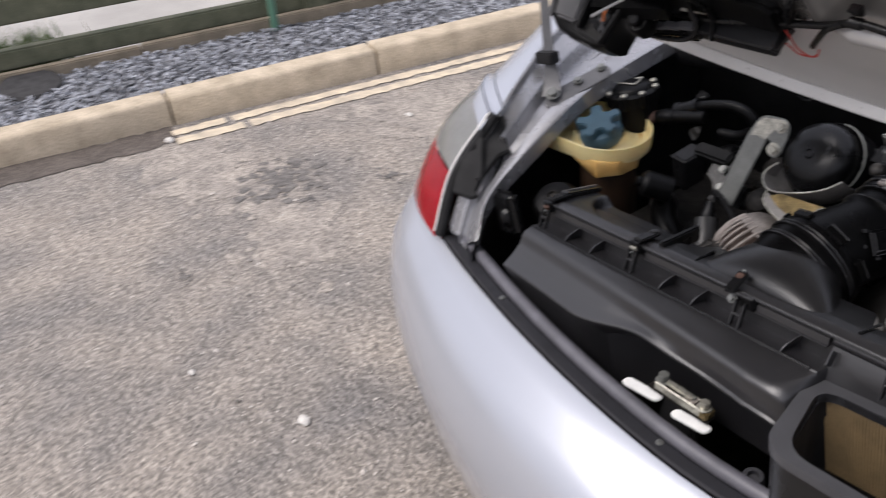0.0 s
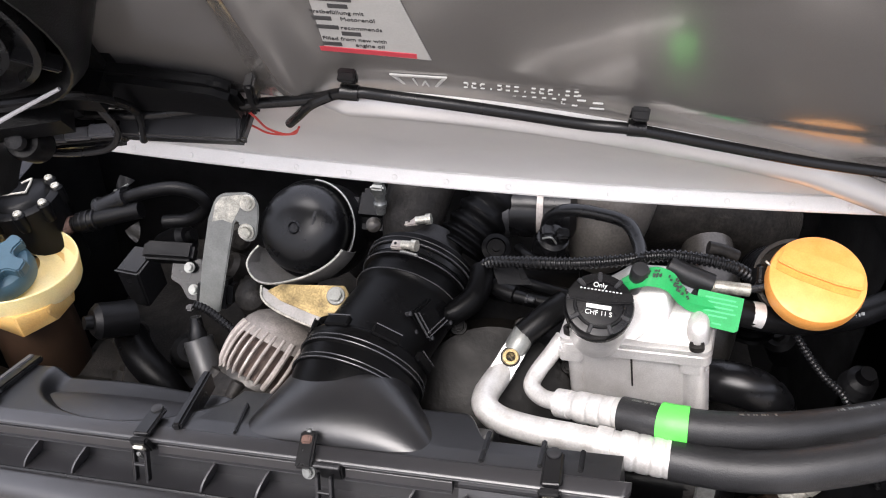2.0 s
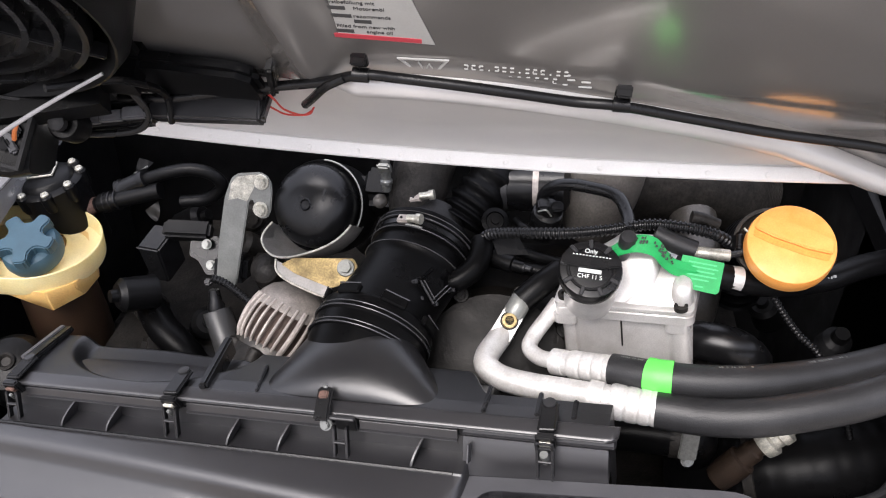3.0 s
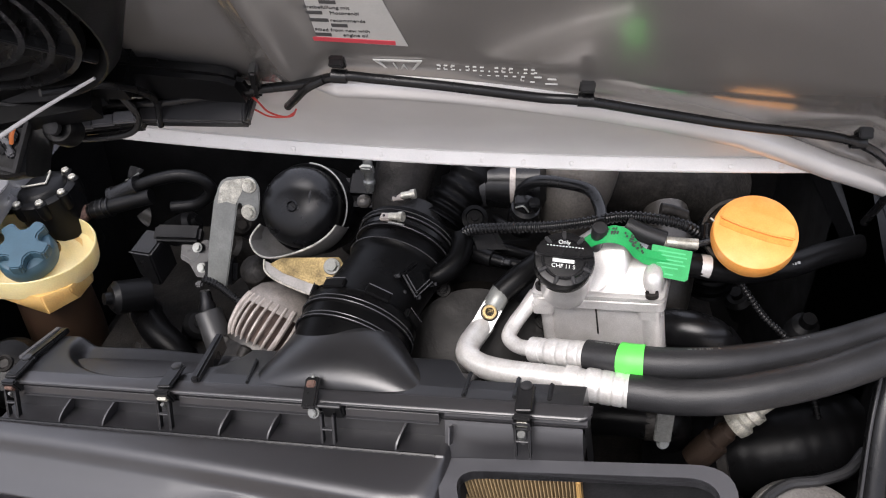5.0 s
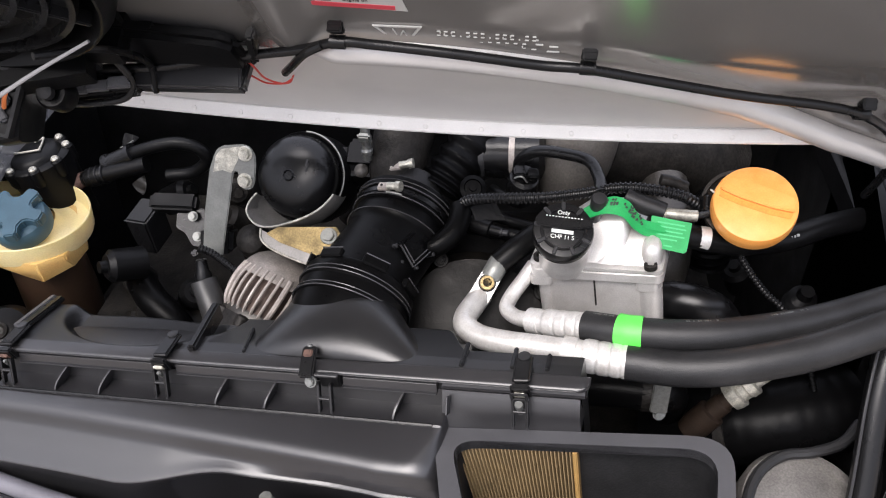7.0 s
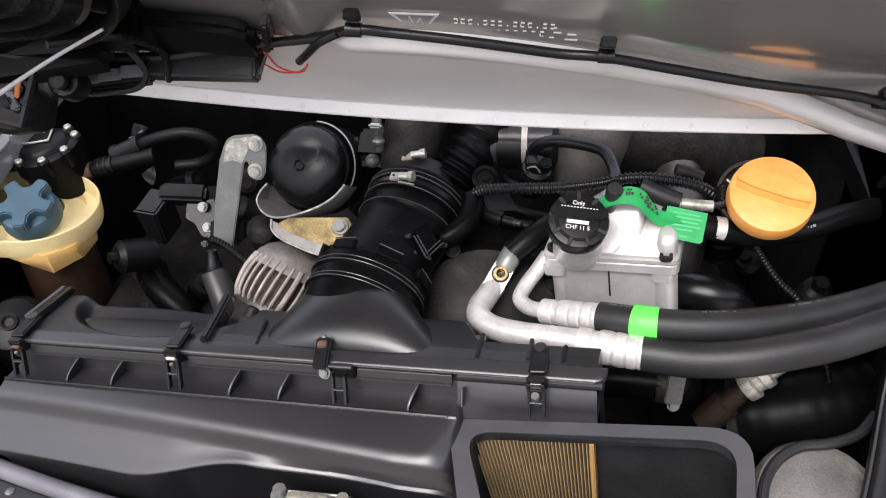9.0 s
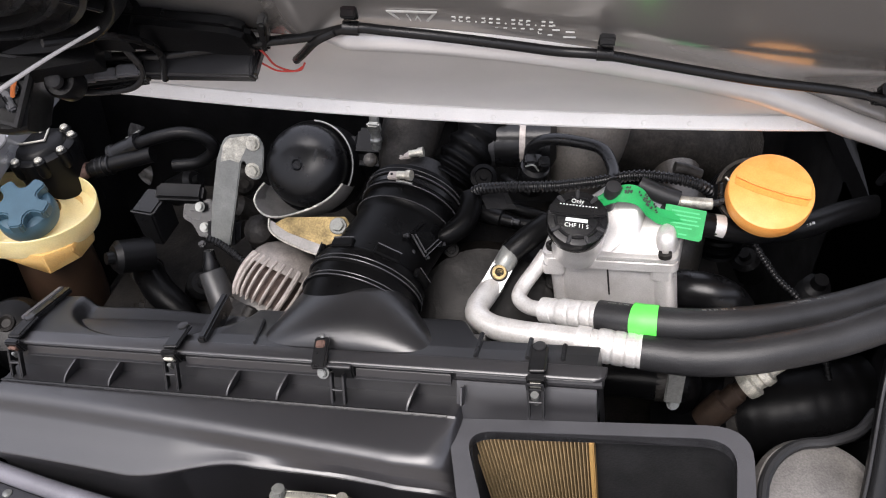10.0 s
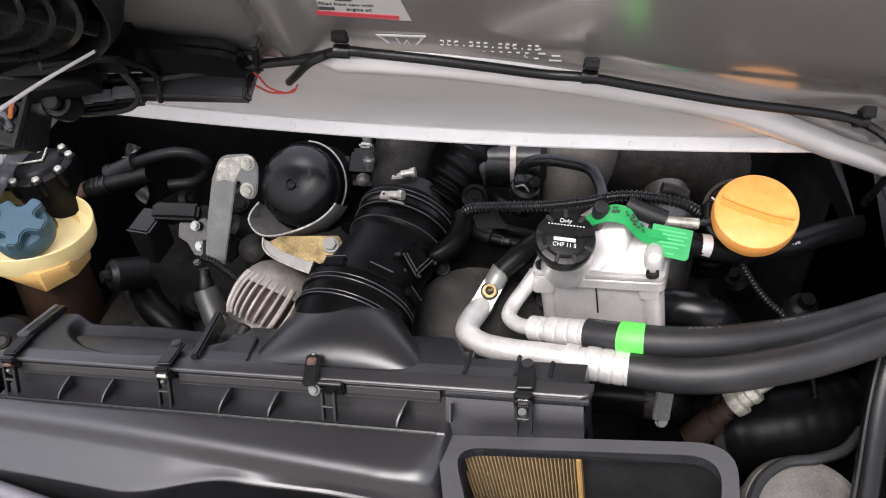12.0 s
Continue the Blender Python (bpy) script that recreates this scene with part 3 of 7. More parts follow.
FENDER = [
    ((-0.486, 0.120, 0.862), (-0.566, 0.176, 0.868), (-0.622, 0.232, 0.858), (-0.664, 0.280, 0.828), (-0.698, 0.320, 0.765), (-0.722, 0.36, 0.70), (-0.740, 0.38, 0.55), (-0.738, 0.38, 0.24)),
    ((-0.486, 0.142, 0.8795), (-0.569, 0.198, 0.8835), (-0.622, 0.252, 0.874), (-0.664, 0.300, 0.846), (-0.702, 0.345, 0.782), (-0.728, 0.38, 0.70), (-0.744, 0.39, 0.55), (-0.741, 0.39, 0.24)),
    ((-0.488, 0.169, 0.8845), (-0.545, 0.205, 0.8915), (-0.602, 0.256, 0.884), (-0.650, 0.310, 0.856), (-0.694, 0.360, 0.790), (-0.730, 0.39, 0.70), (-0.748, 0.40, 0.55), (-0.743, 0.40, 0.24)),
    ((-0.535, 0.330, 0.957), (-0.584, 0.370, 0.954), (-0.634, 0.408, 0.934), (-0.682, 0.442, 0.893), (-0.724, 0.474, 0.822), (-0.752, 0.49, 0.72), (-0.766, 0.50, 0.55), (-0.760, 0.50, 0.24)),
    ((-0.580, 0.550, 0.998), (-0.637, 0.572, 0.994), (-0.690, 0.588, 0.974), (-0.735, 0.604, 0.930), (-0.767, 0.616, 0.850), (-0.785, 0.62, 0.74), (-0.790, 0.62, 0.55), (-0.785, 0.62, 0.24)),
    ((-0.600, 0.800, 1.025), (-0.655, 0.805, 1.020), (-0.705, 0.810, 1.000), (-0.748, 0.815, 0.955), (-0.778, 0.818, 0.870), (-0.795, 0.82, 0.75), (-0.798, 0.82, 0.55), (-0.792, 0.82, 0.24)),
    ((-0.610, 1.080, 1.040), (-0.665, 1.080, 1.035), (-0.712, 1.080, 1.015), (-0.754, 1.080, 0.970), (-0.784, 1.080, 0.885), (-0.800, 1.08, 0.76), (-0.803, 1.08, 0.55), (-0.797, 1.08, 0.24))]


def fender_rows():
    """The quarter panel's sections from the lamp forwards, finely divided both ways."""
    across = [spline(row, 5) for row in FENDER]
    along = [spline(col, 6) for col in zip(*across)]
    return [list(row) for row in zip(*along)]


def fender(flip):
    """The quarter panel beside the channel."""
    return skin([[mirrored(v) for v in row] if flip else row for row in fender_rows()], closed=False)


def patch(a, b, c, d, bulge, n=10):
    """A bulged four-cornered panel."""
    a, b, c, d = (Vector(v) for v in (a, b, c, d))
    nrm = (c - a).cross(b - d).normalized()
    if nrm.z < 0:
        nrm = -nrm
    rows = []
    for i in range(n + 1):
        f = i / n
        p, q = a.lerp(b, f), d.lerp(c, f)
        rows.append([p.lerp(q, j / n) + nrm * bulge * (1 - (2 * j / n - 1) ** 2) * (0.6 + 0.4 * (1 - (2 * f - 1) ** 2)) for j in range(n + 1)])
    bm = skin(rows, closed=False)
    bmesh.ops.solidify(bm, geom=bm.faces[:], thickness=0.006)
    return bm


RED = ((-0.511, 0.042, 0.694), (-0.517, 0.087, 0.785), (-0.692, 0.195, 0.766), (-0.658, 0.113, 0.700))
GREY = ((-0.517, 0.088, 0.787), (-0.489, 0.140, 0.872), (-0.668, 0.300, 0.842), (-0.692, 0.196, 0.768))
for flip in (False, True):
    fl = (lambda v: tuple(mirrored(Vector(v)))) if flip else (lambda v: v)
    # the mirrored channel is near-black, the other one silver
    part("drain_channel", channel(flip), DEEP_BLACK if flip else CHANNEL, car, "near-black drain channel" if flip else "folded silver painted drain channel")
    part("quarter_panel", fender(flip), PAINT, car, "silver painted quarter panel")
    lamp = part("tail_lamp", patch(*[fl((x * 0.995, y + 0.012, z - 0.012)) for x, y, z in (RED[0], GREY[1], GREY[2], RED[3])], 0.02), DARK, car, "tail lamp cluster")
    part("red_lens", patch(*[fl(v) for v in RED], 0.022), RED_LENS, lamp, "glossy red lens")
    part("grey_lens", patch(*[fl(v) for v in GREY], 0.028), SMOKE_LENS, lamp, "smoky grey clear lens")
    part("lamp_gasket", tube([fl(v) for v in ((-0.503, 0.045, 0.70), (-0.507, 0.088, 0.791), (-0.484, 0.150, 0.880))], 0.0085, 10), DARK, lamp, "black rubber gasket")
    rows = fender_rows()
    for k, n in ((6, 18), (12, 17)):
        arc = [fl(tuple(v + Vector((0.0003, 0.0, -0.0005)))) for v in rows[k][:n]]
        part("panel_seam", tube(arc, 0.0013, 8, 2), DARK, lamp, "dark panel seam")
    part("lamp_edge", tube([fl(v) for v in ((-0.513, 0.043, 0.704), (-0.517, 0.086, 0.797), (-0.489, 0.142, 0.884))], 0.0020, 8), EDGE_PAINT, lamp, "pale lens edge")
    hb = bmesh.new()
    hm = axis((-0.48, 0.125, 0.824), (0.45, -0.55, 0.70), (0.83, 0.55, -0.1))
    edge = [(-0.496, 0.168, 0.870), (-0.484, 0.173, 0.865), (-0.476, 0.165, 0.854), (-0.476, 0.152, 0.844), (-0.462, 0.154, 0.837), (-0.452, 0.153, 0.829), (-0.460, 0.139, 0.824), (-0.462, 0.126, 0.814), (-0.463, 0.103, 0.797), (-0.459, 0.086, 0.781), (-0.452, 0.086, 0.777), (-0.458, 0.076, 0.773), (-0.473, 0.068, 0.776), (-0.484, 0.062, 0.779), (-0.493, 0.077, 0.796), (-0.502, 0.101, 0.820), (-0.504, 0.127, 0.842), (-0.501, 0.152, 0.860)]
    prism([tuple((hm.inverted() @ Vector(v)).xy) for v in edge], 0.016, hm @ Matrix.Translation((0, 0, -0.008)), 0.002, 2, hb)
    box((0.012, 0.07, 0.010), hm @ pose(-0.004, -0.012, 0.013, 0, 0, 12), 0.003, 2, hb)
    if flip:
        for v in hb.verts:
            v.co = mirrored(v.co)
    part("lamp_holder", hb, DARK, lamp, "black plastic lamp holder")
    for x, y, z in ((-0.468, 0.150, 0.842), (-0.470, 0.085, 0.786)):
        part("holder_clip", box((0.012, 0.010, 0.012), axis(fl((x, y, z)), (0, -0.6, 0.8)), 0.003), PLASTIC_GREY, lamp)

# liner of the engine bay
def wall(points, top, low, name, label):
    loops = [[Vector((x, y, low)), Vector((x, y, low + (t - low) * 0.5)), Vector((x, y, t))] for (x, y), t in zip(points, top)]
    bm = skin(loops, closed=False)
    bmesh.ops.solidify(bm, geom=bm.faces[:], thickness=0.008)
    return part(name, bm, DARK, car, label)


wall([(-0.405, 0.03), (-0.445, 0.10), (-0.480, 0.19), (-0.485, 0.40), (-0.45, 0.62)], [0.72, 0.79, 0.86, 0.92, 0.96], 0.35, "bay_side_wall", "black liner")
wall([(0.525, 0.03), (0.540, 0.10), (0.545, 0.20), (0.545, 0.40), (0.54, 0.62)], [0.72, 0.80, 0.90, 1.0, 1.02], 0.35, "bay_side_wall", "black liner")
wall([(-0.56, 0.60), (0.06, 0.64), (0.62, 0.60)], [0.98, 0.98, 0.98], 0.35, "bay_front_wall", "black liner")
wall([(p.x, p.y) for p in inset(0.045, 0, -0.46, 0.58, 14)], [p.z - 0.02 for p in inset(0.045, 0, -0.46, 0.58, 14)], 0.35, "bay_rear_wall", "black liner")
part("bay_floor", box((1.0, 0.66, 0.02), Matrix.Translation((XC, 0.34, 0.34)), 0.003), DARK, car, "dark undertray")
part("bulkhead", box((1.50, 0.02, 0.70), Matrix.Translation((XC, 1.06, 0.62)), 0.004), DARK, car, "plain dark bulkhead")
part("rear_deck", box((1.16, 0.42, 0.03), Matrix.Translation((XC, 0.86, 0.985)) @ pose(0, 0, 0, 8, 0, 0), 0.01), PAINT, car, "silver painted deck ahead of the bay")

# wheels under the quarter panels
def wheel(x, side):
    m = axis((x, 0.72, 0.325), (side, 0, 0))
    w = part("wheel", lathe([(0.05, -0.10), (0.20, -0.11), (0.215, -0.12), (0.215, 0.12), (0.20, 0.11), (0.19, 0.07), (0.05, 0.06)], m, 40), CAST, car, "silver alloy rear wheel")
    part("tyre", lathe([(0.215, -0.115), (0.26, -0.13), (0.31, -0.125), (0.325, -0.10), (0.325, 0.10), (0.31, 0.125), (0.26, 0.13), (0.215, 0.115)], m, 48), TYRE, w, "black rubber tyre")


wheel(-0.60, -1)
wheel(0.72, 1)

# lid strut with its block
strut = thing("lid_strut", (-0.466, 0.26, 0.874), "grey steel lid arm with a black rubber block", "strut")
ARM = surface("grey_steel", (0.12, 0.12, 0.125), 0.42, 0.35, 0.25, 60, 500, 0.12)
out = Vector((0.15, -0.45, 0.88)).normalized()
rows = []
for x, y, z, w in ((-0.466, 0.248, 0.884, 0.013), (-0.469, 0.254, 0.890, 0.0145), (-0.478, 0.262, 0.912, 0.012), (-0.490, 0.268, 0.938, 0.009), (-0.502, 0.274, 0.968, 0.008), (-0.520, 0.284, 1.02, 0.007)):
    c = Vector((x, y, z))
    u = Vector((0.9, 0.42, 0.1)).normalized()
    rows.append([c - u * w, c + u * w, c + u * w - out * 0.004, c - u * w - out * 0.004])
part("arm", skin(rows), ARM, strut, "flat grey steel arm")
part("block", box((0.036, 0.020, 0.018), axis((-0.490, 0.264, 0.937), (-0.2, 0.0, 1)), 0.002), DARK, strut, "black rubber block")
part("base_plate", prism(round_rect(0.112, 0.030, 0.014), 0.004, axis((-0.447, 0.290, 0.893), out, (0.36, 0.86, 0.35)), 0.001), ARM, strut, "oval steel base plate")
bolt(strut, (-0.464, 0.252, 0.888), out, 0.0085, 0.006)
bolt(strut, (-0.450, 0.292, 0.902), out, 0.0055, 0.004)
bolt(strut, (-0.436, 0.328, 0.917), out, 0.0055, 0.004)

# ---- the raised engine lid ----
lid = thing("bonnet", (XC, 0.30, 1.0), "raised rear bonnet with grey painted pressed inner panel", "bonnet")
LID_STEP = 0.005
lid_line = [(0.310, 0.976)]                 # 0.05 below the flange's highest sweep
for i in range(150):
    s = i * LID_STEP - 0.05
    th = radians(45 + 10 * min(1, max(0, (s - 0.155) / 0.04)))
    lid_line.append((lid_line[-1][0] - LID_STEP * math.cos(th), lid_line[-1][1] + LID_STEP * math.sin(th)))


def hem_at(x):
    """Where the lid's front edge runs: bowed."""
    return min(0.30 * (x - 0.09) ** 2, ridge_at(x) + 0.004 if x > 0.3 else 1.0)


def ridge_at(x):
    """How far up the lid its pressed ridge runs."""
    return 0.1668 + 0.106 * x - 0.823 * x * x


def lid_at(x, s, off=0.0):
    """A point of the lid's inside, s up from its front flange, off in front of it."""
    i = min(len(lid_line) - 2, max(0, int((s + 0.05) / LID_STEP)))
    f = (s + 0.05) / LID_STEP - i
    (y0, z0), (y1, z1) = lid_line[i], lid_line[i + 1]
    uy, uz = (y1 - y0) / LID_STEP, (z1 - z0) / LID_STEP
    return Vector((x, y0 + f * (y1 - y0) - off * uz, z0 + f * (z1 - z0) + off * uy))


def lid_relief(x, s):
    r = ridge_at(x)
    left = 1 / (1 + math.exp(-(x - 0.012) / 0.007))
    h = 0.004 * math.exp(-abs((s - r) / 0.012) ** 2) * left
    h -= 0.006 * left / (1 + math.exp(-(s - r - 0.016) / 0.004))
    h += 0.008 * math.exp(-((x - (-0.004 - 0.12 * (s - 0.17))) / 0.015) ** 2) / (1 + math.exp(-(s - 0.165) / 0.008))
    h -= 0.006 * math.exp(-((s - hem_at(x) - 0.05) / 0.03) ** 2)
    edge = min(x + 0.52, 0.64 - x, 0.63 - s)
    h += 0.012 * math.exp(-(edge / 0.03) ** 2)
    return h


def lid_pose(x, s, off=0.0):
    """A pose on the lid: x across, y up the lid, z out of it."""
    p, q = lid_at(x, s, off), lid_at(x, s + 0.01, off)
    u = (q - p).normalized()
    z = Vector((1, 0, 0)).cross(u)
    return Matrix(((1, u.x, z.x, p.x), (0, u.y, z.y, p.y), (0, u.z, z.z, p.z), (0, 0, 0, 1)))


if lid_pose(0, 0.2).col[2].xyz.z > 0:
    raise ValueError("lid faces up")
xs = [-0.52 + 1.16 * i / 210 for i in range(211)]
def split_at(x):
    """Where the lower panel, its paint lightened as lit, meets the grey upper one."""
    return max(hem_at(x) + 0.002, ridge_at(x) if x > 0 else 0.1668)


for name, mt, words, low, high in (("lower_panel", LID_LIT, "pale silver lower panel", hem_at, split_at), ("inner_panel", LID_PAINT, "glossy grey painted pressed panel", split_at, lambda x: 0.63)):
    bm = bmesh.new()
    rows = 70 if mt is LID_LIT else 230
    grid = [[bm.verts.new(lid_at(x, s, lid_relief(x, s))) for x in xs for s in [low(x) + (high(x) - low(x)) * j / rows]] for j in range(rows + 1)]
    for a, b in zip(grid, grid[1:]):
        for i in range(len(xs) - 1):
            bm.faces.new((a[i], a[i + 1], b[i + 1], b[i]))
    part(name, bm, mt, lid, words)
# a paler copy of the paint: the sky caught by the ridge is in the colour
LID_RIDGE_LIT = surface("lid_ridge_paint_lit", (0.60, 0.59, 0.58), 0.34, 0.35, 0.08, 20, 1200, 0.04, coat=0.15)
way = [lid_at(0.004 + 0.012 * k, ridge_at(0.004 + 0.012 * k) + 0.004, 0.002 + 0.008 * min(1, max(0, (k - 30) / 8))) for k in range(52)]
part("pressed_ridge", tube(way, lambda u: 0.0115 * min(1, u / 0.05 + 0.15), 20, 3), LID_RIDGE_LIT, lid, "rounded pressed ridge")
loops = [[lid_at(x, hem_at(x) + (0.63 - hem_at(x)) * j / 24, -0.012 - 0.02 * math.sin(j / 24 * math.pi)) for j in range(25)] for x in xs[::10]]
part("outer_skin", skin(loops, closed=False), PAINT, lid, "silver painted outer skin")
# the hem's near-white likewise carries the light on its outward face
loops = []
for x in xs[::5]:
    p = lid_at(x, hem_at(x))
    loops.append([p + Vector((0, 0.012, 0.02)), p + Vector((0, 0.0, 0.0015)), p + Vector((0, -0.0035, 0.001)), p + Vector((0, -0.0045, -0.001)), p + Vector((0, -0.0075, -0.0105)), p + Vector((0, -0.0065, -0.0125)), p + Vector((0, -0.003, -0.0125)), p + Vector((0, 0.03, 0.0))])
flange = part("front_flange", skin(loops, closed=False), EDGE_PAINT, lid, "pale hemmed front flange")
rnd = random.Random(3)
for i in range(15):
    x = -0.19 + i * 0.047 + rnd.uniform(-0.005, 0.005)
    part("flange_dimple", lathe([(0.0026, 0), (0.0021, 0.0005), (0.0010, 0.0007)], axis(lid_at(x, hem_at(x)) + Vector((0, -0.006, -0.0058)), (0, -0.95, 0.3)), 10), EDGE_PAINT, flange)
for s in (0.10, 0.19):
    part("edge_hole", lathe([(0.012, 0.0), (0.012, 0.003), (0.007, 0.003), (0.007, 0.0)], lid_pose(-0.485, s, 0.013), 20), EDGE_PAINT, lid)

# pressed marks on the lid
# paler than the lid, so light on the relief is put into the colour
m = lid_pose(0.082, 0.190, -0.0055)
tri = [(-0.0195, 0.0115), (0.0190, 0.0125), (0.0050, -0.0120), (-0.0010, -0.0125)]
tri_in = [(-0.0165, 0.0100), (0.0160, 0.0108), (0.0040, -0.0100), (-0.0004, -0.0105)]
part("pressed_triangle", ring_plate(tri, tri_in, 0.0012, m), LABEL_FILM, lid, "pressed warning triangle outline")
for p, q in (((-0.004, 0.008), (0.000, -0.004)), ((0.000, -0.004), (0.004, 0.006)), ((0.004, 0.006), (0.007, -0.002))):
    part("pressed_mark", tube([m @ Vector((*p, 0.0008)), m @ Vector((*q, 0.0008))], 0.0006, 6, 1), LABEL_FILM, lid)
rnd = random.Random(9)
for row, n, x0 in ((0.0045, 14, 0.031), (-0.0065, 10, 0.037)):
    for i in range(n):
        c = (x0 + i * (0.0056 if n == 14 else 0.0066), row - 0.00008 * i)
        if n == 14 and i in (3, 7, 11):
            strokes = ((0.0, -0.0026, 0.0013, 0.0013),)
        else:
            strokes = [(0.0, 0.0026, 0.0030, 0.0011), (0.0, -0.0026, 0.0030, 0.0011), (rnd.choice((-0.0013, 0.0013)), rnd.choice((-0.0012, 0.0012)), 0.0011, 0.0026)][:rnd.choice((2, 3, 3))]
        for dx, dy, w, h in strokes:
            part("pressed_mark", box((w, h, 0.0012), m @ Matrix.Translation((c[0] + dx, c[1] + dy, 0.0004)), 0.0004, 1), LABEL_FILM, lid)
for dx, dy, w in ((0.106, 0.002, 0.0025), (0.108, -0.004, 0.006), (0.104, -0.011, 0.004), (0.119, -0.006, 0.007), (0.119, -0.013, 0.010)):
    part("pressed_mark", box((w, 0.0014, 0.0014), m @ Matrix.Translation((dx, dy, 0.0005)), 0.0005, 1), LABEL_FILM, lid)

# oil label on the lid
label = thing("oil_label", lid_at(0.042, 0.25), "silver film label with printed oil advice", "label")
m = lid_pose(0.042, 0.2545, -0.0055)
part("film", prism([(-0.038, -0.0300), (0.050, -0.0335), (0.034, 0.034), (-0.052, 0.034)], 0.0005, m, 0), LABEL_FILM, label, "silver film")
for words, dx, dy in (("Erstbefüllung mit", -0.004, 0.0105), ("Motorenöl", 0.008, 0.0042), ("recommends", 0.009, -0.0045), ("Filled from new with", 0.003, -0.0165), ("engine oil", 0.012, -0.0222)):
    writing(words, 0.0049, m @ Matrix.Translation((dx, dy, 0.0007)), DARK_PRINT, label)
for w, dx, dy in ((0.012, -0.012, -0.0222), (0.012, 0.002, -0.0103), (0.014, -0.012, -0.0045), (0.012, -0.014, 0.0042), (0.012, -0.002, 0.0168), (0.026, -0.006, 0.0232)):
    bar((w, 0.0036), m @ Matrix.Translation((dx, dy, 0.0007)), DARK_PRINT, label)
bar((0.074, 0.0048), m @ Matrix.Translation((0.004, -0.0287, 0.0007)) @ pose(0, 0, 0, 0, 0, -1.5), RED_PRINT, label, label="red printed bar")

# cable along the lid with its clips
loom = thing("lid_cable", lid_at(0.03, 0.2, 0.012), "black sheathed cable clipped along the lid", "cable")
way = [lid_at(x, s, o) for x, s, o in ((-0.20, 0.150, 0.022), (-0.12, 0.160, 0.020), (-0.06, 0.168, 0.012), (0.003, 0.181, 0.008), (0.037, 0.196, 0.008), (0.066, 0.193, 0.007), (0.109, 0.190, 0.008), (0.151, 0.184, 0.008),
                                       (0.194, 0.177, 0.008), (0.228, 0.177, 0.009), (0.283, 0.160, 0.008), (0.353, 0.139, 0.008), (0.422, 0.126, 0.008), (0.458, 0.112, 0.009), (0.495, 0.075, 0.010), (0.522, 0.03, 0.012))] + [(0.532, 0.27, 0.985), (0.535, 0.30, 0.94)]
part("sheath", tube(way, 0.0040, 12), PLASTIC, loom, "black plastic sheath")
part("branch", tube([lid_at(0.024, 0.192, 0.009), lid_at(0.008, 0.182, 0.012), lid_at(-0.008, 0.158, 0.012), lid_at(-0.018, 0.140, 0.011)], 0.0036, 10), PLASTIC, loom, "short black branch")
part("red_wire", tube([(-0.055, 0.163, 1.106), (-0.048, 0.177, 1.092), (-0.040, 0.186, 1.083), (-0.021, 0.183, 1.086), (-0.012, 0.170, 1.099)], 0.0009, 6), RED_WIRE, loom, "thin red wire")
part("red_wire", tube([(-0.044, 0.144, 1.125), (-0.041, 0.159, 1.110), (-0.039, 0.177, 1.092), (-0.027, 0.185, 1.084), (-0.016, 0.178, 1.092)], 0.0009, 6), RED_WIRE, loom, "thin red wire")
for x, s in ((0.037, 0.196), (0.228, 0.177), (0.458, 0.112)):
    m = lid_pose(x, s, 0.0)
    bmc = bmesh.new()
    lathe([(0.0045, -0.006), (0.0056, -0.006), (0.0056, 0.006), (0.0045, 0.006), (0.0045, -0.006)], m @ Matrix.Translation((0, 0, 0.008)) @ pose(0, 0, 0, 0, 90, 0), 16, bmc)
    box((0.012, 0.013, 0.005), m @ Matrix.Translation((0, 0.012, 0.003)), 0.0012, 2, bmc)
    box((0.011, 0.003, 0.009), m @ Matrix.Translation((0, 0.0165, 0.006)), 0.0010, 2, bmc)
    part("cable_clip", bmc, PLASTIC, loom, "black plastic cable clip")

# blower unit under the lid
fan = thing("lid_blower", (-0.22, 0.05, 1.2), "black plastic blower unit bolted under the lid", "blower")
m = axis((-0.235, -0.025, 1.245), (0, -0.707, -0.707), (1, 0, 0))
part("shroud", lathe([(0.150, -0.075), (0.165, -0.06), (0.168, -0.012), (0.1620, 0.0), (0.1605, 0.0), (0.155, -0.012), (0.150, -0.05), (0.02, -0.052)], m, 56), DEEP_BLACK, fan, "round black shroud")
for r in (0.034, 0.052, 0.070, 0.088, 0.106, 0.124, 0.140):
    part("grille_ring", lathe([(r, -0.012), (r + 0.0060, -0.012), (r + 0.0050, -0.004), (r + 0.001, -0.004), (r, -0.012)], m, 56), PLASTIC, fan)
for k in range(5):
    part("grille_spoke", box((0.13, 0.004, 0.010), m @ pose(0, 0, -0.009, 0, 0, 40 + 72 * k) @ Matrix.Translation((0.09, 0, 0)), 0.001), PLASTIC, fan)
part("hub", lathe([(0.034, -0.05), (0.034, -0.008), (0.028, -0.002), (0.004, 0.0)], m, 32), PLASTIC, fan)
m = axis((-0.208, 0.082, 1.100), (0.30, -0.78, 0.55), (0.93, 0.37, 0.0))
DUSTY = surface("dusty_grey_plastic", (0.105, 0.105, 0.110), 0.55, 0, 0.25, 30, 600, 0.15)
edge = [(-0.0743, 0.053), (-0.0774, 0.0041), (-0.0665, -0.0101), (-0.0453, -0.0203), (-0.018, -0.0270), (-0.002, -0.0260), (0.0010, -0.0120), (0.0055, 0.0025), (0.0100, 0.0178), (0.0040, 0.0415), (-0.0281, 0.053)]
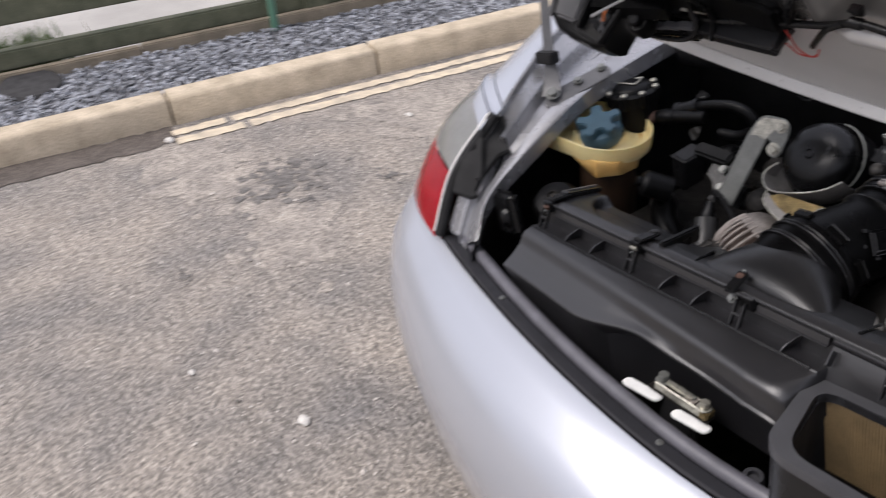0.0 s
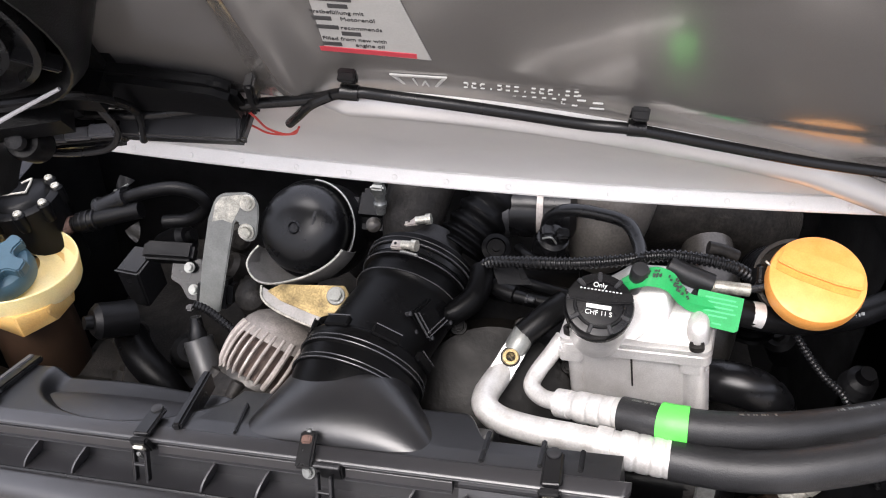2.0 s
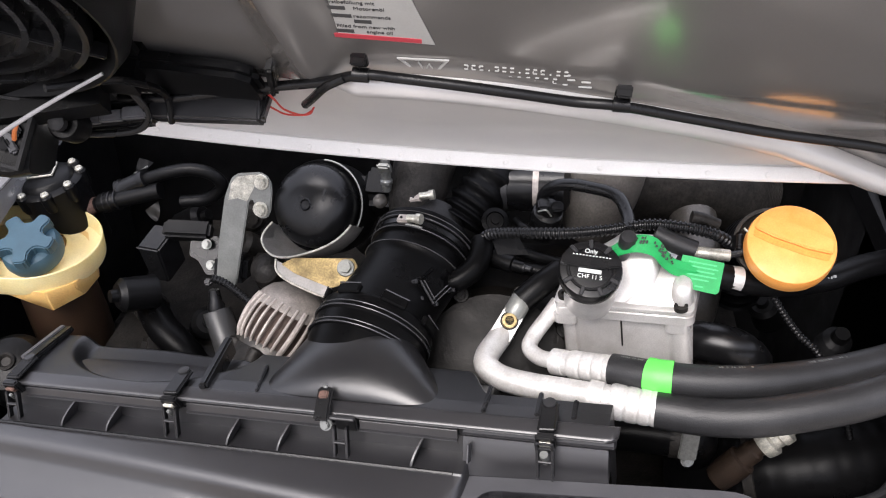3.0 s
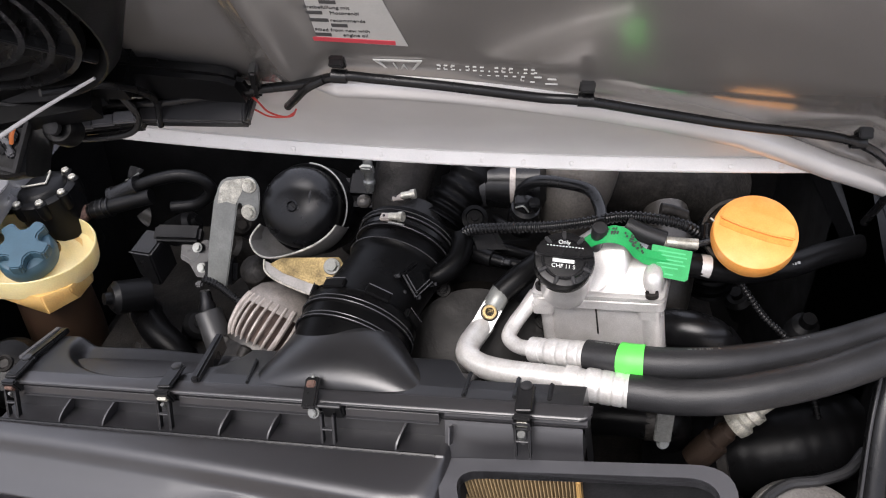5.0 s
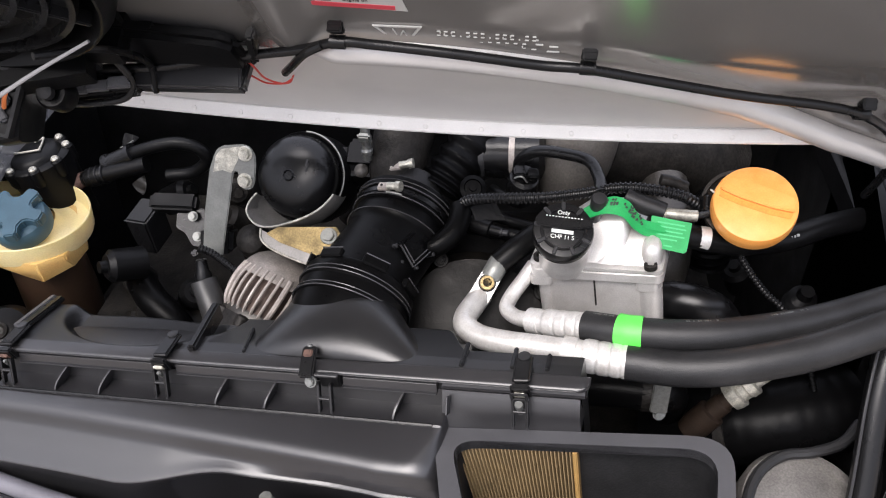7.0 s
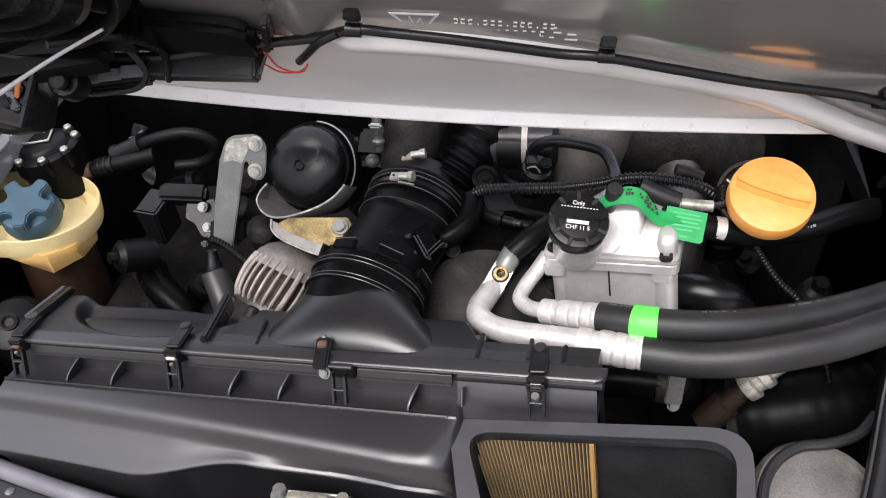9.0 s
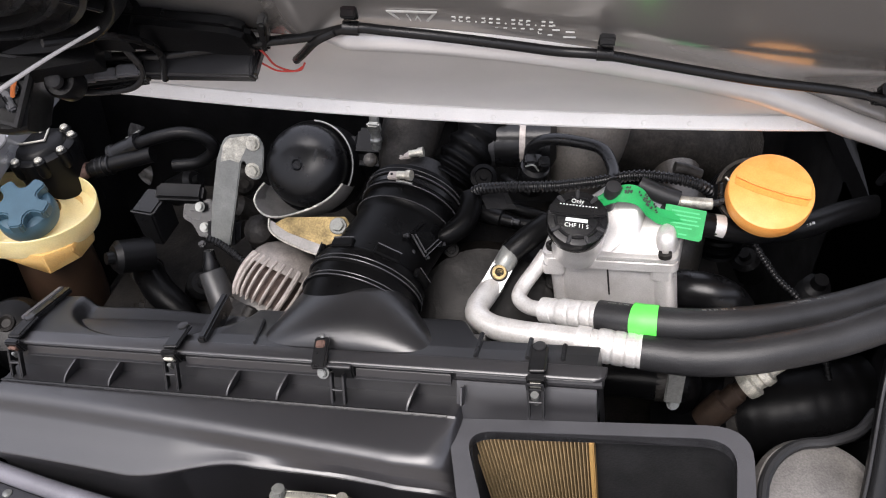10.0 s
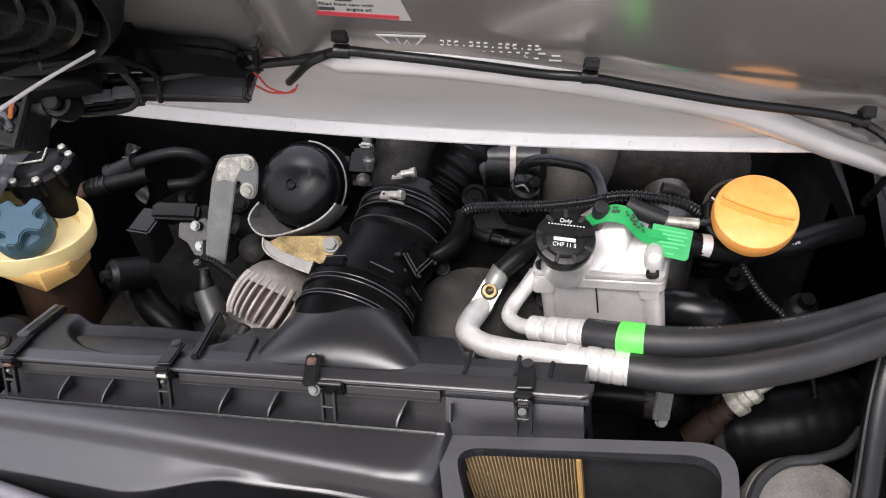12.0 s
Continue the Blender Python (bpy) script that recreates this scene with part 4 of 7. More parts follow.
loops = [[m @ Vector((x * k, 0.008 + (y - 0.008) * k, z)) for x, y in edge] for k, z in ((0.86, 0.0), (0.93, -0.002), (0.96, -0.007), (0.92, -0.03), (0.82, -0.06), (0.6, -0.085))]
part("shell", skin(loops), DEEP_BLACK, fan, "curved black plastic shell")
part("motor_box", prism([(-0.0634, 0.0513), (-0.0656, 0.0021), (-0.0379, -0.004), (-0.0302, 0.0511)], 0.014, m @ Matrix.Translation((0, 0, -0.002)), 0.003, 3), DUSTY, fan, "dusty grey plastic motor box")
part("box_post", box((0.006, 0.044, 0.010), m @ Matrix.Translation((-0.0716, 0.0241, 0.004)), 0.002, 2), DUSTY, fan)
part("socket_frame", ring_plate([(-0.0281, 0.0373), (-0.0372, -0.0101), (-0.0065, -0.023), (0.0137, 0.0266)], [(-0.0263, 0.0344), (-0.0346, -0.0086), (-0.008, -0.0196), (0.0101, 0.0253)], 0.012, m), DARK, fan, "black socket frame")
rnd = random.Random(8)
for i in range(8):
    part("terminal", box((rnd.uniform(0.005, 0.011), rnd.uniform(0.005, 0.011), rnd.uniform(0.006, 0.012)), m @ pose(-0.015 + rnd.uniform(-0.011, 0.011), 0.008 + rnd.uniform(-0.015, 0.015), 0.002, rnd.uniform(-20, 20), rnd.uniform(-20, 20), rnd.uniform(0, 90)), 0.0015), PLASTIC if i % 3 else DUSTY, fan)
part("back_shell", box((0.12, 0.10, 0.06), axis((-0.205, 0.125, 1.150), (0.1, -0.7, 0.7), (0.93, 0.37, 0.0)), 0.018, 4), DEEP_BLACK, fan)
part("side_arm", box((0.060, 0.026, 0.020), axis((-0.172, 0.158, 1.088), (0, -0.80, 0.60), (0.97, 0.0, 0.22)), 0.004, 3), PLASTIC, fan, "black plastic arm")
for k in range(3):
    part("arm_slat", box((0.0192, 0.0085 + 0.0006 * k, 0.006), axis((-0.189 + 0.0195 * k, 0.139, 1.0905 + 0.0043 * k), (0, -0.7, 0.7), (0.97, 0.0, 0.20)), 0.0012), DUSTY, fan)
part("arm_lip", tube([(-0.205, 0.136, 1.078), (-0.175, 0.138, 1.079), (-0.148, 0.14, 1.085), (-0.140, 0.141, 1.100), (-0.150, 0.135, 1.125)], 0.0030, 10), PLASTIC, fan)
part("arm_boss", lathe([(0.013, -0.022), (0.013, 0.0), (0.011, 0.004), (0.007, 0.004), (0.006, 0.001)], axis((-0.190, 0.106, 1.103), (0.15, -0.80, 0.55)), 24), DEEP_BLACK, fan)
part("boss_bolt", lathe([(0.006, 0.0), (0.006, 0.008), (0.003, 0.009)], axis((-0.190, 0.100, 1.106), (0.15, -0.80, 0.55)), 12), DARK, fan)
part("grey_wire", tube([(-0.210, 0.052, 1.118), (-0.188, 0.050, 1.132), (-0.157, 0.048, 1.151), (-0.117, 0.051, 1.173)], lambda u: 0.0019 - 0.0007 * u, 10), GREY_WIRE, fan, "pale grey wire")
part("orange_wire", tube([(-0.190, 0.051, 1.130), (-0.196, 0.055, 1.122), (-0.203, 0.062, 1.112)], 0.0017, 8), ORANGE_WIRE, fan, "orange wire end")
part("black_lead", tube([(-0.16, 0.05, 1.16), (-0.13, 0.09, 1.15), (-0.120, 0.135, 1.12), (-0.128, 0.155, 1.085)], 0.003, 8), PLASTIC, fan)
tray = thing("control_box", (-0.10, 0.15, 1.08), "flat black plastic control box on the lid", "control box")
m = axis((-0.099, 0.158, 1.099), (0.0, -0.80, 0.60), (1, 0.02, 0.03))
part("case", box((0.092, 0.021, 0.022), m @ Matrix.Translation((0, 0, -0.008)), 0.002, 3), PLASTIC_GREY, tray, "black plastic case")
part("case_end", prism([(0.0, -0.010), (0.004, -0.008), (0.014, 0.030), (0.017, 0.058), (0.011, 0.060), (0.0, 0.015)], 0.012, m @ Matrix.Translation((0.044, 0, -0.012)), 0.002), PLASTIC, tray, "upright end fin")
part("case_back", box((0.094, 0.030, 0.012), m @ Matrix.Translation((-0.002, 0.024, -0.014)), 0.003), PLASTIC, tray)
part("housing", box((0.180, 0.062, 0.050), lid_pose(-0.195, 0.200, 0.010), 0.022, 6), DEEP_BLACK, tray, "large rounded black housing")
lp = lid_pose(-0.140, 0.176, 0.004)
# plate added to stand in for the shadow on the lid above the case
part("shade_plate", prism([(-0.075, -0.018), (0.100, -0.018), (0.098, 0.018), (0.085, 0.027), (0.030, 0.034), (-0.02, 0.036), (-0.075, 0.036)], 0.014, lp, 0.005, 4), DEEP_BLACK, tray, "dark plate for the shade above the case")
part("upright_fin", box((0.007, 0.044, 0.012), lp @ Matrix.Translation((0.107, 0.008, 0.004)) @ pose(0, 0, 0, 0, 0, -10), 0.002), PLASTIC, tray, "upright black fin")
for k in range(4):
    part("tab", box((0.006, 0.014, 0.010), m @ Matrix.Translation((-0.03 + 0.022 * k, 0.022, 0.0)), 0.001), PLASTIC, tray)
part("bright_lead", tube([m @ Vector(v) for v in ((-0.036, 0.024, 0.008), (-0.014, 0.016, 0.012), (0.012, 0.013, 0.012))], 0.0012, 6), GREY_WIRE, tray)
part("wire_pair", tube([m @ Vector(v) for v in ((0.020, 0.016, 0.010), (0.038, 0.024, 0.012), (0.060, 0.030, 0.010))], 0.0018, 8), GREY_WIRE, tray)

# ---- air filter box ----
airbox = thing("air_filter_box", (-0.04, 0.06, 0.75), "black plastic air filter box with metal spring clips", "air filter box")
AB = axis((0.011, 0.055, 0.861), (-0.1547, 0.0214, 0.9877), (0.9784, -0.1353, 0.1561))   # along, forward and up of the box, which leans


def leaned(bm, m=AB):
    bmesh.ops.transform(bm, matrix=m, verts=bm.verts)
    return bm


def extrude_x(section, x0, x1, bm=None, n=1):
    loops = []
    for i in range(n + 1):
        x = x0 + (x1 - x0) * i / n
        loops.append([Vector((x, y, z)) for y, z in section])
    return skin(loops, bm=bm)


def ease(x, a, b):
    f = min(1.0, max(0.0, (x - a) / (b - a)))
    return f * f * (3 - 2 * f)


def round_poly(points, radii, n=7):
    """An outline with rounded corners."""
    out, k = [], len(points)
    for i in range(k):
        p, a, b = (Vector(points[j % k]) for j in (i, i - 1, i + 1))
        r = radii[i]
        u, v = (a - p).normalized(), (b - p).normalized()
        p0, p1 = p + u * r, p + v * r
        for j in range(n + 1):
            f = j / n
            q = p0.lerp(p, f).lerp(p.lerp(p1, f), f)
            out.append((q.x, q.y))
    return out


# lower half: shelf, shoulder, long valley, bulging face and the underside
def base_loop(x):
    """Outline of the lower half across the box, at x along it."""
    g = max(0.0, (x + 0.34) / 0.28)
    rv, rw = -0.0425 - 0.0160 * min(g, 1.5) ** 1.3, -0.0245 - 0.003 * g
    cut = ease(x, -0.185, -0.060)
    lv, lw = rv - 0.0370 - 0.002 * g + 0.024 * cut + 0.014 * ease(x, -0.07, 0.04), rw - 0.0360 + 0.014 * cut - 0.010 * ease(x, -0.07, 0.04)
    k = min(1.0, (rv - lv) / 0.030)
    face = [(-0.0252, -0.0222), (rv + 0.016, rw + 0.0030), (rv + 0.006, rw + 0.0004), (rv + 0.0005, rw - 0.0040), (rv - 0.0028 * k, rw - 0.0100), (rv - 0.0058 * k, rw - 0.0150), (rv - 0.0095 * k, rw - 0.0185)]
    face += [(rv - 0.0095 * k + f * (lv + 0.003 - rv + 0.0095 * k), rw - 0.0185 + (lw - rw + 0.0185) * f ** 0.85) for f in (0.33, 0.66, 1.0)] + [(lv + 0.0005, lw - 0.0022), (lv + 0.002, lw - 0.006)]
    face = [(p.x, p.y) for p in spline([Vector((v, w, 0)) for v, w in face], 3)]
    pts = [(0.006, -0.004), (0.005, -0.0225), (-0.019, -0.0215), (-0.0225, -0.0208), (-0.0238, -0.0208)] + face
    pts += [((lv + 0.012) * (1 - cut) - 0.026 * cut, lw - 0.030), ((lv + 0.018) * (1 - cut) - 0.020 * cut, -0.16), (0.07, -0.17), (0.10, -0.14), (0.09, -0.03), (0.05, -0.004)]
    return [Vector((x, y, z)) for y, z in pts]


xsb = [-0.343 + 0.466 * i / 60 for i in range(61)]
def shelf_end(p):
    """How far the shelf's end is cut back, from its lip (0) to its shoulder (1)."""
    return min(1.0, max(0.0, (-0.028 - p.y) / 0.040))


rows = [[p - Vector((0.026 * shelf_end(p) * ease(p.x, 0.060, 0.123), 0, 0)) for p in base_loop(x)] for x in xsb]
rows += [[p + Vector(((0.003 + 0.026 * shelf_end(p)) * math.sin(a), 0.010 * (1 - math.cos(a)), -0.016 * (1 - math.cos(a)))) for p in rows[60]] for a in (radians(q) for q in (15, 30, 45, 60, 75, 88))]
part("lower_half", leaned(skin(rows)), SATIN, airbox, "satin black lower half")
part("shelf_lip", leaned(extrude_x([(-0.0255, -0.0216), (-0.0262, -0.0200), (-0.0250, -0.0190), (-0.0238, -0.0192), (-0.0232, -0.0212)], -0.343, 0.116)), PLASTIC, airbox)
part("rib_wall", leaned(extrude_x([(0.0005, -0.0225), (0.002, -0.004), (0.020, -0.004), (0.020, -0.0225)], -0.341, 0.236)), SATIN, airbox)
for x in (-0.2704, -0.2200, -0.0930, -0.0430, 0.0800):
    front = [(-0.0232 + 0.0215 * f - 0.0045 * math.sin(math.pi * f), -0.0205 + 0.0150 * f) for f in (k / 8 for k in range(9))]
    loops = []
    for xx in (x - 0.0009, x + 0.0009):
        loops.append([Vector((xx + 0.007 * (k / 8) ** 2, v, w)) for k, (v, w) in enumerate(front)] + [Vector((xx + 0.007, 0.003, -0.0045)), Vector((xx, 0.003, -0.022))])
    part("rib", leaned(skin(loops)), SATIN, airbox)
# flanges: a broad lower band with a sharp bottom edge, and the lid's flange over it
for x0, x1 in ((-0.320, -0.1635), (-0.140, -0.004), (0.030, 0.1165)):
    part("lower_flange", leaned(extrude_x([(-0.0030, -0.0058), (-0.0036, -0.0045), (-0.0014, -0.0042), (0.0004, 0.0026), (0.0016, 0.0034), (0.018, 0.0034), (0.018, -0.0058)], x0, x1)), SATIN, airbox)
part("lower_flange", leaned(extrude_x([(-0.0012, 0.0006), (-0.0018, 0.0018), (0.0004, 0.0022), (0.0022, 0.0060), (0.018, 0.0060), (0.018, -0.0040), (0.0025, -0.0040)], 0.1215, 0.243)), SATIN, airbox)
bmf = extrude_x([(-0.0006, 0.0062), (-0.0012, 0.0076), (0.0002, 0.0092), (0.0016, 0.0100), (0.0140, 0.0106), (0.0155, 0.0094), (0.018, 0.0062)], -0.341, 0.236, n=2)
loops = []
for k in range(9):
    a = radians(90 * k / 8)
    sh = 0.010 * (1 - math.cos(a))
    loops.append([Vector((0.236 + 0.0105 * math.sin(a), max(v, sh - 0.001) if v < 0.012 else v, w)) for v, w in ((-0.0006, 0.0062), (-0.0012, 0.0076), (0.0002, 0.0092), (0.0016, 0.0100), (0.0140, 0.0106), (0.0155, 0.0094), (0.018, 0.0062))])
merge(bmf, skin(loops))
part("upper_flange", leaned(bmf), SATIN, airbox, "black lid flange")
# thin greyer tubes laid on as the highlight along the flange edges
for x0, x1 in ((-0.320, -0.1635), (-0.140, -0.004), (0.030, 0.1165)):
    part("flange_edge_glint", leaned(tube([(x0, -0.0034, -0.0050), (x1, -0.0034, -0.0050)], 0.0006, 6, smooth=False)), PLASTIC_GREY, airbox)
part("flange_edge_glint", leaned(tube([(-0.341, -0.0010, 0.0086), (0.236, -0.0010, 0.0086)], 0.0006, 6, smooth=False)), PLASTIC_GREY, airbox)
part("flange_wall", leaned(extrude_x([(0.0045, -0.0040), (0.0050, 0.0064), (0.018, 0.0064), (0.018, -0.0040)], -0.341, 0.244)), DARK, airbox)
# plain face right of the ribs, down to the mouth's frame
part("side_face", leaned(skin([[Vector((x, v, w)) for v, w in ((0.002, -0.004), (0.0005, -0.0065), (-0.0035, -0.0130), (-0.0145 + 0.07 * (x - 0.118), -0.0325), (-0.0140 + 0.07 * (x - 0.118), -0.0345), (0.018, -0.036))] for x in (0.1205, 0.180, 0.2385)])), SATIN, airbox)
part("face_rib", leaned(box((0.0018, 0.010, 0.016), pose(0.1275, -0.010, -0.010, -35, 0, 0), 0.0004, 1)), SATIN, airbox)


# lid: a gently falling top with a round pocket, and an arched duct in its middle
def lid_height(x, y):
    z = 0.0098 - 0.16 * max(0.0, y - 0.016) - 0.10 * ease(x, -0.128, -0.112) * max(0.0, y - 0.03)
    d = 1 - ((x + 0.208) / 0.104) ** 2 - ((y - 0.082) / 0.066) ** 2
    z -= 0.013 * ease(d, -0.04, 0.22) + 0.006 * max(0.0, d)
    return z


def lid_back(x):
    return 0.088 + 0.012 * math.exp(-((x + 0.23) / 0.07) ** 2) - 0.040 * ease(x, 0.105, 0.135)


bm = bmesh.new()
nx, ny = 230, 60
grid = []
for j in range(ny + 1):
    f = j / ny
    row = []
    for i in range(nx + 1):
        x = -0.334 + 0.572 * i / nx
        y = 0.0145 + (lid_back(x) - 0.0145) * f
        row.append(bm.verts.new((x, y, lid_height(x, y) - 0.012 * max(0.0, (f - 0.9) / 0.1) ** 2)))
    grid.append(row)
for a, b in zip(grid, grid[1:]):
    for i in range(nx):
        bm.faces.new((a[i], a[i + 1], b[i + 1], b[i]))
for row in (grid[-1], [r[0] for r in grid], [r[-1] for r in grid]):
    low = [bm.verts.new((v.co.x, v.co.y + 0.003, -0.09)) for v in row]
    for i in range(len(row) - 1):
        bm.faces.new((row[i], row[i + 1], low[i + 1], low[i]))
part("lid", leaned(bm), SATIN_WORN, airbox, "satin black lid with a round pocket")
loops = []
stations = []
for a in (2, 8, 15, 23, 32, 42, 53, 65, 77, 90):
    f, rise = a / 90, math.sin(radians(a))
    stations.append((0.0150 + 0.052 * (1 - math.cos(radians(a))), 0.0125 - 0.0095 * f ** 2, 0.1040 - 0.0270 * f ** 1.4, 0.006 + 0.0285 * rise))
stations += [(0.076, 0.000, 0.0725, 0.0342), (0.084, -0.002, 0.0690, 0.0336), (0.092, -0.004, 0.0655, 0.0328)]
for v, c, a, h in stations:
    base = -0.012 - 0.25 * max(0, v - 0.04)
    loops.append([Vector((c + a * math.cos(q), v + 0.010 * (v - 0.015) / 0.07 * math.sin(q), base + (h - base) * math.sin(q) ** 1.1)) for q in (math.pi * k / 48 for k in range(49))])
part("duct_hump", leaned(skin(loops, closed=False)), SATIN_WORN, airbox, "smooth arched duct on the lid")
part("lid_rib", leaned(box((0.0085, 0.078, 0.020), pose(-0.1335, 0.050, 0.0025, -6, 0, 11), 0.002)), PLASTIC, airbox, "upright black rib")
part("lid_rib", leaned(box((0.003, 0.042, 0.010), pose(-0.0785, 0.036, 0.004, -8, 0, 14), 0.001)), PLASTIC, airbox)
for x, y0, y1 in ((0.1345, 0.016, 0.054), (0.1790, 0.018, 0.050), (0.2090, 0.018, 0.044)):
    part("lid_rib", leaned(box((0.0040, y1 - y0, 0.012), pose(x, (y0 + y1) / 2, 0.003, -10, 0, 3), 0.001)), PLASTIC, airbox)


def spring_clip(x, tongue, style=0):
    """A clip that holds the box's lid: strap with a rounded head, saddle, metal tongue and forked foot."""
    c = part("clip", leaned(merge(box((0.0150, 0.034, 0.0050), pose(x, 0.0145, 0.0145, -3, 0, 4), 0.0018, 3), box((0.0165, 0.0060, 0.0170), pose(x + 0.0005, -0.0035, 0.0065, 18, 0, 2), 0.0016, 2))), PLASTIC, airbox, "black plastic clip strap")
    part("head", leaned(lathe([(0.0055, -0.002), (0.0052, 0.0012), (0.0030, 0.0020)], pose(x - 0.001, 0.028, 0.0165), 16)), PLASTIC_GREY, c)
    part("tongue", leaned(box((0.0105, 0.0028, 0.0065), pose(x, -0.0075, 0.0058, 30, 0, 0), 0.0010, 2)), tongue, c, "worn metal clip tongue")
    if style == 2:
        part("tongue_frame", leaned(ring_plate(round_rect(0.0150, 0.0095, 0.001, 2), round_rect(0.0110, 0.0055, 0.0008, 2), 0.0015, pose(x, -0.0090, 0.0058, 100, 0, 0))), PLASTIC_GREY, c)
        part("pin", leaned(lathe([(0.0028, 0.0), (0.0028, 0.010), (0.0038, 0.011), (0.0034, 0.014)], pose(x, -0.0098, -0.0115, 18, 0, 0), 12)), STEEL, c, "bright steel pin")
    else:
        part("pin", leaned(box((0.0042, 0.0030, 0.0085), pose(x, -0.0092, -0.0010, 22, 0, 0), 0.0008, 2)), STEEL, c)
    for dx in (-0.0060, 0.0060):
        part("prong", leaned(box((0.0026, 0.0060, 0.0270), pose(x + dx, -0.0120, -0.0090, -22, 0, 0), 0.0008, 1)), PLASTIC, c)
        part("prong_edge", leaned(box((0.0022, 0.0010, 0.0260), pose(x + dx, -0.0150, -0.0098, -22, 0, 0), 0.0003, 1)), PLASTIC_GREY, c)
    part("crossbar", leaned(box((0.0110, 0.0032, 0.0022), pose(x, -0.0135, -0.0070), 0.0006, 1)), PLASTIC_GREY, c)


spring_clip(-0.3290, RUSTY)
spring_clip(-0.1520, ZINC_WORN)
spring_clip(0.1905, ZINC_WORN, 2)
# the middle clip is broken: its strap lies back over the duct, its foot stands alone
mid = part("clip", leaned(box((0.0135, 0.030, 0.0045), pose(-0.0010, 0.0030, 0.0165, 24, 0, 6), 0.0016, 3)), PLASTIC, airbox, "black plastic clip strap")
part("tongue", leaned(box((0.0085, 0.0070, 0.0030), pose(-0.0020, 0.0090, 0.0215, 24, 0, 6), 0.0010, 2)), RUSTY, mid, "rust-stained clip tongue")
part("pin", leaned(lathe([(0.0020, 0.0), (0.0022, 0.002), (0.0014, 0.003)], pose(-0.0010, 0.0135, 0.0250, -40, 0, 0), 12)), STEEL, mid)
part("foot_block", leaned(box((0.020, 0.010, 0.0150), pose(0.0190, 0.0005, 0.0015), 0.0016, 2)), PLASTIC, mid)
part("foot_cap", leaned(box((0.024, 0.004, 0.0030), pose(0.0170, -0.0050, 0.0095), 0.0008, 1)), PLASTIC_GREY, mid)
for dx in (0.0100, 0.0215):
    part("prong", leaned(box((0.0026, 0.0055, 0.0290), pose(dx, -0.0130, -0.0100, -22, 0, 0), 0.0008, 1)), PLASTIC, mid)
    part("prong_edge", leaned(box((0.0024, 0.0010, 0.0280), pose(dx, -0.0160, -0.0108, -22, 0, 0), 0.0003, 1)), PLASTIC_GREY, mid)
part("crossbar", leaned(box((0.0110, 0.0032, 0.0022), pose(0.0158, -0.0150, -0.0090), 0.0006, 1)), PLASTIC_GREY, mid)
bolt(airbox, AB @ Vector((0.0015, -0.0050, 0.0010)), AB.to_3x3() @ Vector((0, -0.85, 0.5)), 0.0043, 0.004, material=STEEL)
part("strap", leaned(box((0.0110, 0.066, 0.0065), pose(-0.3350, 0.0600, 0.0060, -10, 0, 3), 0.0015)), PLASTIC, airbox, "flat black strap")
# grey strip paints the light on the strap's left side
part("strap_lit_side", leaned(box((0.0065, 0.064, 0.0040), pose(-0.3415, 0.0600, 0.0085, -10, 0, 3), 0.001)), FRAME, airbox, "strap's lit side in greyer plastic")
# intake end with its open mouth
mouth = AB @ Matrix.Translation((0, 0, -0.033))
outer_o = round_poly([(0.1120, -0.0150), (0.3600, 0.0025), (0.3585, -0.1260), (0.1520, -0.1330)], [0.006, 0.036, 0.030, 0.030])
inner_o = round_poly([(0.1300, -0.0270), (0.3480, -0.0120), (0.3440, -0.1150), (0.1690, -0.1210)], [0.026, 0.030, 0.026, 0.026])
part("mouth_frame", ring_plate(outer_o, inner_o, -0.010, mouth), FRAME, airbox, "grey-black frame of the air mouth")
cx, cy = 0.245, -0.066
loops = [[mouth @ Vector((cx + (x - cx) * k, cy + (y - cy) * k, h)) for x, y in outer_o] for k, h in ((0.995, -0.002), (0.985, -0.012), (0.98, -0.06), (0.97, -0.135))]
part("mouth_body", skin(loops, caps=False), PLASTIC, airbox, "black intake body")
loops = [[mouth @ Vector((x, y + d * min(1.0, max(0.0, (y + 0.07) / 0.03)), h)) for x, y in inner_o] for h, d in ((-0.001, 0.0), (-0.0098, 0.0), (-0.0102, 0.0095), (-0.128, 0.0095))]
bm = skin(loops, caps=False)
bm.verts.ensure_lookup_table()
bm.faces.new(bm.verts[-len(inner_o):])
part("mouth_well", bm, DARK, airbox)
# pleated filter element: an upright panel at the back of the mouth
element = thing("filter_element", AB @ Vector((0.19, -0.03, -0.12)), "pleated amber paper air filter element", "air filter")
for i in range(31):
    x = 0.1335 + i * 0.00318
    back = -0.0275 + 0.069 * (x - 0.13)
    loops = []
    for h in (-0.0435, -0.080, -0.126):
        sx = 0.11 * (1 - i / 30) * (-0.0435 - h)
        loops.append([Vector((x + sx + dx, back + dy, h)) for dx, dy in ((0.0, 0.0085), (0.0012, 0.0005), (0.0020, 0.0005), (0.0032, 0.0085))])
    part("pleat", leaned(skin(loops)), PAPER, element)
part("end_band", leaned(box((0.0040, 0.012, 0.092), pose(0.2345, -0.0150, -0.089), 0.001)), PAPER_EDGE, element, "amber end band")

# ---- coolant tank ----
tank = thing("coolant_tank", (-0.393, 0.29, 0.70), "yellowed translucent coolant tank with a wide drip collar", "coolant tank")
CAPD = Vector((0.03, -0.36, 0.93)).normalized()
tm = axis((-0.393, 0.290, 0.825), (0.0, -0.10, 0.99))


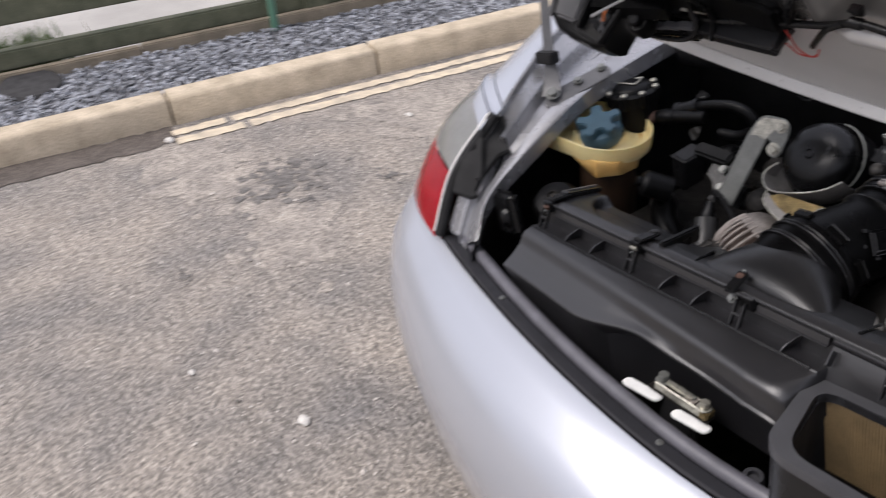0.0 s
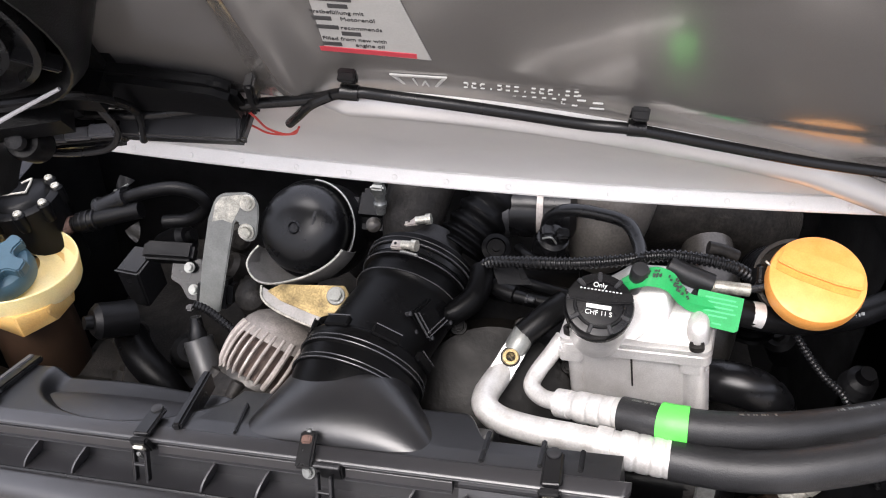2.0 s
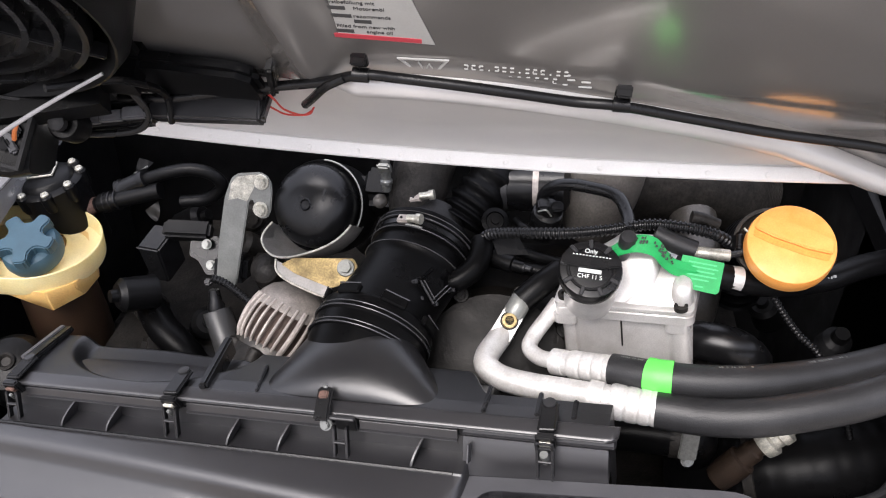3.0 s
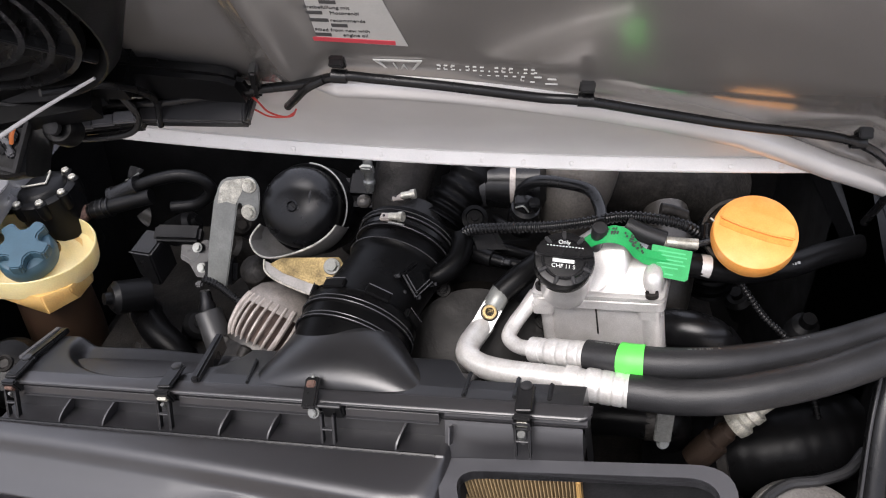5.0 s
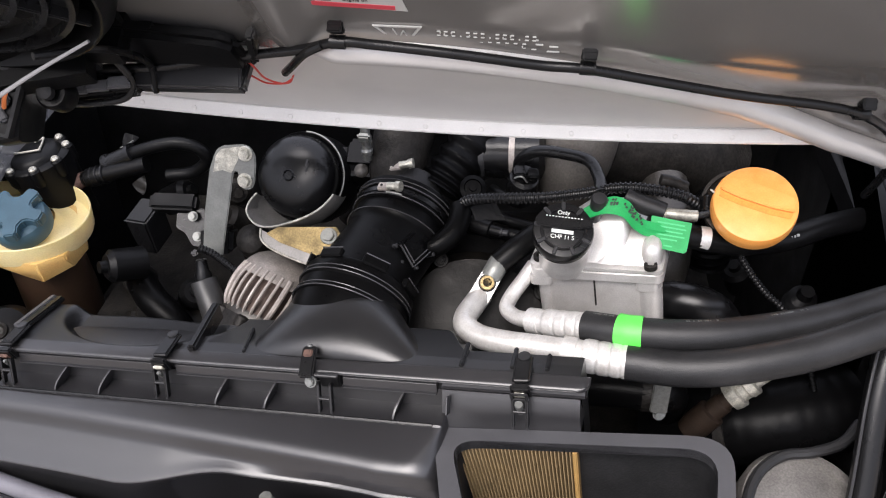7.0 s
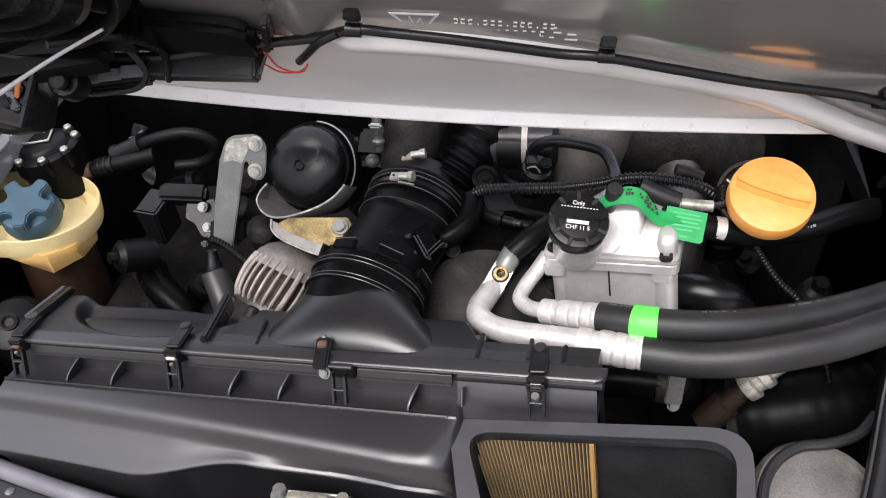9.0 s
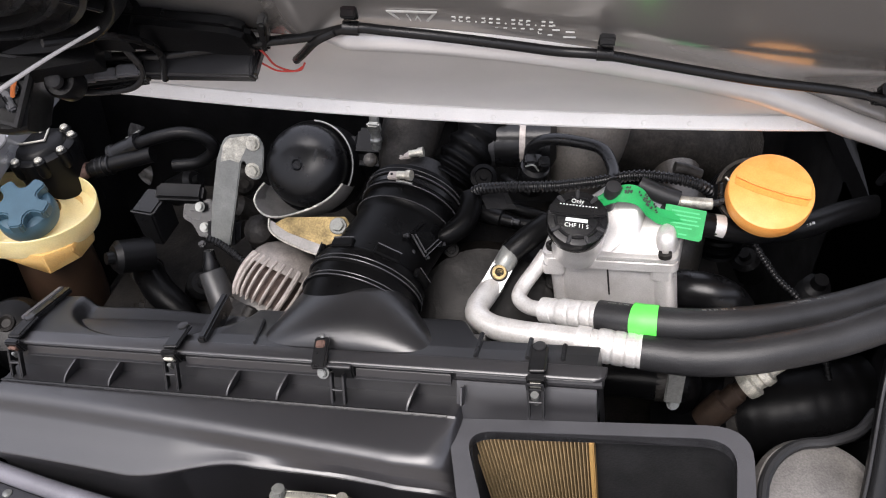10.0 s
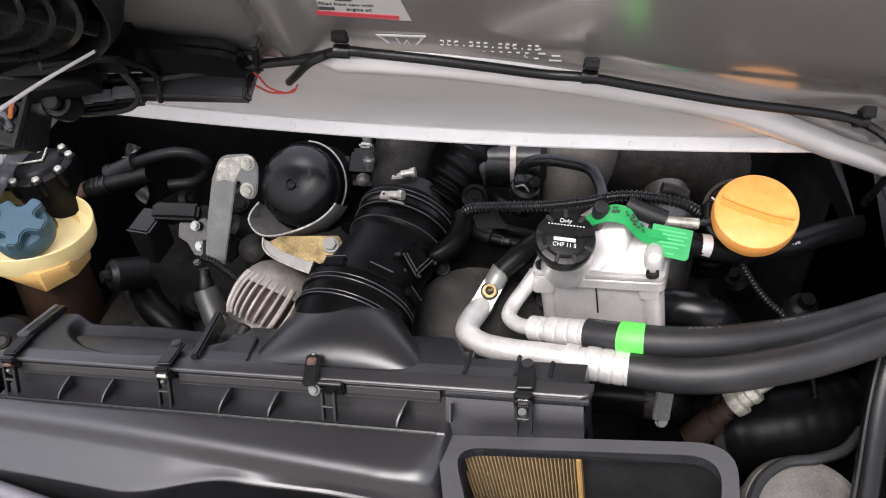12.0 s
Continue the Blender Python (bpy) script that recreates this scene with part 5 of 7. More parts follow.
def bowl(k, h, n=30):
    """The collar's outline: round towards the engine, straight-sided out to the car's flank."""
    pts = [(0.0755 * math.cos(a), 0.009 + 0.065 * math.sin(a)) for a in (math.pi * (q / n - 0.5) for q in range(n + 1))]
    pts += [(-0.030, 0.074), (-0.062, 0.066), (-0.090, 0.040), (-0.098, -0.010), (-0.094, -0.050), (-0.060, -0.061), (-0.030, -0.058)]
    return [tm @ Vector((x * k, 0.006 + (y - 0.006) * k, h)) for x, y in pts]


rim_line = ((0.90, -0.0135), (0.955, -0.0125), (0.972, -0.0095), (0.985, 0.002), (0.998, 0.0125), (0.998, 0.0145), (0.985, 0.0155), (0.970, 0.0145), (0.955, 0.006), (0.92, -0.003), (0.82, -0.0065), (0.62, -0.005), (0.50, 0.000), (0.44, 0.008))
part("drip_collar", skin([bowl(k, h) for k, h in rim_line], caps=False), TANK_PALE, tank, "pale yellow drip collar")
bm = bmesh.new()
upper = [(0.070, 0.000), (0.062, -0.034), (0.036, -0.054), (-0.018, -0.052), (-0.062, -0.010), (-0.045, 0.060), (0.035, 0.062)]
lower_edge = [(0.064, 0.010), (0.061, -0.022), (0.037, -0.0535), (0.010, -0.0455), (-0.030, -0.004), (-0.025, 0.050), (0.030, 0.055)]
skin([[tm @ Vector((x * k, y * k, h)) for x, y in outline] for outline, k, h in ((upper, 0.97, -0.006), (upper, 1.0, -0.013), (lower_edge, 1.0, -0.0325), (lower_edge, 0.95, -0.0350), (lower_edge, 0.6, -0.036))], bm=bm)
bmesh.ops.bevel(bm, geom=[e for e in bm.edges if abs((e.verts[0].co - e.verts[1].co).z) > 0.004], offset=0.004, segments=3, affect="EDGES", clamp_overlap=True)
part("body", bm, TANK, tank, "amber faceted tank body")
part("lower_flask", lathe([(0.03, -0.20), (0.042, -0.19), (0.045, -0.10), (0.043, -0.040), (0.038, -0.028)], axis((-0.383, 0.292, 0.82), (0, -0.1, 1)), 32), surface("brown_coolant_flask", (0.036, 0.021, 0.013), 0.35, 0, 0.3, 30, 500, 0.1), tank, "brown stained lower flask")
cm = axis((-0.389, 0.284, 0.834), CAPD, (1, 0, 0))
cap = part("cap", lathe([(0.028, -0.006), (0.0325, -0.003), (0.0338, 0.003), (0.0325, 0.014), (0.030, 0.018), (0.026, 0.0195), (0.004, 0.0205)], cm, 40), BLUE, tank, "dusty blue screw cap")
star = []
for k in range(5):
    a = radians(72 * k + 66)
    for da, r in ((-33, 0.0195), (-21, 0.0225), (-15, 0.0325), (-9, 0.0348), (9, 0.0348), (15, 0.0325), (21, 0.0225)):
        star.append((r * math.cos(a + radians(da)), r * math.sin(a + radians(da))))
part("star_grip", prism(star, 0.0145, cm @ Matrix.Translation((0, 0, 0.0165)), 0.0016, 2), BLUE, cap, "raised five-armed grip")
part("spout", tube([(-0.366, 0.362, 0.842), (-0.358, 0.368, 0.846), (-0.348, 0.371, 0.850)], lambda u: 0.011 - 0.002 * u, 14), RUSTY, tank, "brown stained spout")

valve = thing("vent_valve", (-0.412, 0.383, 0.85), "black plastic vent valve with bright screws behind the tank", "valve")
vm = axis((-0.4005, 0.3635, 0.8765), (-0.17, -0.10, 0.97))
part("housing", lathe([(0.036, -0.09), (0.039, -0.01), (0.040, 0.003), (0.037, 0.0055), (0.0310, 0.0065), (0.0290, 0.0110), (0.0250, 0.0138), (0.003, 0.0148)], vm, 40), DEEP_BLACK, valve, "round black housing")
for a in (radians(q) for q in (27, -23, -67, -117, -151, 66, 165)):
    p = vm @ Vector((0.037 * math.cos(a), 0.037 * math.sin(a), 0.0))
    lug = part("lug", lathe([(0.0050, -0.016), (0.0072, -0.010), (0.0075, 0.005), (0.006, 0.007)], axis(p, vm.col[2].xyz), 14), DEEP_BLACK, valve)
    part("screw", lathe([(0.0046, 0), (0.0049, 0.0025), (0.0036, 0.0045), (0.0018, 0.0045), (0.0012, 0.0030)], axis(vm @ Vector((0.037 * math.cos(a), 0.037 * math.sin(a), 0.0062)), vm.col[2].xyz), 14), ZINC_WORN, lug, "bright screw")
u = [(-0.0175, -0.0070), (-0.0165, -0.0090), (0.0105, -0.0058), (0.0125, -0.0040), (0.0065, 0.0180), (0.0040, 0.0200), (-0.0030, 0.0125)]
part("wire_loop", tube([vm @ Vector((x, y, 0.0165)) for x, y in u], 0.0013, 8, 4), ZINC_WORN, valve, "bright wire loop")

# quick couplings and black hoses behind the tank
coup = thing("coolant_coupling", (-0.30, 0.37, 0.86), "black plastic hose couplings beside the coolant tank", "coupling")
part("sleeve", tube([(-0.352, 0.370, 0.848), (-0.325, 0.371, 0.856), (-0.270, 0.376, 0.872)], lambda u: 0.0118 if 0.10 < u < 0.42 else 0.0098, 18, 12), DEEP_BLACK, coup, "ribbed black coupling sleeve")
for f in (0.16, 0.25, 0.34):
    q = Vector((-0.352, 0.370, 0.848)).lerp(Vector((-0.270, 0.376, 0.872)), f)
    part("collar", lathe([(0.0116, -0.0016), (0.0128, -0.0008), (0.0128, 0.0008), (0.0116, 0.0016)], axis(q, (0.082, 0.006, 0.024)), 20), PLASTIC, coup)
part("sleeve", tube([(-0.326, 0.384, 0.862), (-0.310, 0.385, 0.870), (-0.288, 0.385, 0.881)], lambda u: 0.0132 if u < 0.14 or u > 0.84 else 0.0115, 18, 12), PLASTIC, coup, "black coupling sleeve")
part("hose", tube([(-0.290, 0.385, 0.880), (-0.262, 0.386, 0.891), (-0.232, 0.388, 0.897), (-0.208, 0.391, 0.890), (-0.200, 0.394, 0.872), (-0.222, 0.396, 0.852), (-0.255, 0.394, 0.846)], 0.0078, 16), DEEP_BLACK, coup, "thin black hose loop")
FOIL = surface("grey_foil", (0.060, 0.058, 0.055), 0.4, 0.4, 0.3, 60, 500, 0.3)
foil = thing("foil_tag", (-0.27, 0.37, 0.85), "crumpled grey foil tag hanging by the couplings", "tag")
for c, s, turn in (((-0.278, 0.366, 0.846), 0.0125, 30), ((-0.302, 0.405, 0.886), 0.012, -25)):
    tg = axis(c, (0.3, -0.7, 0.6)) @ pose(0, 0, 0, 0, 0, turn)
    loops = [[tg @ Vector((s * (0.60 + 0.24 * k - 0.12 * k * k) * j, s * 0.7 * k + 0.15 * s * j, 0.0035 * math.sin(1.8 * j + 1.2 * k))) for j in (q / 6 for q in range(-6, 7))] for k in (q / 5 for q in range(-5, 6))]
    bm = skin(loops, closed=False)
    bmesh.ops.solidify(bm, geom=bm.faces[:], thickness=0.0008)
    part("leaf", bm, FOIL if turn > 0 else DARK, foil)
part("edge_wire", tube([(-0.312, 0.400, 0.878), (-0.302, 0.396, 0.884), (-0.290, 0.394, 0.893)], 0.0011, 6), ZINC, foil)

plug = thing("plug_block", (-0.25, 0.34, 0.80), "black square plug block screwed to a bracket", "connector")
face = [Vector(v) for v in ((-0.2915, 0.332, 0.819), (-0.2650, 0.332, 0.816), (-0.2600, 0.334, 0.766), (-0.2830, 0.334, 0.770))]
bm = skin([[v + Vector((0.000, -0.002, 0)) if k == 0 else v + Vector((0.012 * k, 0.030 * k, 0.014 * k)) for v in face] for k in (0, 0.5, 1.0)])
bmesh.ops.bevel(bm, geom=bm.edges[:], offset=0.0022, segments=2, affect="EDGES", clamp_overlap=True)
part("body", bm, PLASTIC, plug, "square dull black body")
part("face_edge", tube([face[0] + Vector((0.001, -0.003, 0.0)), face[1] + Vector((0.0, -0.003, 0.0))], 0.0008, 6, 2), PLASTIC_GREY, plug)
part("neck", box((0.058, 0.022, 0.020), axis((-0.238, 0.362, 0.826), (0.05, -0.55, 0.84), (1, 0.05, 0.02)), 0.004, 3), DEEP_BLACK, plug)
part("ear", prism([(-0.026, 0.014), (0.006, 0.020), (0.013, 0.012), (0.015, -0.022), (0.008, -0.028), (-0.004, -0.027), (-0.014, -0.012), (-0.026, -0.006)], 0.006, axis((-0.2085, 0.354, 0.803), (0.05, -0.80, 0.60)), 0.001), PLASTIC, plug)
for q in ((-0.211, 0.349, 0.818), (-0.206, 0.340, 0.794)):
    bolt(plug, q, (0.05, -0.8, 0.6), 0.0046, 0.005, material=ZINC)
part("tail_clip", box((0.009, 0.008, 0.008), axis((-0.203, 0.318, 0.785), (0, -0.6, 0.8)), 0.002), PLASTIC_GREY, plug)

# ---- oil filter, shield and brackets ----
FD = Vector((-0.20, -0.80, 0.57)).normalized()
filt = thing("oil_filter", (-0.075, 0.36, 0.86), "black lacquered canister oil filter", "oil filter")
fm = axis(Vector((-0.0715, 0.345, 0.889)) + FD * 0.022, FD)
part("canister", lathe([(0.0440, -0.11), (0.0475, -0.10), (0.0480, -0.022), (0.0468, -0.014), (0.0430, -0.006), (0.033, 0.001), (0.018, 0.0045), (0.003, 0.0052)], fm, 64), GLOSS, filt, "black lacquered can")
part("dimple", lathe([(0.0020, 0.0045), (0.0042, 0.0048), (0.0058, 0.0068), (0.0066, 0.0052), (0.0078, 0.0044)], fm @ Matrix.Translation((0.001, -0.001, 0.0)), 24), GLOSS, filt)
for dx, dy, w in ((0.0215, 0.014, 0.008), (0.0220, 0.009, 0.011), (0.0215, 0.003, 0.007)):
    part("print_bar", box((w, 0.0024, 0.0005), fm @ Matrix.Translation((dx, dy, 0.0030)) @ pose(0, 0, 0, 0, 10, 80), 0), PLASTIC_GREY, filt)
part("holder_ring", lathe([(0.0495, -0.075), (0.0535, -0.075), (0.0535, -0.034), (0.0525, -0.032), (0.0495, -0.034), (0.0495, -0.075)], fm, 56), GLOSS, filt)
part("rim_wire", tube([fm @ Vector((0.0530 * math.cos(a), 0.0530 * math.sin(a), -0.032)) for a in (radians(-48 + 8 * k) for k in range(18))], 0.0011, 8, 3), ZINC, filt, "thin bright rim")

shield = thing("filter_shield", (-0.06, 0.28, 0.87), "bent grey sheet drip shield under the oil filter", "drip shield")
loops = []
for k in range(25):
    f = k / 24
    a = radians(206 + 133 * f)
    reach = 0.0520 + 0.0205 * math.exp(-((f - 0.16) / 0.26) ** 2) * min(1.0, f / 0.06) + 0.004 * max(0.0, f - 0.7)
    rise = -0.012 + 0.016 * math.sin(math.pi * f)
    p = fm @ Vector((0.0510 * math.cos(a), 0.0510 * math.sin(a), -0.052))
    q = fm @ Vector((reach * math.cos(a), reach * math.sin(a), rise))
    c = p.lerp(q, 0.5) - fm.to_3x3() @ Vector((-math.cos(a), -math.sin(a), 0)) * 0.006
    nn = fm.to_3x3() @ Vector((math.cos(a), math.sin(a), 0)) * 0.0014
    loops.append([p, c, q, q + nn, c + nn, p + nn])
SHEET = surface("dull_grey_sheet", (0.27, 0.258, 0.245), 0.48, 0.35, 0.25, 50, 500, 0.12)
part("trough", skin(loops), SHEET, shield, "grey sheet trough")
part("trough_edge", tube([l[2] for l in loops], 0.0013, 8, 2), ZINC_WORN, shield, "bright worn edge")

brack = thing("filter_bracket", (-0.15, 0.34, 0.85), "grey zinc-plated steel bracket with bright worn corner", "bracket")
bd = Vector((0.0, -0.95, 0.30)).normalized()
m = axis((-0.14, 0.335, 0.870), bd, (1, 0, 0))
arm = [(-0.0286, 0.0417), (-0.0245, 0.0490), (-0.0180, 0.0530), (0.0069, 0.0560), (0.0150, 0.0525), (0.0200, 0.0440), (0.0206, 0.0330), (0.0189, 0.0123), (0.0150, 0.0040), (0.0090, 0.0022), (0.0024, 0.0044), (-0.0004, 0.0120), (-0.0006, 0.0215), (-0.0030, 0.0245), (-0.0062, 0.0225), (-0.0238, -0.0821), (-0.0483, -0.0803), (-0.0427, -0.0243), (-0.0348, 0.0244)]
plate = part("plate", prism(arm, 0.004, m, 0.0012), ZINC, brack, "bent zinc plate")
part("worn_corner", prism([(-0.0300, 0.0215), (-0.0265, 0.0405), (-0.0200, 0.0490), (-0.0060, 0.0520), (0.0030, 0.0535), (0.0000, 0.0380), (-0.0045, 0.0290), (-0.0085, 0.0215), (-0.0190, 0.0245)], 0.0008, m @ Matrix.Translation((0, 0, 0.0036)), 0), ZINC_WORN, brack, "bright worn patch")
for q in ((0.0085, 0.0453), (0.0074, 0.0136)):
    bolt(brack, m @ Vector((*q, 0.004)), bd, 0.0066, 0.006, material=ZINC_WORN)

gold = thing("gold_bracket", (-0.06, 0.29, 0.84), "yellow passivated steel strap under the drip shield", "bracket")
m = axis((-0.055, 0.285, 0.845), (0.0, -0.66, 0.75), (1, 0, 0))
part("strap", prism([(-0.0428, 0.0017), (-0.0300, 0.0100), (0.0370, 0.0150), (0.0424, 0.0070), (0.0406, -0.0003), (0.0336, -0.0133), (0.0162, -0.0198), (-0.0258, -0.0077)], 0.003, m, 0.0008), GOLD, gold, "yellow steel strap")
part("under_sheet", prism([(-0.0495, 0.0060), (-0.0470, -0.0060), (-0.0350, -0.0150), (-0.0106, -0.0245), (0.0100, -0.0305), (0.0170, -0.0190), (-0.0240, -0.0070), (-0.0420, 0.0030)], 0.002, m @ Matrix.Translation((0, 0, -0.001)), 0.0006), SHEET, gold, "grey sheet below the strap")
part("rolled_edge", tube([m @ Vector((x, y, 0.0015)) for x, y in ((-0.0500, 0.0070), (-0.0475, -0.0055), (-0.0352, -0.0152), (-0.0106, -0.0247), (0.0100, -0.0307))], 0.0013, 10), ZINC_WORN, gold)
bolt(gold, m @ Vector((0.0297, 0.0035, 0.003)), (0.0, -0.66, 0.75), 0.0070, 0.006, material=ZINC)

# ---- alternator ----
alt = thing("alternator", (-0.10, 0.28, 0.74), "oxidised cast alternator with a slotted end cover", "alternator")
am = axis((-0.1035, 0.2580, 0.7480), (0.36, 0.68, 0.64), (1, 0, 0)) @ Matrix.Scale(0.98, 4)
DOME = surface("browned_casting", (0.30, 0.268, 0.242), 0.55, 0.25, 0.45, 70, 600, 0.35)
BELL = [(0.0525, 0.000), (0.0535, 0.012), (0.0535, 0.028), (0.0520, 0.042), (0.0480, 0.054), (0.0410, 0.064), (0.0310, 0.071), (0.0180, 0.075), (0.003, 0.0765)]
part("winding", lathe([(0.046, -0.05), (0.0465, 0.03), (0.043, 0.045), (0.036, 0.055), (0.02, 0.06)], am, 44), surface("rusty_winding", (0.085, 0.055, 0.042), 0.55, 0.4, 0.6, 120, 500, 0.5), alt, "brown windings inside")
part("dome", lathe([(0.046, 0.038), (0.0525, 0.038)] + [(r, h) for r, h in BELL if h > 0.04], am, 48), DOME, alt, "solid browned dome")
part("rim", lathe([(0.0440, -0.016), (0.0490, -0.014), (0.0500, -0.008), (0.0490, -0.003), (0.0450, -0.003), (0.0440, -0.016)], am, 48), OILY, alt, "oily cast rim")
for k in range(32):
    a = radians(360 * k / 32)
    thick = 0.0034 if k % 7 == 5 else 0.0019
    e = [am @ Vector((r * math.cos(a + b), r * math.sin(a + b), h)) for r, h, b in ((0.0480, -0.006, -0.02), (0.0525, 0.003, 0.00), (0.0545, 0.018, 0.03), (0.0540, 0.030, 0.05), (0.0520, 0.040, 0.07), (0.0495, 0.048, 0.09))]
    part("slat", tube(e, thick, 8, 4), OXIDE, alt)
for a, r in ((150, 0.010), (214, 0.010), (262, 0.009), (300, 0.010)):
    part("rim_lug", lathe([(r, -0.03), (r, 0.004), (r * 0.6, 0.006)], am @ Matrix.Translation((0.047 * math.cos(radians(a)), 0.047 * math.sin(radians(a)), -0.016)), 14), CAST_DARK, alt)
part("side_lump", lathe([(0.020, -0.05), (0.021, -0.01), (0.018, 0.006), (0.010, 0.013), (0.002, 0.015)], axis((-0.128, 0.318, 0.812), (-0.1, -0.6, 0.8)), 24), CAST_DARK, alt, "dull cast lump")
part("lower_casing", lathe([(0.055, -0.09), (0.055, -0.03), (0.050, -0.012), (0.046, -0.006)], am, 44), CAST_DARK, alt)
reg = thing("sensor_can", (-0.17, 0.26, 0.72), "grey cylindrical sensor with black plug", "sensor")
GREYCAN = surface("grey_can", (0.036, 0.036, 0.036), 0.4, 0.2, 0.2, 40, 600, 0.1)
part("can", lathe([(0.0160, -0.075), (0.0160, 0.0), (0.0150, 0.0015), (0.0125, 0.0015), (0.0118, -0.004)], axis((-0.1755, 0.270, 0.783), (-0.17, 0.22, 0.35)), 28), GREYCAN, reg, "grey metal can")
part("plug", lathe([(0.0098, -0.004), (0.0100, 0.008), (0.0075, 0.014), (0.006, 0.026)], axis((-0.1755, 0.270, 0.783), (-0.1, 0.3, 0.8)), 18), PLASTIC, reg)
part("lead", corrugated([(-0.180, 0.282, 0.822), (-0.166, 0.283, 0.815), (-0.149, 0.281, 0.802), (-0.130, 0.278, 0.786)], 0.0050, 0.0035), PLASTIC, reg, "corrugated black lead")

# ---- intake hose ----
# paler than the hose rubber: highlights on beads and edges are in the colour
BEAD = surface("bead_highlight_rubber", (0.040, 0.040, 0.042), 0.22, 0, 0.2, 60, 900, 0.05)
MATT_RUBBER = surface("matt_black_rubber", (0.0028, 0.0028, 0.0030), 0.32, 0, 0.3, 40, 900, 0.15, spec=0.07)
hose = thing("intake_hose", (0.03, 0.2, 0.8), "ribbed black rubber intake hose with a steel clamp", "intake hose")
HA, HB = Vector((0.0266, 0.1718, 0.8559)), Vector((0.0604, 0.2997, 0.8787))
hd = Vector((0.225, 1.0, 0.390)).normalized()
hl = (HB - HA).dot(hd)


def hose_pose(h):
    """A pose across the hose, h along it from the cuff's ring: its middle shifts sideways on the way."""
    f = ease(h, 0.010, hl - 0.020)
    c = HA + hd * h + ((HB - HA) - hd * hl) * f
    return axis(c, hd, (1, 0, 0))


def hose_rings(profile, seg=56):
    loops = []
    for r, h in profile:
        m = hose_pose(h)
        loops.append([m @ Vector((r * math.cos(a), r * math.sin(a), 0)) for a in (2 * math.pi * k / seg for k in range(seg))])
    return skin(loops)


part("body", hose_rings([(0.046, -0.052), (0.053, -0.046), (0.0555, -0.036), (0.0562, -0.026), (0.0565, -0.0205), (0.0585, -0.0195), (0.0585, -0.0155), (0.0570, -0.014), (0.0570, -0.003), (0.0588, -0.0015), (0.0588, 0.0035), (0.0574, 0.005), (0.0574, 0.014), (0.0560, 0.0165),
                         (0.0515, 0.019), (0.0500, 0.026), (0.0495, 0.050), (0.0500, hl - 0.045), (0.0520, hl - 0.038), (0.0540, hl - 0.0355), (0.0540, hl - 0.0300), (0.0515, hl - 0.0285), (0.0515, hl - 0.0180), (0.0550, hl - 0.0165), (0.0550, hl - 0.0125), (0.0530, hl - 0.011), (0.0530, hl - 0.004), (0.0560, hl - 0.0025), (0.0560, hl + 0.0030), (0.0535, hl + 0.005), (0.0535, hl + 0.010), (0.045, hl + 0.013)]), MATT_RUBBER, hose, "ribbed black rubber tube")
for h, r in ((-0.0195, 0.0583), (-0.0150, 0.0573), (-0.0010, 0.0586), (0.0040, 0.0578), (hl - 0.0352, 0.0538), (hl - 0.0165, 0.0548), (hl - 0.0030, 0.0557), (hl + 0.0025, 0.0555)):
    part("bead", hose_rings([(r, h), (r + 0.0011, h + 0.0002), (r + 0.0013, h + 0.0007), (r + 0.0010, h + 0.0012), (r, h + 0.0014), (r, h)]), BEAD, hose, "glossy raised bead, lighter for its highlight")


def on_hose(a, h, r=0.0495):
    """A pose on the hose's skin, at an angle round it and a height along it; its z points outwards."""
    a = radians(a)
    m = hose_pose(h)
    out = m.to_3x3() @ Vector((math.cos(a), math.sin(a), 0))
    return axis(m @ Vector((r * math.cos(a), r * math.sin(a), 0)), out, m.to_3x3() @ Vector((-math.sin(a), math.cos(a), 0)))


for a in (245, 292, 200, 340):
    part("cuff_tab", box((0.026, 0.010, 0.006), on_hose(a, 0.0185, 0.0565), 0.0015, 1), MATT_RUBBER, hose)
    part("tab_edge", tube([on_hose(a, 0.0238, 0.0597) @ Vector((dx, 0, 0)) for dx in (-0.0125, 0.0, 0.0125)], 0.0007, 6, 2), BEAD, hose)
mt = on_hose(319, 0.061, 0.0500) @ pose(0, 0, 0, 0, 0, 66) @ Matrix.Scale(0.84, 4)
mount = part("meter_mount", box((0.034, 0.034, 0.010), mt, 0.003), MATT_RUBBER, hose, "square black meter socket")
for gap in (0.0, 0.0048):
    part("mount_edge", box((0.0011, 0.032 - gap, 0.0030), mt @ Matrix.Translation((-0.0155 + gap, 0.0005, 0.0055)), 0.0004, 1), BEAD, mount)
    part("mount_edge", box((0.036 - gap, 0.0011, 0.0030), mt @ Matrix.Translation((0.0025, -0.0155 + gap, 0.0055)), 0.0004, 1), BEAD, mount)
for dx, dy in ((-0.019, 0.018), (-0.024, -0.002), (-0.008, -0.020), (0.026, -0.022)):
    part("mount_screw", lathe([(0.0026, -0.010), (0.0026, 0.001), (0.0014, 0.0016)], mt @ Matrix.Translation((dx, dy, 0.002)), 12), PLASTIC_GREY, mount)


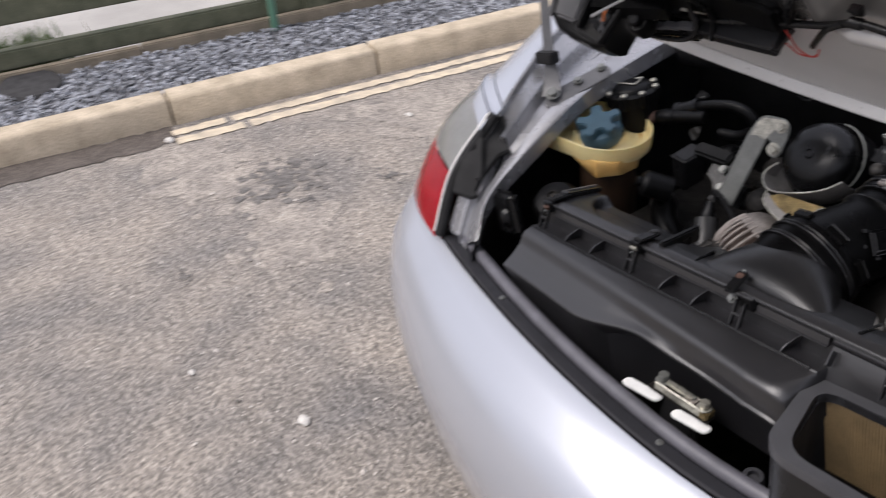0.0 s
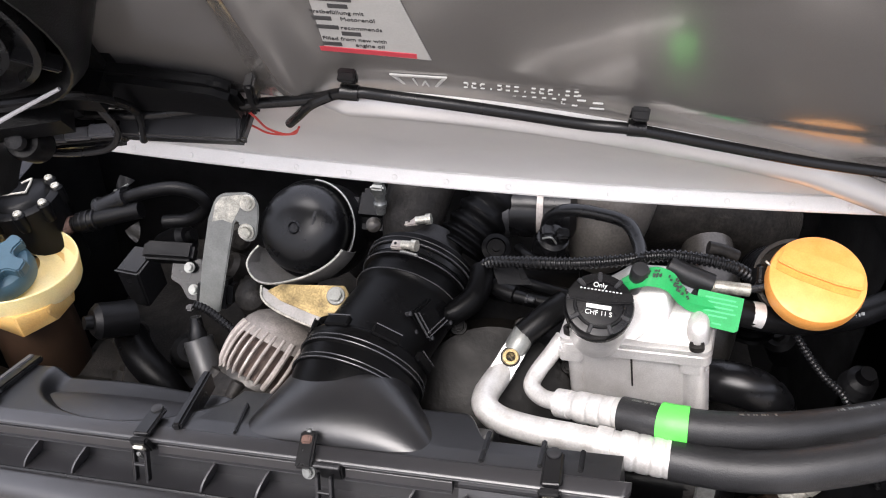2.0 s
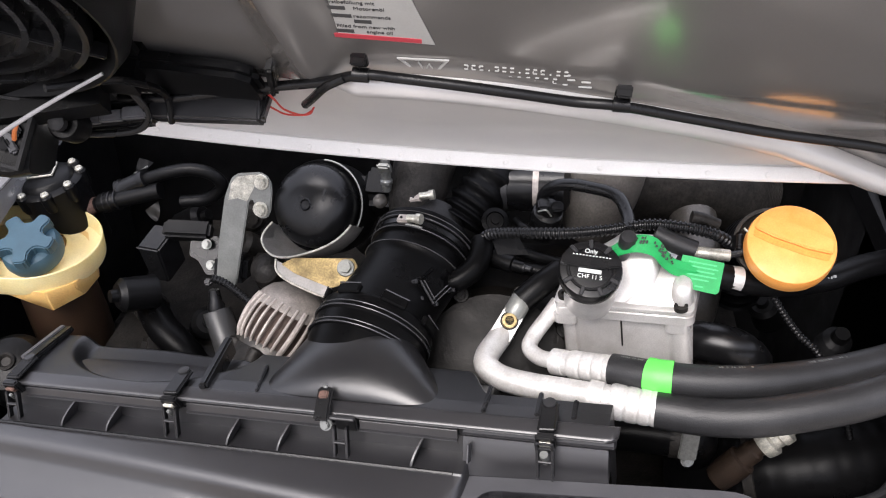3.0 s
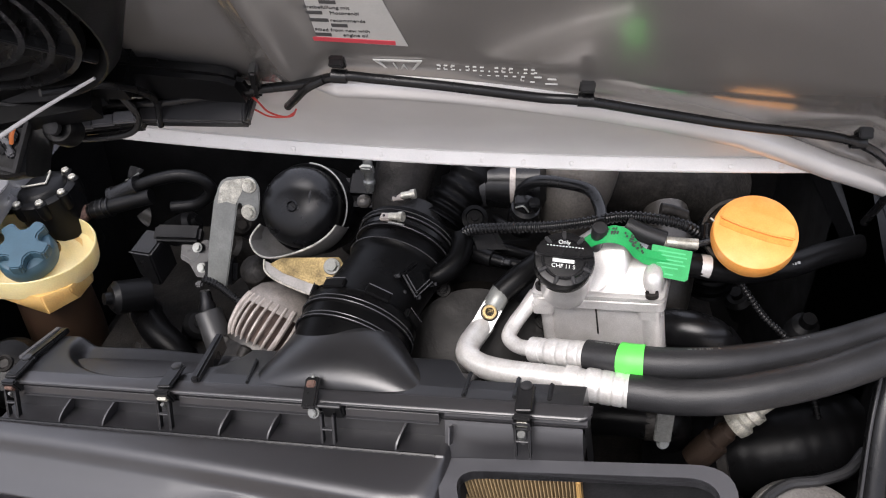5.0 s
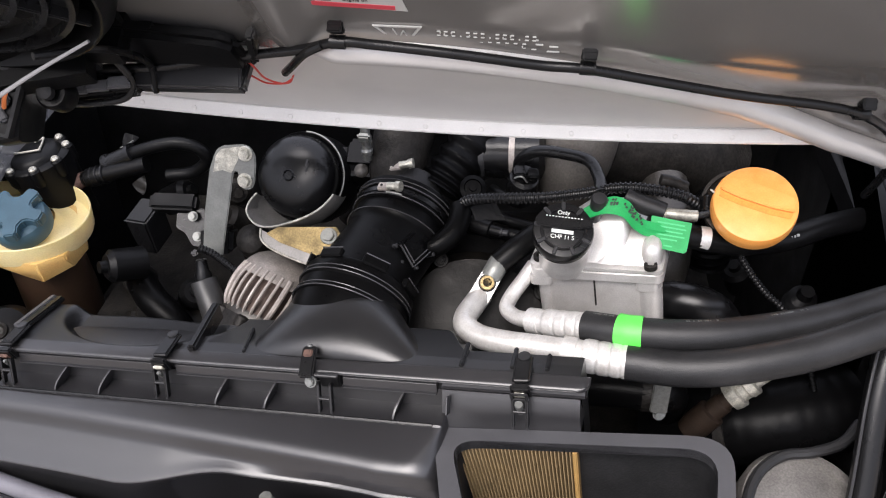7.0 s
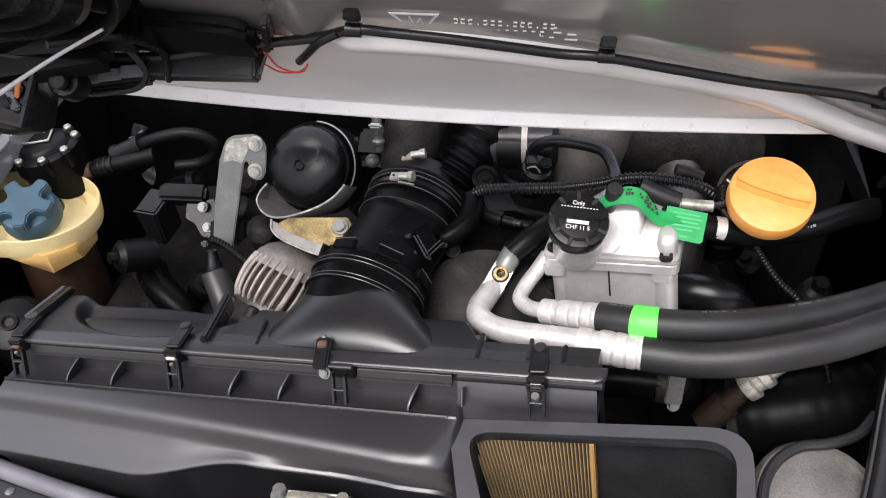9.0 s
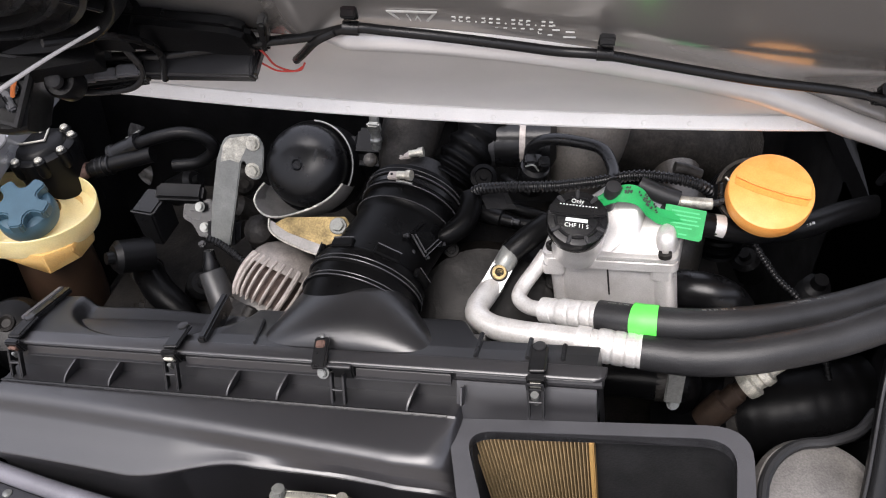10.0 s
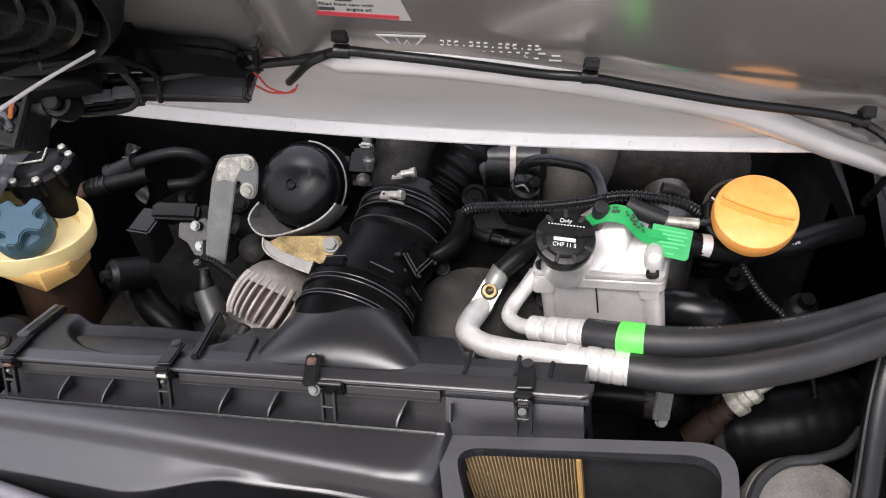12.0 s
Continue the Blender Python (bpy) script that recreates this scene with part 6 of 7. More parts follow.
def worm_clamp(owner, place, along, out, size=1.0):
    """The screw housing of a hose clamp: a flat saddle, a barrel, a slotted head."""
    m = axis(place, out, along)
    house = part("clamp_saddle", box((0.014 * size, 0.0095 * size, 0.006 * size), m, 0.0012), OXIDE, owner, "pale worn clamp housing")
    part("clamp_barrel", lathe([(0.0042 * size, 0.0), (0.0042 * size, 0.010 * size), (0.0056 * size, 0.0105 * size), (0.0056 * size, 0.016 * size), (0.002, 0.0165 * size)], m @ Matrix.Translation((0.005 * size, 0, 0.002)) @ pose(0, 0, 0, 0, 90, 0), 14), ZINC_WORN, house)
    part("clamp_screw", lathe([(0.0014, -0.001), (0.0014, 0.001), (0.0006, 0.001)], m @ Matrix.Translation((-0.002 * size, 0, 0.003 * size)), 8), DARK, house)


up = on_hose(252, hl - 0.0080, 0.0555)
worm_clamp(hose, up.translation, up.col[0].xyz, up.col[2].xyz)
part("clamp_thread", corrugated([on_hose(a, hl - 0.0145, 0.0560).translation for a in (257, 263, 269, 275)], 0.0016, 0.0022), STEEL, hose)
part("clamp_band", hose_rings([(0.0535, hl - 0.0105), (0.0543, hl - 0.0105), (0.0543, hl - 0.0045), (0.0535, hl - 0.0045), (0.0535, hl - 0.0105)]), GLOSS, hose)
part("meter_plug", tube([(0.121, 0.288, 0.900), (0.123, 0.276, 0.896), (0.118, 0.258, 0.887), (0.104, 0.246, 0.879), (0.092, 0.243, 0.874)], lambda u: 0.0125 - 0.003 * abs(u - 0.5), 16), MATT_RUBBER, hose, "black breather elbow")
throttle = thing("throttle_body", (0.06, 0.40, 0.86), "dull oily cast throttle body and black intake pipes", "throttle body")
part("neck", lathe([(0.046, 0.0), (0.044, 0.006), (0.034, 0.010), (0.030, 0.03)], axis(HB + hd * 0.012, hd), 40), DARK, throttle)
part("elbow", tube([(0.045, 0.338, 0.888), (0.045, 0.350, 0.912), (0.050, 0.372, 0.940), (0.062, 0.405, 0.968), (0.09, 0.44, 0.99)], lambda u: 0.030 + 0.008 * u, 28), CAST_DARK, throttle, "oily cast elbow")
bell = [(0.096, 0.330, 0.893), (0.106, 0.342, 0.906), (0.122, 0.360, 0.926), (0.140, 0.385, 0.950)]
part("bellows", tube(bell, lambda u: 0.0265 + 0.0022 * math.cos(u * 34), 28, 22), MATT_RUBBER, throttle, "black rubber bellows")
pipe = axis((0.126, 0.368, 0.920), (0.98, -0.06, 0.10))
part("cross_pipe", lathe([(0.027, 0.0), (0.0285, 0.004), (0.0275, 0.012), (0.0275, 0.030), (0.0285, 0.034), (0.0275, 0.044), (0.0275, 0.080), (0.02, 0.086)], pipe, 36), GLOSS, throttle, "black cross pipe")
for h, mt in ((0.016, PLASTIC_GREY), (0.050, OXIDE)):
    part("band", lathe([(0.0277, h - 0.0032), (0.0287, h - 0.0032), (0.0287, h + 0.0032), (0.0277, h + 0.0032), (0.0277, h - 0.0032)], pipe, 40), mt, throttle, "metal pipe band")
worm_clamp(throttle, (0.047, 0.323, 0.924), (0.94, 0.05, 0.16), (-0.2, -0.6, 0.8))
worm_clamp(throttle, (0.097, 0.330, 0.903), (0.6, 0.5, 0.5), (0.3, -0.4, 0.8), 0.95)
part("vacuum_pipe", tube([(0.013, 0.338, 0.922), (0.012, 0.338, 0.940), (0.010, 0.342, 0.965), (0.006, 0.35, 0.985)], lambda u: 0.0055 if (u * 4) % 1 < 0.6 else 0.007, 12), STEEL, throttle, "short bright pipe")
part("pipe_clamp", box((0.014, 0.006, 0.020), axis((0.011, 0.334, 0.950), (0, -0.6, 0.8)), 0.002), ZINC, throttle, "bright pipe clamp")
part("side_boss", lathe([(0.008, 0.0), (0.008, 0.012), (0.005, 0.014)], axis((0.004, 0.345, 0.902), (0.1, -0.8, 0.5)), 14), OILY, throttle)
part("casting", box((0.10, 0.05, 0.05), axis((0.02, 0.39, 0.885), (0, -0.5, 0.85)), 0.012, 3), DEEP_BLACK, throttle)

# ---- power steering reservoir ----
ps = thing("power_steering_reservoir", (0.262, 0.22, 0.80), "cast aluminium power steering reservoir with black cap", "reservoir")
RS = axis((0.2004, 0.208, 0.892), (-0.1766, 0.0348, 0.9837), (0.965, -0.215, 0.180))      # along, forward and up from its flange's corner


def block(u0, u1, v0, v1, r, w):
    """A rounded outline on the reservoir, at height w."""
    return [RS @ Vector(((u0 + u1) / 2 + x, (v0 + v1) / 2 + y, w)) for x, y in round_rect(u1 - u0, v1 - v0, r, 6)]


part("lower_body", skin([block(0.013, 0.119, 0.006, 0.072, 0.008, w) for w in (-0.012, -0.100)]), CAST, ps, "pale cast lower body")
part("lower_flange", skin([block(-0.002 + e, 0.129 - e, -0.001 + e, 0.080 - e, 0.008, w) for e, w in ((0.002, -0.0175), (0.0, -0.0160), (0.0, -0.0070), (0.001, -0.0062))]), CAST, ps, "cast joint flange")
part("joint_line", skin([block(0.0, 0.127, 0.001, 0.078, 0.008, w) for w in (-0.0064, -0.0050)]), CAST_DARK, ps, "dark joint line")
part("upper_flange", skin([block(-0.002 + e, 0.129 - e, -0.001 + e, 0.080 - e, 0.008, w) for e, w in ((0.001, -0.0052), (0.0, -0.0046), (0.0, -0.0010), (0.0015, 0.0), (0.006, 0.0008))]), CAST, ps, "cast lid flange")
part("upper_body", skin([block(*b) for b in ((0.004, 0.118, 0.005, 0.076, 0.012, 0.0), (0.014, 0.0960, 0.010, 0.075, 0.010, 0.007), (0.030, 0.0950, 0.018, 0.073, 0.010, 0.021), (0.046, 0.0945, 0.0255, 0.071, 0.008, 0.0330), (0.051, 0.0935, 0.0290, 0.069, 0.006, 0.0375), (0.055, 0.0910, 0.0320, 0.066, 0.005, 0.0390))]), CAST, ps, "cast upper body")
part("lower_step", skin([block(*b) for b in ((0.058, 0.1268, 0.004, 0.076, 0.010, 0.0), (0.066, 0.1268, 0.010, 0.075, 0.010, 0.0075), (0.072, 0.1262, 0.0175, 0.074, 0.009, 0.0155), (0.076, 0.1250, 0.0235, 0.073, 0.008, 0.0205), (0.080, 0.1225, 0.0280, 0.070, 0.006, 0.0225))]), CAST, ps, "lower cast step")
part("side_post", skin([[RS @ Vector((0.1170 + r * math.cos(a), 0.0140 + dy + r * math.sin(a), w)) for a in (2 * math.pi * k / 24 for k in range(24))] for r, dy, w in ((0.0096, 0.0, 0.0), (0.0094, 0.0, 0.012), (0.0088, 0.002, 0.0180), (0.0070, 0.005, 0.0215), (0.0030, 0.008, 0.0232))]), CAST, ps, "rounded cast post")
part("post_bolt", lathe([(0.0064, 0.0), (0.0064, 0.0045), (0.0042, 0.0045), (0.0036, 0.002)], RS @ Matrix.Translation((0.1175, 0.0025, 0.0005)), 16), CAST_DARK, ps, "dark socket bolt")
part("post_bolt", lathe([(0.0072, 0.0), (0.0072, 0.0045), (0.0042, 0.0045), (0.0036, 0.002)], RS @ Matrix.Translation((0.0085, 0.0085, 0.0005)), 16), CAST_DARK, ps, "dark socket bolt")
part("top_tab", box((0.014, 0.010, 0.006), RS @ pose(0.0835, 0.040, 0.040), 0.0012), CAST, ps)
part("filler_neck", lathe([(0.024, -0.03), (0.024, 0.018), (0.022, 0.02)], axis((0.232, 0.196, 0.925), (0, -0.50, 0.86)), 32), CAST, ps)
for u, r in ((0.0075, 0.0070), (0.1135, 0.0115)):
    part("corner_lug", skin([block(u - 0.011, u + 0.011, 0.000, 0.022, 0.005, w) for w in (-0.0165, -0.0270)]), CAST, ps)
    part("corner_post", lathe([(r, -0.09), (r, -0.026)], RS @ Matrix.Translation((u + 0.002, 0.012, 0.0)), 20), CAST, ps, "round cast post")
part("cast_rib", box((0.0014, 0.003, 0.036), RS @ pose(0.0615, 0.0055, -0.034), 0.0005), CAST_DARK, ps)
pc = axis((0.2265, 0.1795, 0.9495), (0.0, -0.50, 0.865), (1, -0.05, 0.10))
cap = part("cap", lathe([(0.0225, -0.008), (0.0272, -0.006), (0.0283, 0.000), (0.0283, 0.009), (0.0272, 0.0112), (0.0235, 0.0122), (0.003, 0.0126)], pc, 48), PLASTIC, ps, "round black screw cap")
part("cap_ring", lathe([(0.0185, 0.0122), (0.0195, 0.0136), (0.0210, 0.0136), (0.0218, 0.0122)], pc, 48), PLASTIC, cap, "raised ring")
part("grip_bar", prism([(-0.0255, -0.0050), (-0.0262, 0.0040), (0.0262, 0.0030), (0.0255, -0.0055), (0.010, -0.0075), (-0.010, -0.0072)], 0.0042, pc @ Matrix.Translation((0, 0.0070, 0.0120)), 0.0012), PLASTIC, cap, "raised grip bar")
for k in range(9):
    a = 40 * k + 12
    part("cap_notch", box((0.0085, 0.0036, 0.0030), pc @ pose(0, 0, 0.0125, 0, 0, a) @ Matrix.Translation((0.0232, 0, 0)), 0.0007, 1), PLASTIC_GREY, cap)
writing("Only", 0.0058, pc @ Matrix.Translation((-0.0005, 0.0160, 0.0130)) @ pose(0, 0, 0, 0, 0, -3), PALE_PRINT, cap)
for k in range(12):
    bar((0.0015, 0.0009), pc @ Matrix.Translation((-0.016 + 0.0029 * k, 0.0112 - 0.0002 * k, 0.0163)), PALE_PRINT, cap)
bar((0.0200, 0.0034), pc @ Matrix.Translation((-0.001, -0.0030, 0.0130)) @ pose(0, 0, 0, 0, 0, -4), PALE_PRINT, cap)
writing("CHF 11 S", 0.0056, pc @ Matrix.Translation((-0.001, -0.0085, 0.0129)) @ pose(0, 0, 0, 0, 0, -4), PALE_PRINT, cap)
part("vent_knob", lathe([(0.0058, -0.034), (0.0058, -0.012), (0.0070, -0.010), (0.0078, 0.000), (0.0078, 0.010), (0.0066, 0.0125), (0.003, 0.013)], axis((0.2595, 0.2160, 0.9610), (0, -0.42, 0.90)), 20), PLASTIC_GREY, ps, "small black rubber knob")

# green tag: a collar over the vent, then a flat label along the return hose
tag = thing("green_tag", (0.30, 0.215, 0.95), "bright green printed tag wrapped round a hose", "tag")
way = spline([(0.2455, 0.218, 0.950), (0.2560, 0.215, 0.957), (0.2700, 0.210, 0.966), (0.2840, 0.208, 0.964), (0.2940, 0.208, 0.953), (0.3030, 0.210, 0.944), (0.3120, 0.212, 0.940), (0.3280, 0.214, 0.9365), (0.3490, 0.216, 0.9320)], 6)
loops = []
for k, q in enumerate(way):
    f = k / (len(way) - 1)
    w = 0.0045 + 0.0045 * ease(f, 0.0, 0.12) - 0.0015 * ease(f, 0.25, 0.50)
    up = Vector((0.10, 0.45, 0.86)) if f > 0.55 else Vector((0.30, 0.55, 0.75))
    n = Vector((0.0, -0.86, 0.50)) * 0.0010
    bow = Vector((0.0, -0.0025, 0.0015))
    loops.append([q - up * w - n, q + bow - n, q + up * w - n, q + up * w + n, q + bow + n, q - up * w + n])
part("film", skin(loops), GREEN, tag, "bright green film")
tgm = axis((0.3300, 0.2110, 0.9365), (0.05, -0.80, 0.60), (1, 0.02, -0.14))
part("label", prism([(-0.0195, 0.0150), (0.0195, 0.0140), (0.0190, -0.0135), (0.0165, -0.0160), (-0.0120, -0.0150), (-0.0205, -0.0040)], 0.0010, tgm, 0.0003), GREEN, tag, "flat printed green label")
FAINT = surface("faint_green_print", (0.06, 0.46, 0.17), 0.5, 0, 0.1, 60, 900, 0)
for dy, w in ((0.0100, 0.026), (0.0062, 0.030), (0.0024, 0.024), (-0.0014, 0.029), (-0.0052, 0.016), (-0.0115, 0.008)):
    bar((w, 0.0014), tgm @ Matrix.Translation((0.0, dy, 0.0012)), FAINT, tag)
SMUDGE = surface("black_grime", (0.010, 0.012, 0.010), 0.6, 0, 0.4, 60, 500, 0.2)
rnd = random.Random(77)
for k in range(34):
    q = way[rnd.randrange(10, 30)] + Vector((0.30, 0.55, 0.75)) * rnd.uniform(0.000, 0.0065) + Vector((0, -0.0040, 0.0024))
    part("grime_spot", prism([(rnd.uniform(0.5, 1.2) * 0.0016 * math.cos(a), rnd.uniform(0.5, 1.2) * 0.0010 * math.sin(a)) for a in (k2 * 0.785 for k2 in range(8))], 0.0003, axis(q, (0, -0.86, 0.5)) @ pose(0, 0, 0, 0, 0, rnd.uniform(0, 90)), 0), SMUDGE, tag)
tagh = thing("return_hose", (0.37, 0.225, 0.92), "black rubber hose with a crimped metal ferrule", "hose")
part("ferrule", tube([(0.344, 0.222, 0.929), (0.370, 0.224, 0.925)], lambda u: 0.0120 if u < 0.3 or u > 0.62 else 0.0105, 20, 16), ALU, tagh, "crimped metal ferrule")
part("rubber", tube([(0.31, 0.222, 0.934), (0.355, 0.223, 0.927), (0.399, 0.233, 0.916), (0.453, 0.252, 0.912), (0.50, 0.285, 0.908), (0.545, 0.31, 0.905)], 0.0125, 16), DEEP_BLACK, tagh, "black rubber hose")
rnd = random.Random(43)
for i in range(30):
    f = i / 29
    q = Vector((0.374, 0.2185, 0.930)).lerp(Vector((0.462, 0.246, 0.922)), f) + Vector((0, 0.006 * f * (f - 1), -0.010 * math.sin(math.pi * f)))
    part("print_bar", box((rnd.uniform(0.0014, 0.0030), 0.0026, 0.0005), axis(q, (0, -0.80, 0.60), (0.088, 0.024, -0.006)), 0), STEEL, tagh)
sleeve = thing("metal_sleeve", (0.34, 0.235, 0.945), "small bright metal sleeve on a thin line", "fitting")
part("sleeve", tube([(0.324, 0.235, 0.9445), (0.338, 0.235, 0.944), (0.358, 0.235, 0.9435)], lambda u: 0.0068 if u < 0.12 else 0.0058, 14, 12), ZINC_WORN, sleeve, "bright crimped sleeve")
part("line", tube([(0.357, 0.235, 0.9435), (0.372, 0.238, 0.948), (0.384, 0.25, 0.962)], 0.0034, 10), PLASTIC, sleeve, "thin black line")
part("feed_hose", tube([(0.288, 0.245, 0.955), (0.305, 0.240, 0.950), (0.326, 0.236, 0.945)], 0.0095, 14), HOSE_GREY, sleeve, "short grey rubber hose")
part("end_plug", box((0.020, 0.022, 0.026), axis((0.3705, 0.253, 0.944), (0.3, -0.6, 0.7), (1, 0.2, -0.3)), 0.004, 3), PLASTIC, sleeve, "black plug")
part("wire_end", tube([(0.366, 0.240, 0.972), (0.378, 0.236, 0.964)], 0.0011, 6, 2), ZINC_WORN, sleeve, "bright wire end")
part("tape_wrap", tube([(0.322, 0.262, 0.966), (0.334, 0.262, 0.964), (0.348, 0.262, 0.959)], 0.0060, 12), CAST_DARK, sleeve, "dull wrapped line")

# ---- hoses and pipes ahead of the air box ----
def line_thing(name, label, bits, place):
    t = thing(name, place, label, "hose")
    for nm, pts, r, mt, lb in bits:
        part(nm, tube(pts, r, 24, 60 if callable(r) else 10), mt, t, lb)
    return t


def crimp(r, pits):
    """The radius along a crimped sleeve: a collar, a neck, then rings of pits."""
    def at(u):
        if u < 0.17:
            return r * 0.93
        if u < 0.25:
            return r * 0.86
        return r * (1.0 - 0.055 * (0.5 + 0.5 * math.cos((u - 0.25) / 0.75 * 2 * math.pi * pits)) ** 6)
    return at


big = line_thing("large_hose", "bent aluminium pipe crimped to a thick black hose", [
    ("pipe", [(0.153, 0.208, 0.846), (0.146, 0.190, 0.846), (0.140, 0.170, 0.848), (0.141, 0.154, 0.849), (0.155, 0.140, 0.850), (0.182, 0.126, 0.857), (0.213, 0.115, 0.865), (0.240, 0.105, 0.872)], 0.0118, ALU, "bare aluminium pipe"),
    ("crimp_sleeve", [(0.234, 0.107, 0.870), (0.269, 0.098, 0.8735), (0.2955, 0.092, 0.877)], crimp(0.0158, 4), ALU, "crimped sleeve"),
    ("rubber", [(0.290, 0.093, 0.876), (0.331, 0.085, 0.881), (0.368, 0.081, 0.890), (0.405, 0.085, 0.898), (0.448, 0.095, 0.906), (0.499, 0.115, 0.915), (0.56, 0.145, 0.92)], 0.0162, HOSE_GREY, "thick black rubber hose")], (0.25, 0.10, 0.87))
small = line_thing("small_hose", "thin aluminium pipe crimped to a black hose with green tape", [
    ("pipe", [(0.205, 0.228, 0.875), (0.195, 0.215, 0.864), (0.184, 0.200, 0.854), (0.180, 0.185, 0.850), (0.190, 0.170, 0.852), (0.207, 0.158, 0.860)], 0.0078, ALU, "thin aluminium pipe"),
    ("crimp_sleeve", [(0.2035, 0.160, 0.858), (0.234, 0.143, 0.871), (0.2590, 0.130, 0.882)], crimp(0.0135, 4), ALU, "crimped sleeve"),
    ("rubber", [(0.254, 0.132, 0.880), (0.291, 0.116, 0.891), (0.332, 0.112, 0.895), (0.381, 0.116, 0.899), (0.434, 0.131, 0.900), (0.479, 0.151, 0.899), (0.527, 0.176, 0.899), (0.575, 0.20, 0.90)], 0.0152, HOSE_GREY, "black rubber hose"),
    ("tape_band", [(0.2830, 0.1195, 0.8890), (0.2915, 0.1160, 0.8910), (0.3035, 0.1135, 0.8930)], 0.0165, GREEN_TAPE, "bright green tape")], (0.25, 0.13, 0.88))
rnd = random.Random(41)
hose_line = spline([(0.254, 0.132, 0.880), (0.291, 0.116, 0.891), (0.332, 0.112, 0.895), (0.381, 0.116, 0.899), (0.434, 0.131, 0.900), (0.479, 0.151, 0.899)], 24)
for i in list(range(4, 16)) + list(range(52, 66)) + list(range(86, 104)):
    if rnd.random() < 0.25:
        continue
    d = (hose_line[i + 1] - hose_line[i]).normalized()
    part("print_bar", box((rnd.uniform(0.0008, 0.0018), rnd.uniform(0.0016, 0.0028), 0.0004), axis(hose_line[i] + Vector((0, 0.0035, 0.0149)), (0, 0.22, 0.97), d), 0), STEEL, small)
fit_ = thing("pipe_flange", (0.157, 0.21, 0.855), "bare aluminium pipe flange with socket screw", "fitting")
m = axis((0.1545, 0.2085, 0.852), (0.05, -0.72, 0.69), (0.42, 0.62, 0.62))
part("plate", prism(round_rect(0.046, 0.0215, 0.0105), 0.008, m, 0.0015, 3), ALU, fit_, "oval aluminium plate")
part("screw_well", lathe([(0.0092, 0.0075), (0.0092, 0.0090), (0.0084, 0.0090)], m @ Matrix.Translation((0.0075, 0.0, 0.0)), 24), CAST_DARK, fit_)
part("socket_screw", lathe([(0.0078, 0.0), (0.0078, 0.006), (0.0070, 0.0085), (0.0045, 0.0085), (0.0042, 0.003), (0.001, 0.003)], m @ Matrix.Translation((0.0075, 0.0, 0.006)), 24), GOLD, fit_, "yellowed socket screw")
part("end_stub", tube([m @ Vector((0.014, 0, 0.002)), m @ Vector((0.024, 0, 0.003)), m @ Vector((0.036, 0, 0.0))], 0.0112, 18), ZINC, fit_, "dull aluminium stub")
part("stub", tube([(0.168, 0.228, 0.872), (0.185, 0.240, 0.884), (0.205, 0.258, 0.892)], 0.0125, 18), DEEP_BLACK, fit_, "black rubber hose stub")

# ---- oil filler ----
oil = thing("oil_filler", (0.41, 0.25, 0.90), "orange plastic oil filler cap on a ribbed black neck", "oil filler")
om = axis((0.4085, 0.2355, 0.9535), (-0.10, -0.525, 0.84), (1, -0.08, -0.02))
cap = part("cap", lathe([(0.034, -0.006), (0.0385, -0.004), (0.0398, 0.002), (0.0396, 0.013), (0.0385, 0.0172), (0.0345, 0.0190), (0.003, 0.0192)], om, 64), ORANGE, oil, "orange plastic cap")
gm = om @ pose(0, 0, 0, 0, 0, -15)
part("grip", prism([(-0.0350, 0.0005), (-0.0335, 0.0125), (-0.028, 0.0152), (0.0, 0.0170), (0.028, 0.0152), (0.0335, 0.0125), (0.0350, 0.0005), (0.015, -0.0022), (-0.015, -0.0022)], 0.0048, gm @ Matrix.Translation((0, 0.001, 0.0182)), 0.0011, 3), ORANGE, cap, "raised grip bar")
# a darker orange holds the shade on the grip's front face
part("grip_front", prism([(-0.0345, 0.0002), (-0.015, -0.0024), (0.015, -0.0024), (0.0345, 0.0002), (0.0335, -0.0065), (0.015, -0.0088), (-0.015, -0.0088), (-0.0335, -0.0065)], 0.0012, gm @ Matrix.Translation((0, 0.001, 0.0186)), 0.0004), ORANGE_DARK, cap, "front face of the grip, shade in darker orange")
part("neck", corrugated([om @ Vector((-0.004, 0.006, -0.004)), om @ Vector((-0.006, 0.022, -0.05)), (0.415, 0.375, 0.86), (0.42, 0.40, 0.78)], 0.031, 0.012, 0.08, 28), MATT_RUBBER, oil, "ribbed black neck")
part("neck_ring", lathe([(0.034, -0.012), (0.0375, -0.012), (0.0375, -0.006), (0.034, -0.006), (0.034, -0.012)], om @ Matrix.Translation((-0.010, 0.010, -0.002)), 36), OILY, oil)

# corrugated wiring sleeves
cs = thing("wiring_sleeve", (0.2, 0.26, 0.92), "corrugated black wiring sleeve across the engine", "wiring")
part("sleeve", corrugated([(0.120, 0.290, 0.896), (0.128, 0.284, 0.910), (0.142, 0.275, 0.920), (0.172, 0.262, 0.932), (0.206, 0.255, 0.940), (0.245, 0.250, 0.951), (0.282, 0.250, 0.961), (0.315, 0.250, 0.961), (0.344, 0.250, 0.956), (0.364, 0.254, 0.943)], 0.0060, 0.0045, 0.22), PLASTIC, cs, "corrugated sleeve")
part("tube", tube([(0.181, 0.332, 0.922), (0.184, 0.330, 0.941), (0.201, 0.320, 0.956), (0.228, 0.310, 0.961), (0.253, 0.295, 0.963), (0.263, 0.270, 0.958), (0.264, 0.245, 0.955)], 0.0064, 14), PLASTIC, cs, "smooth black tube")
cs2 = thing("wiring_sleeve", (0.43, 0.22, 0.87), "thin corrugated black sleeve below the oil filler", "wiring")
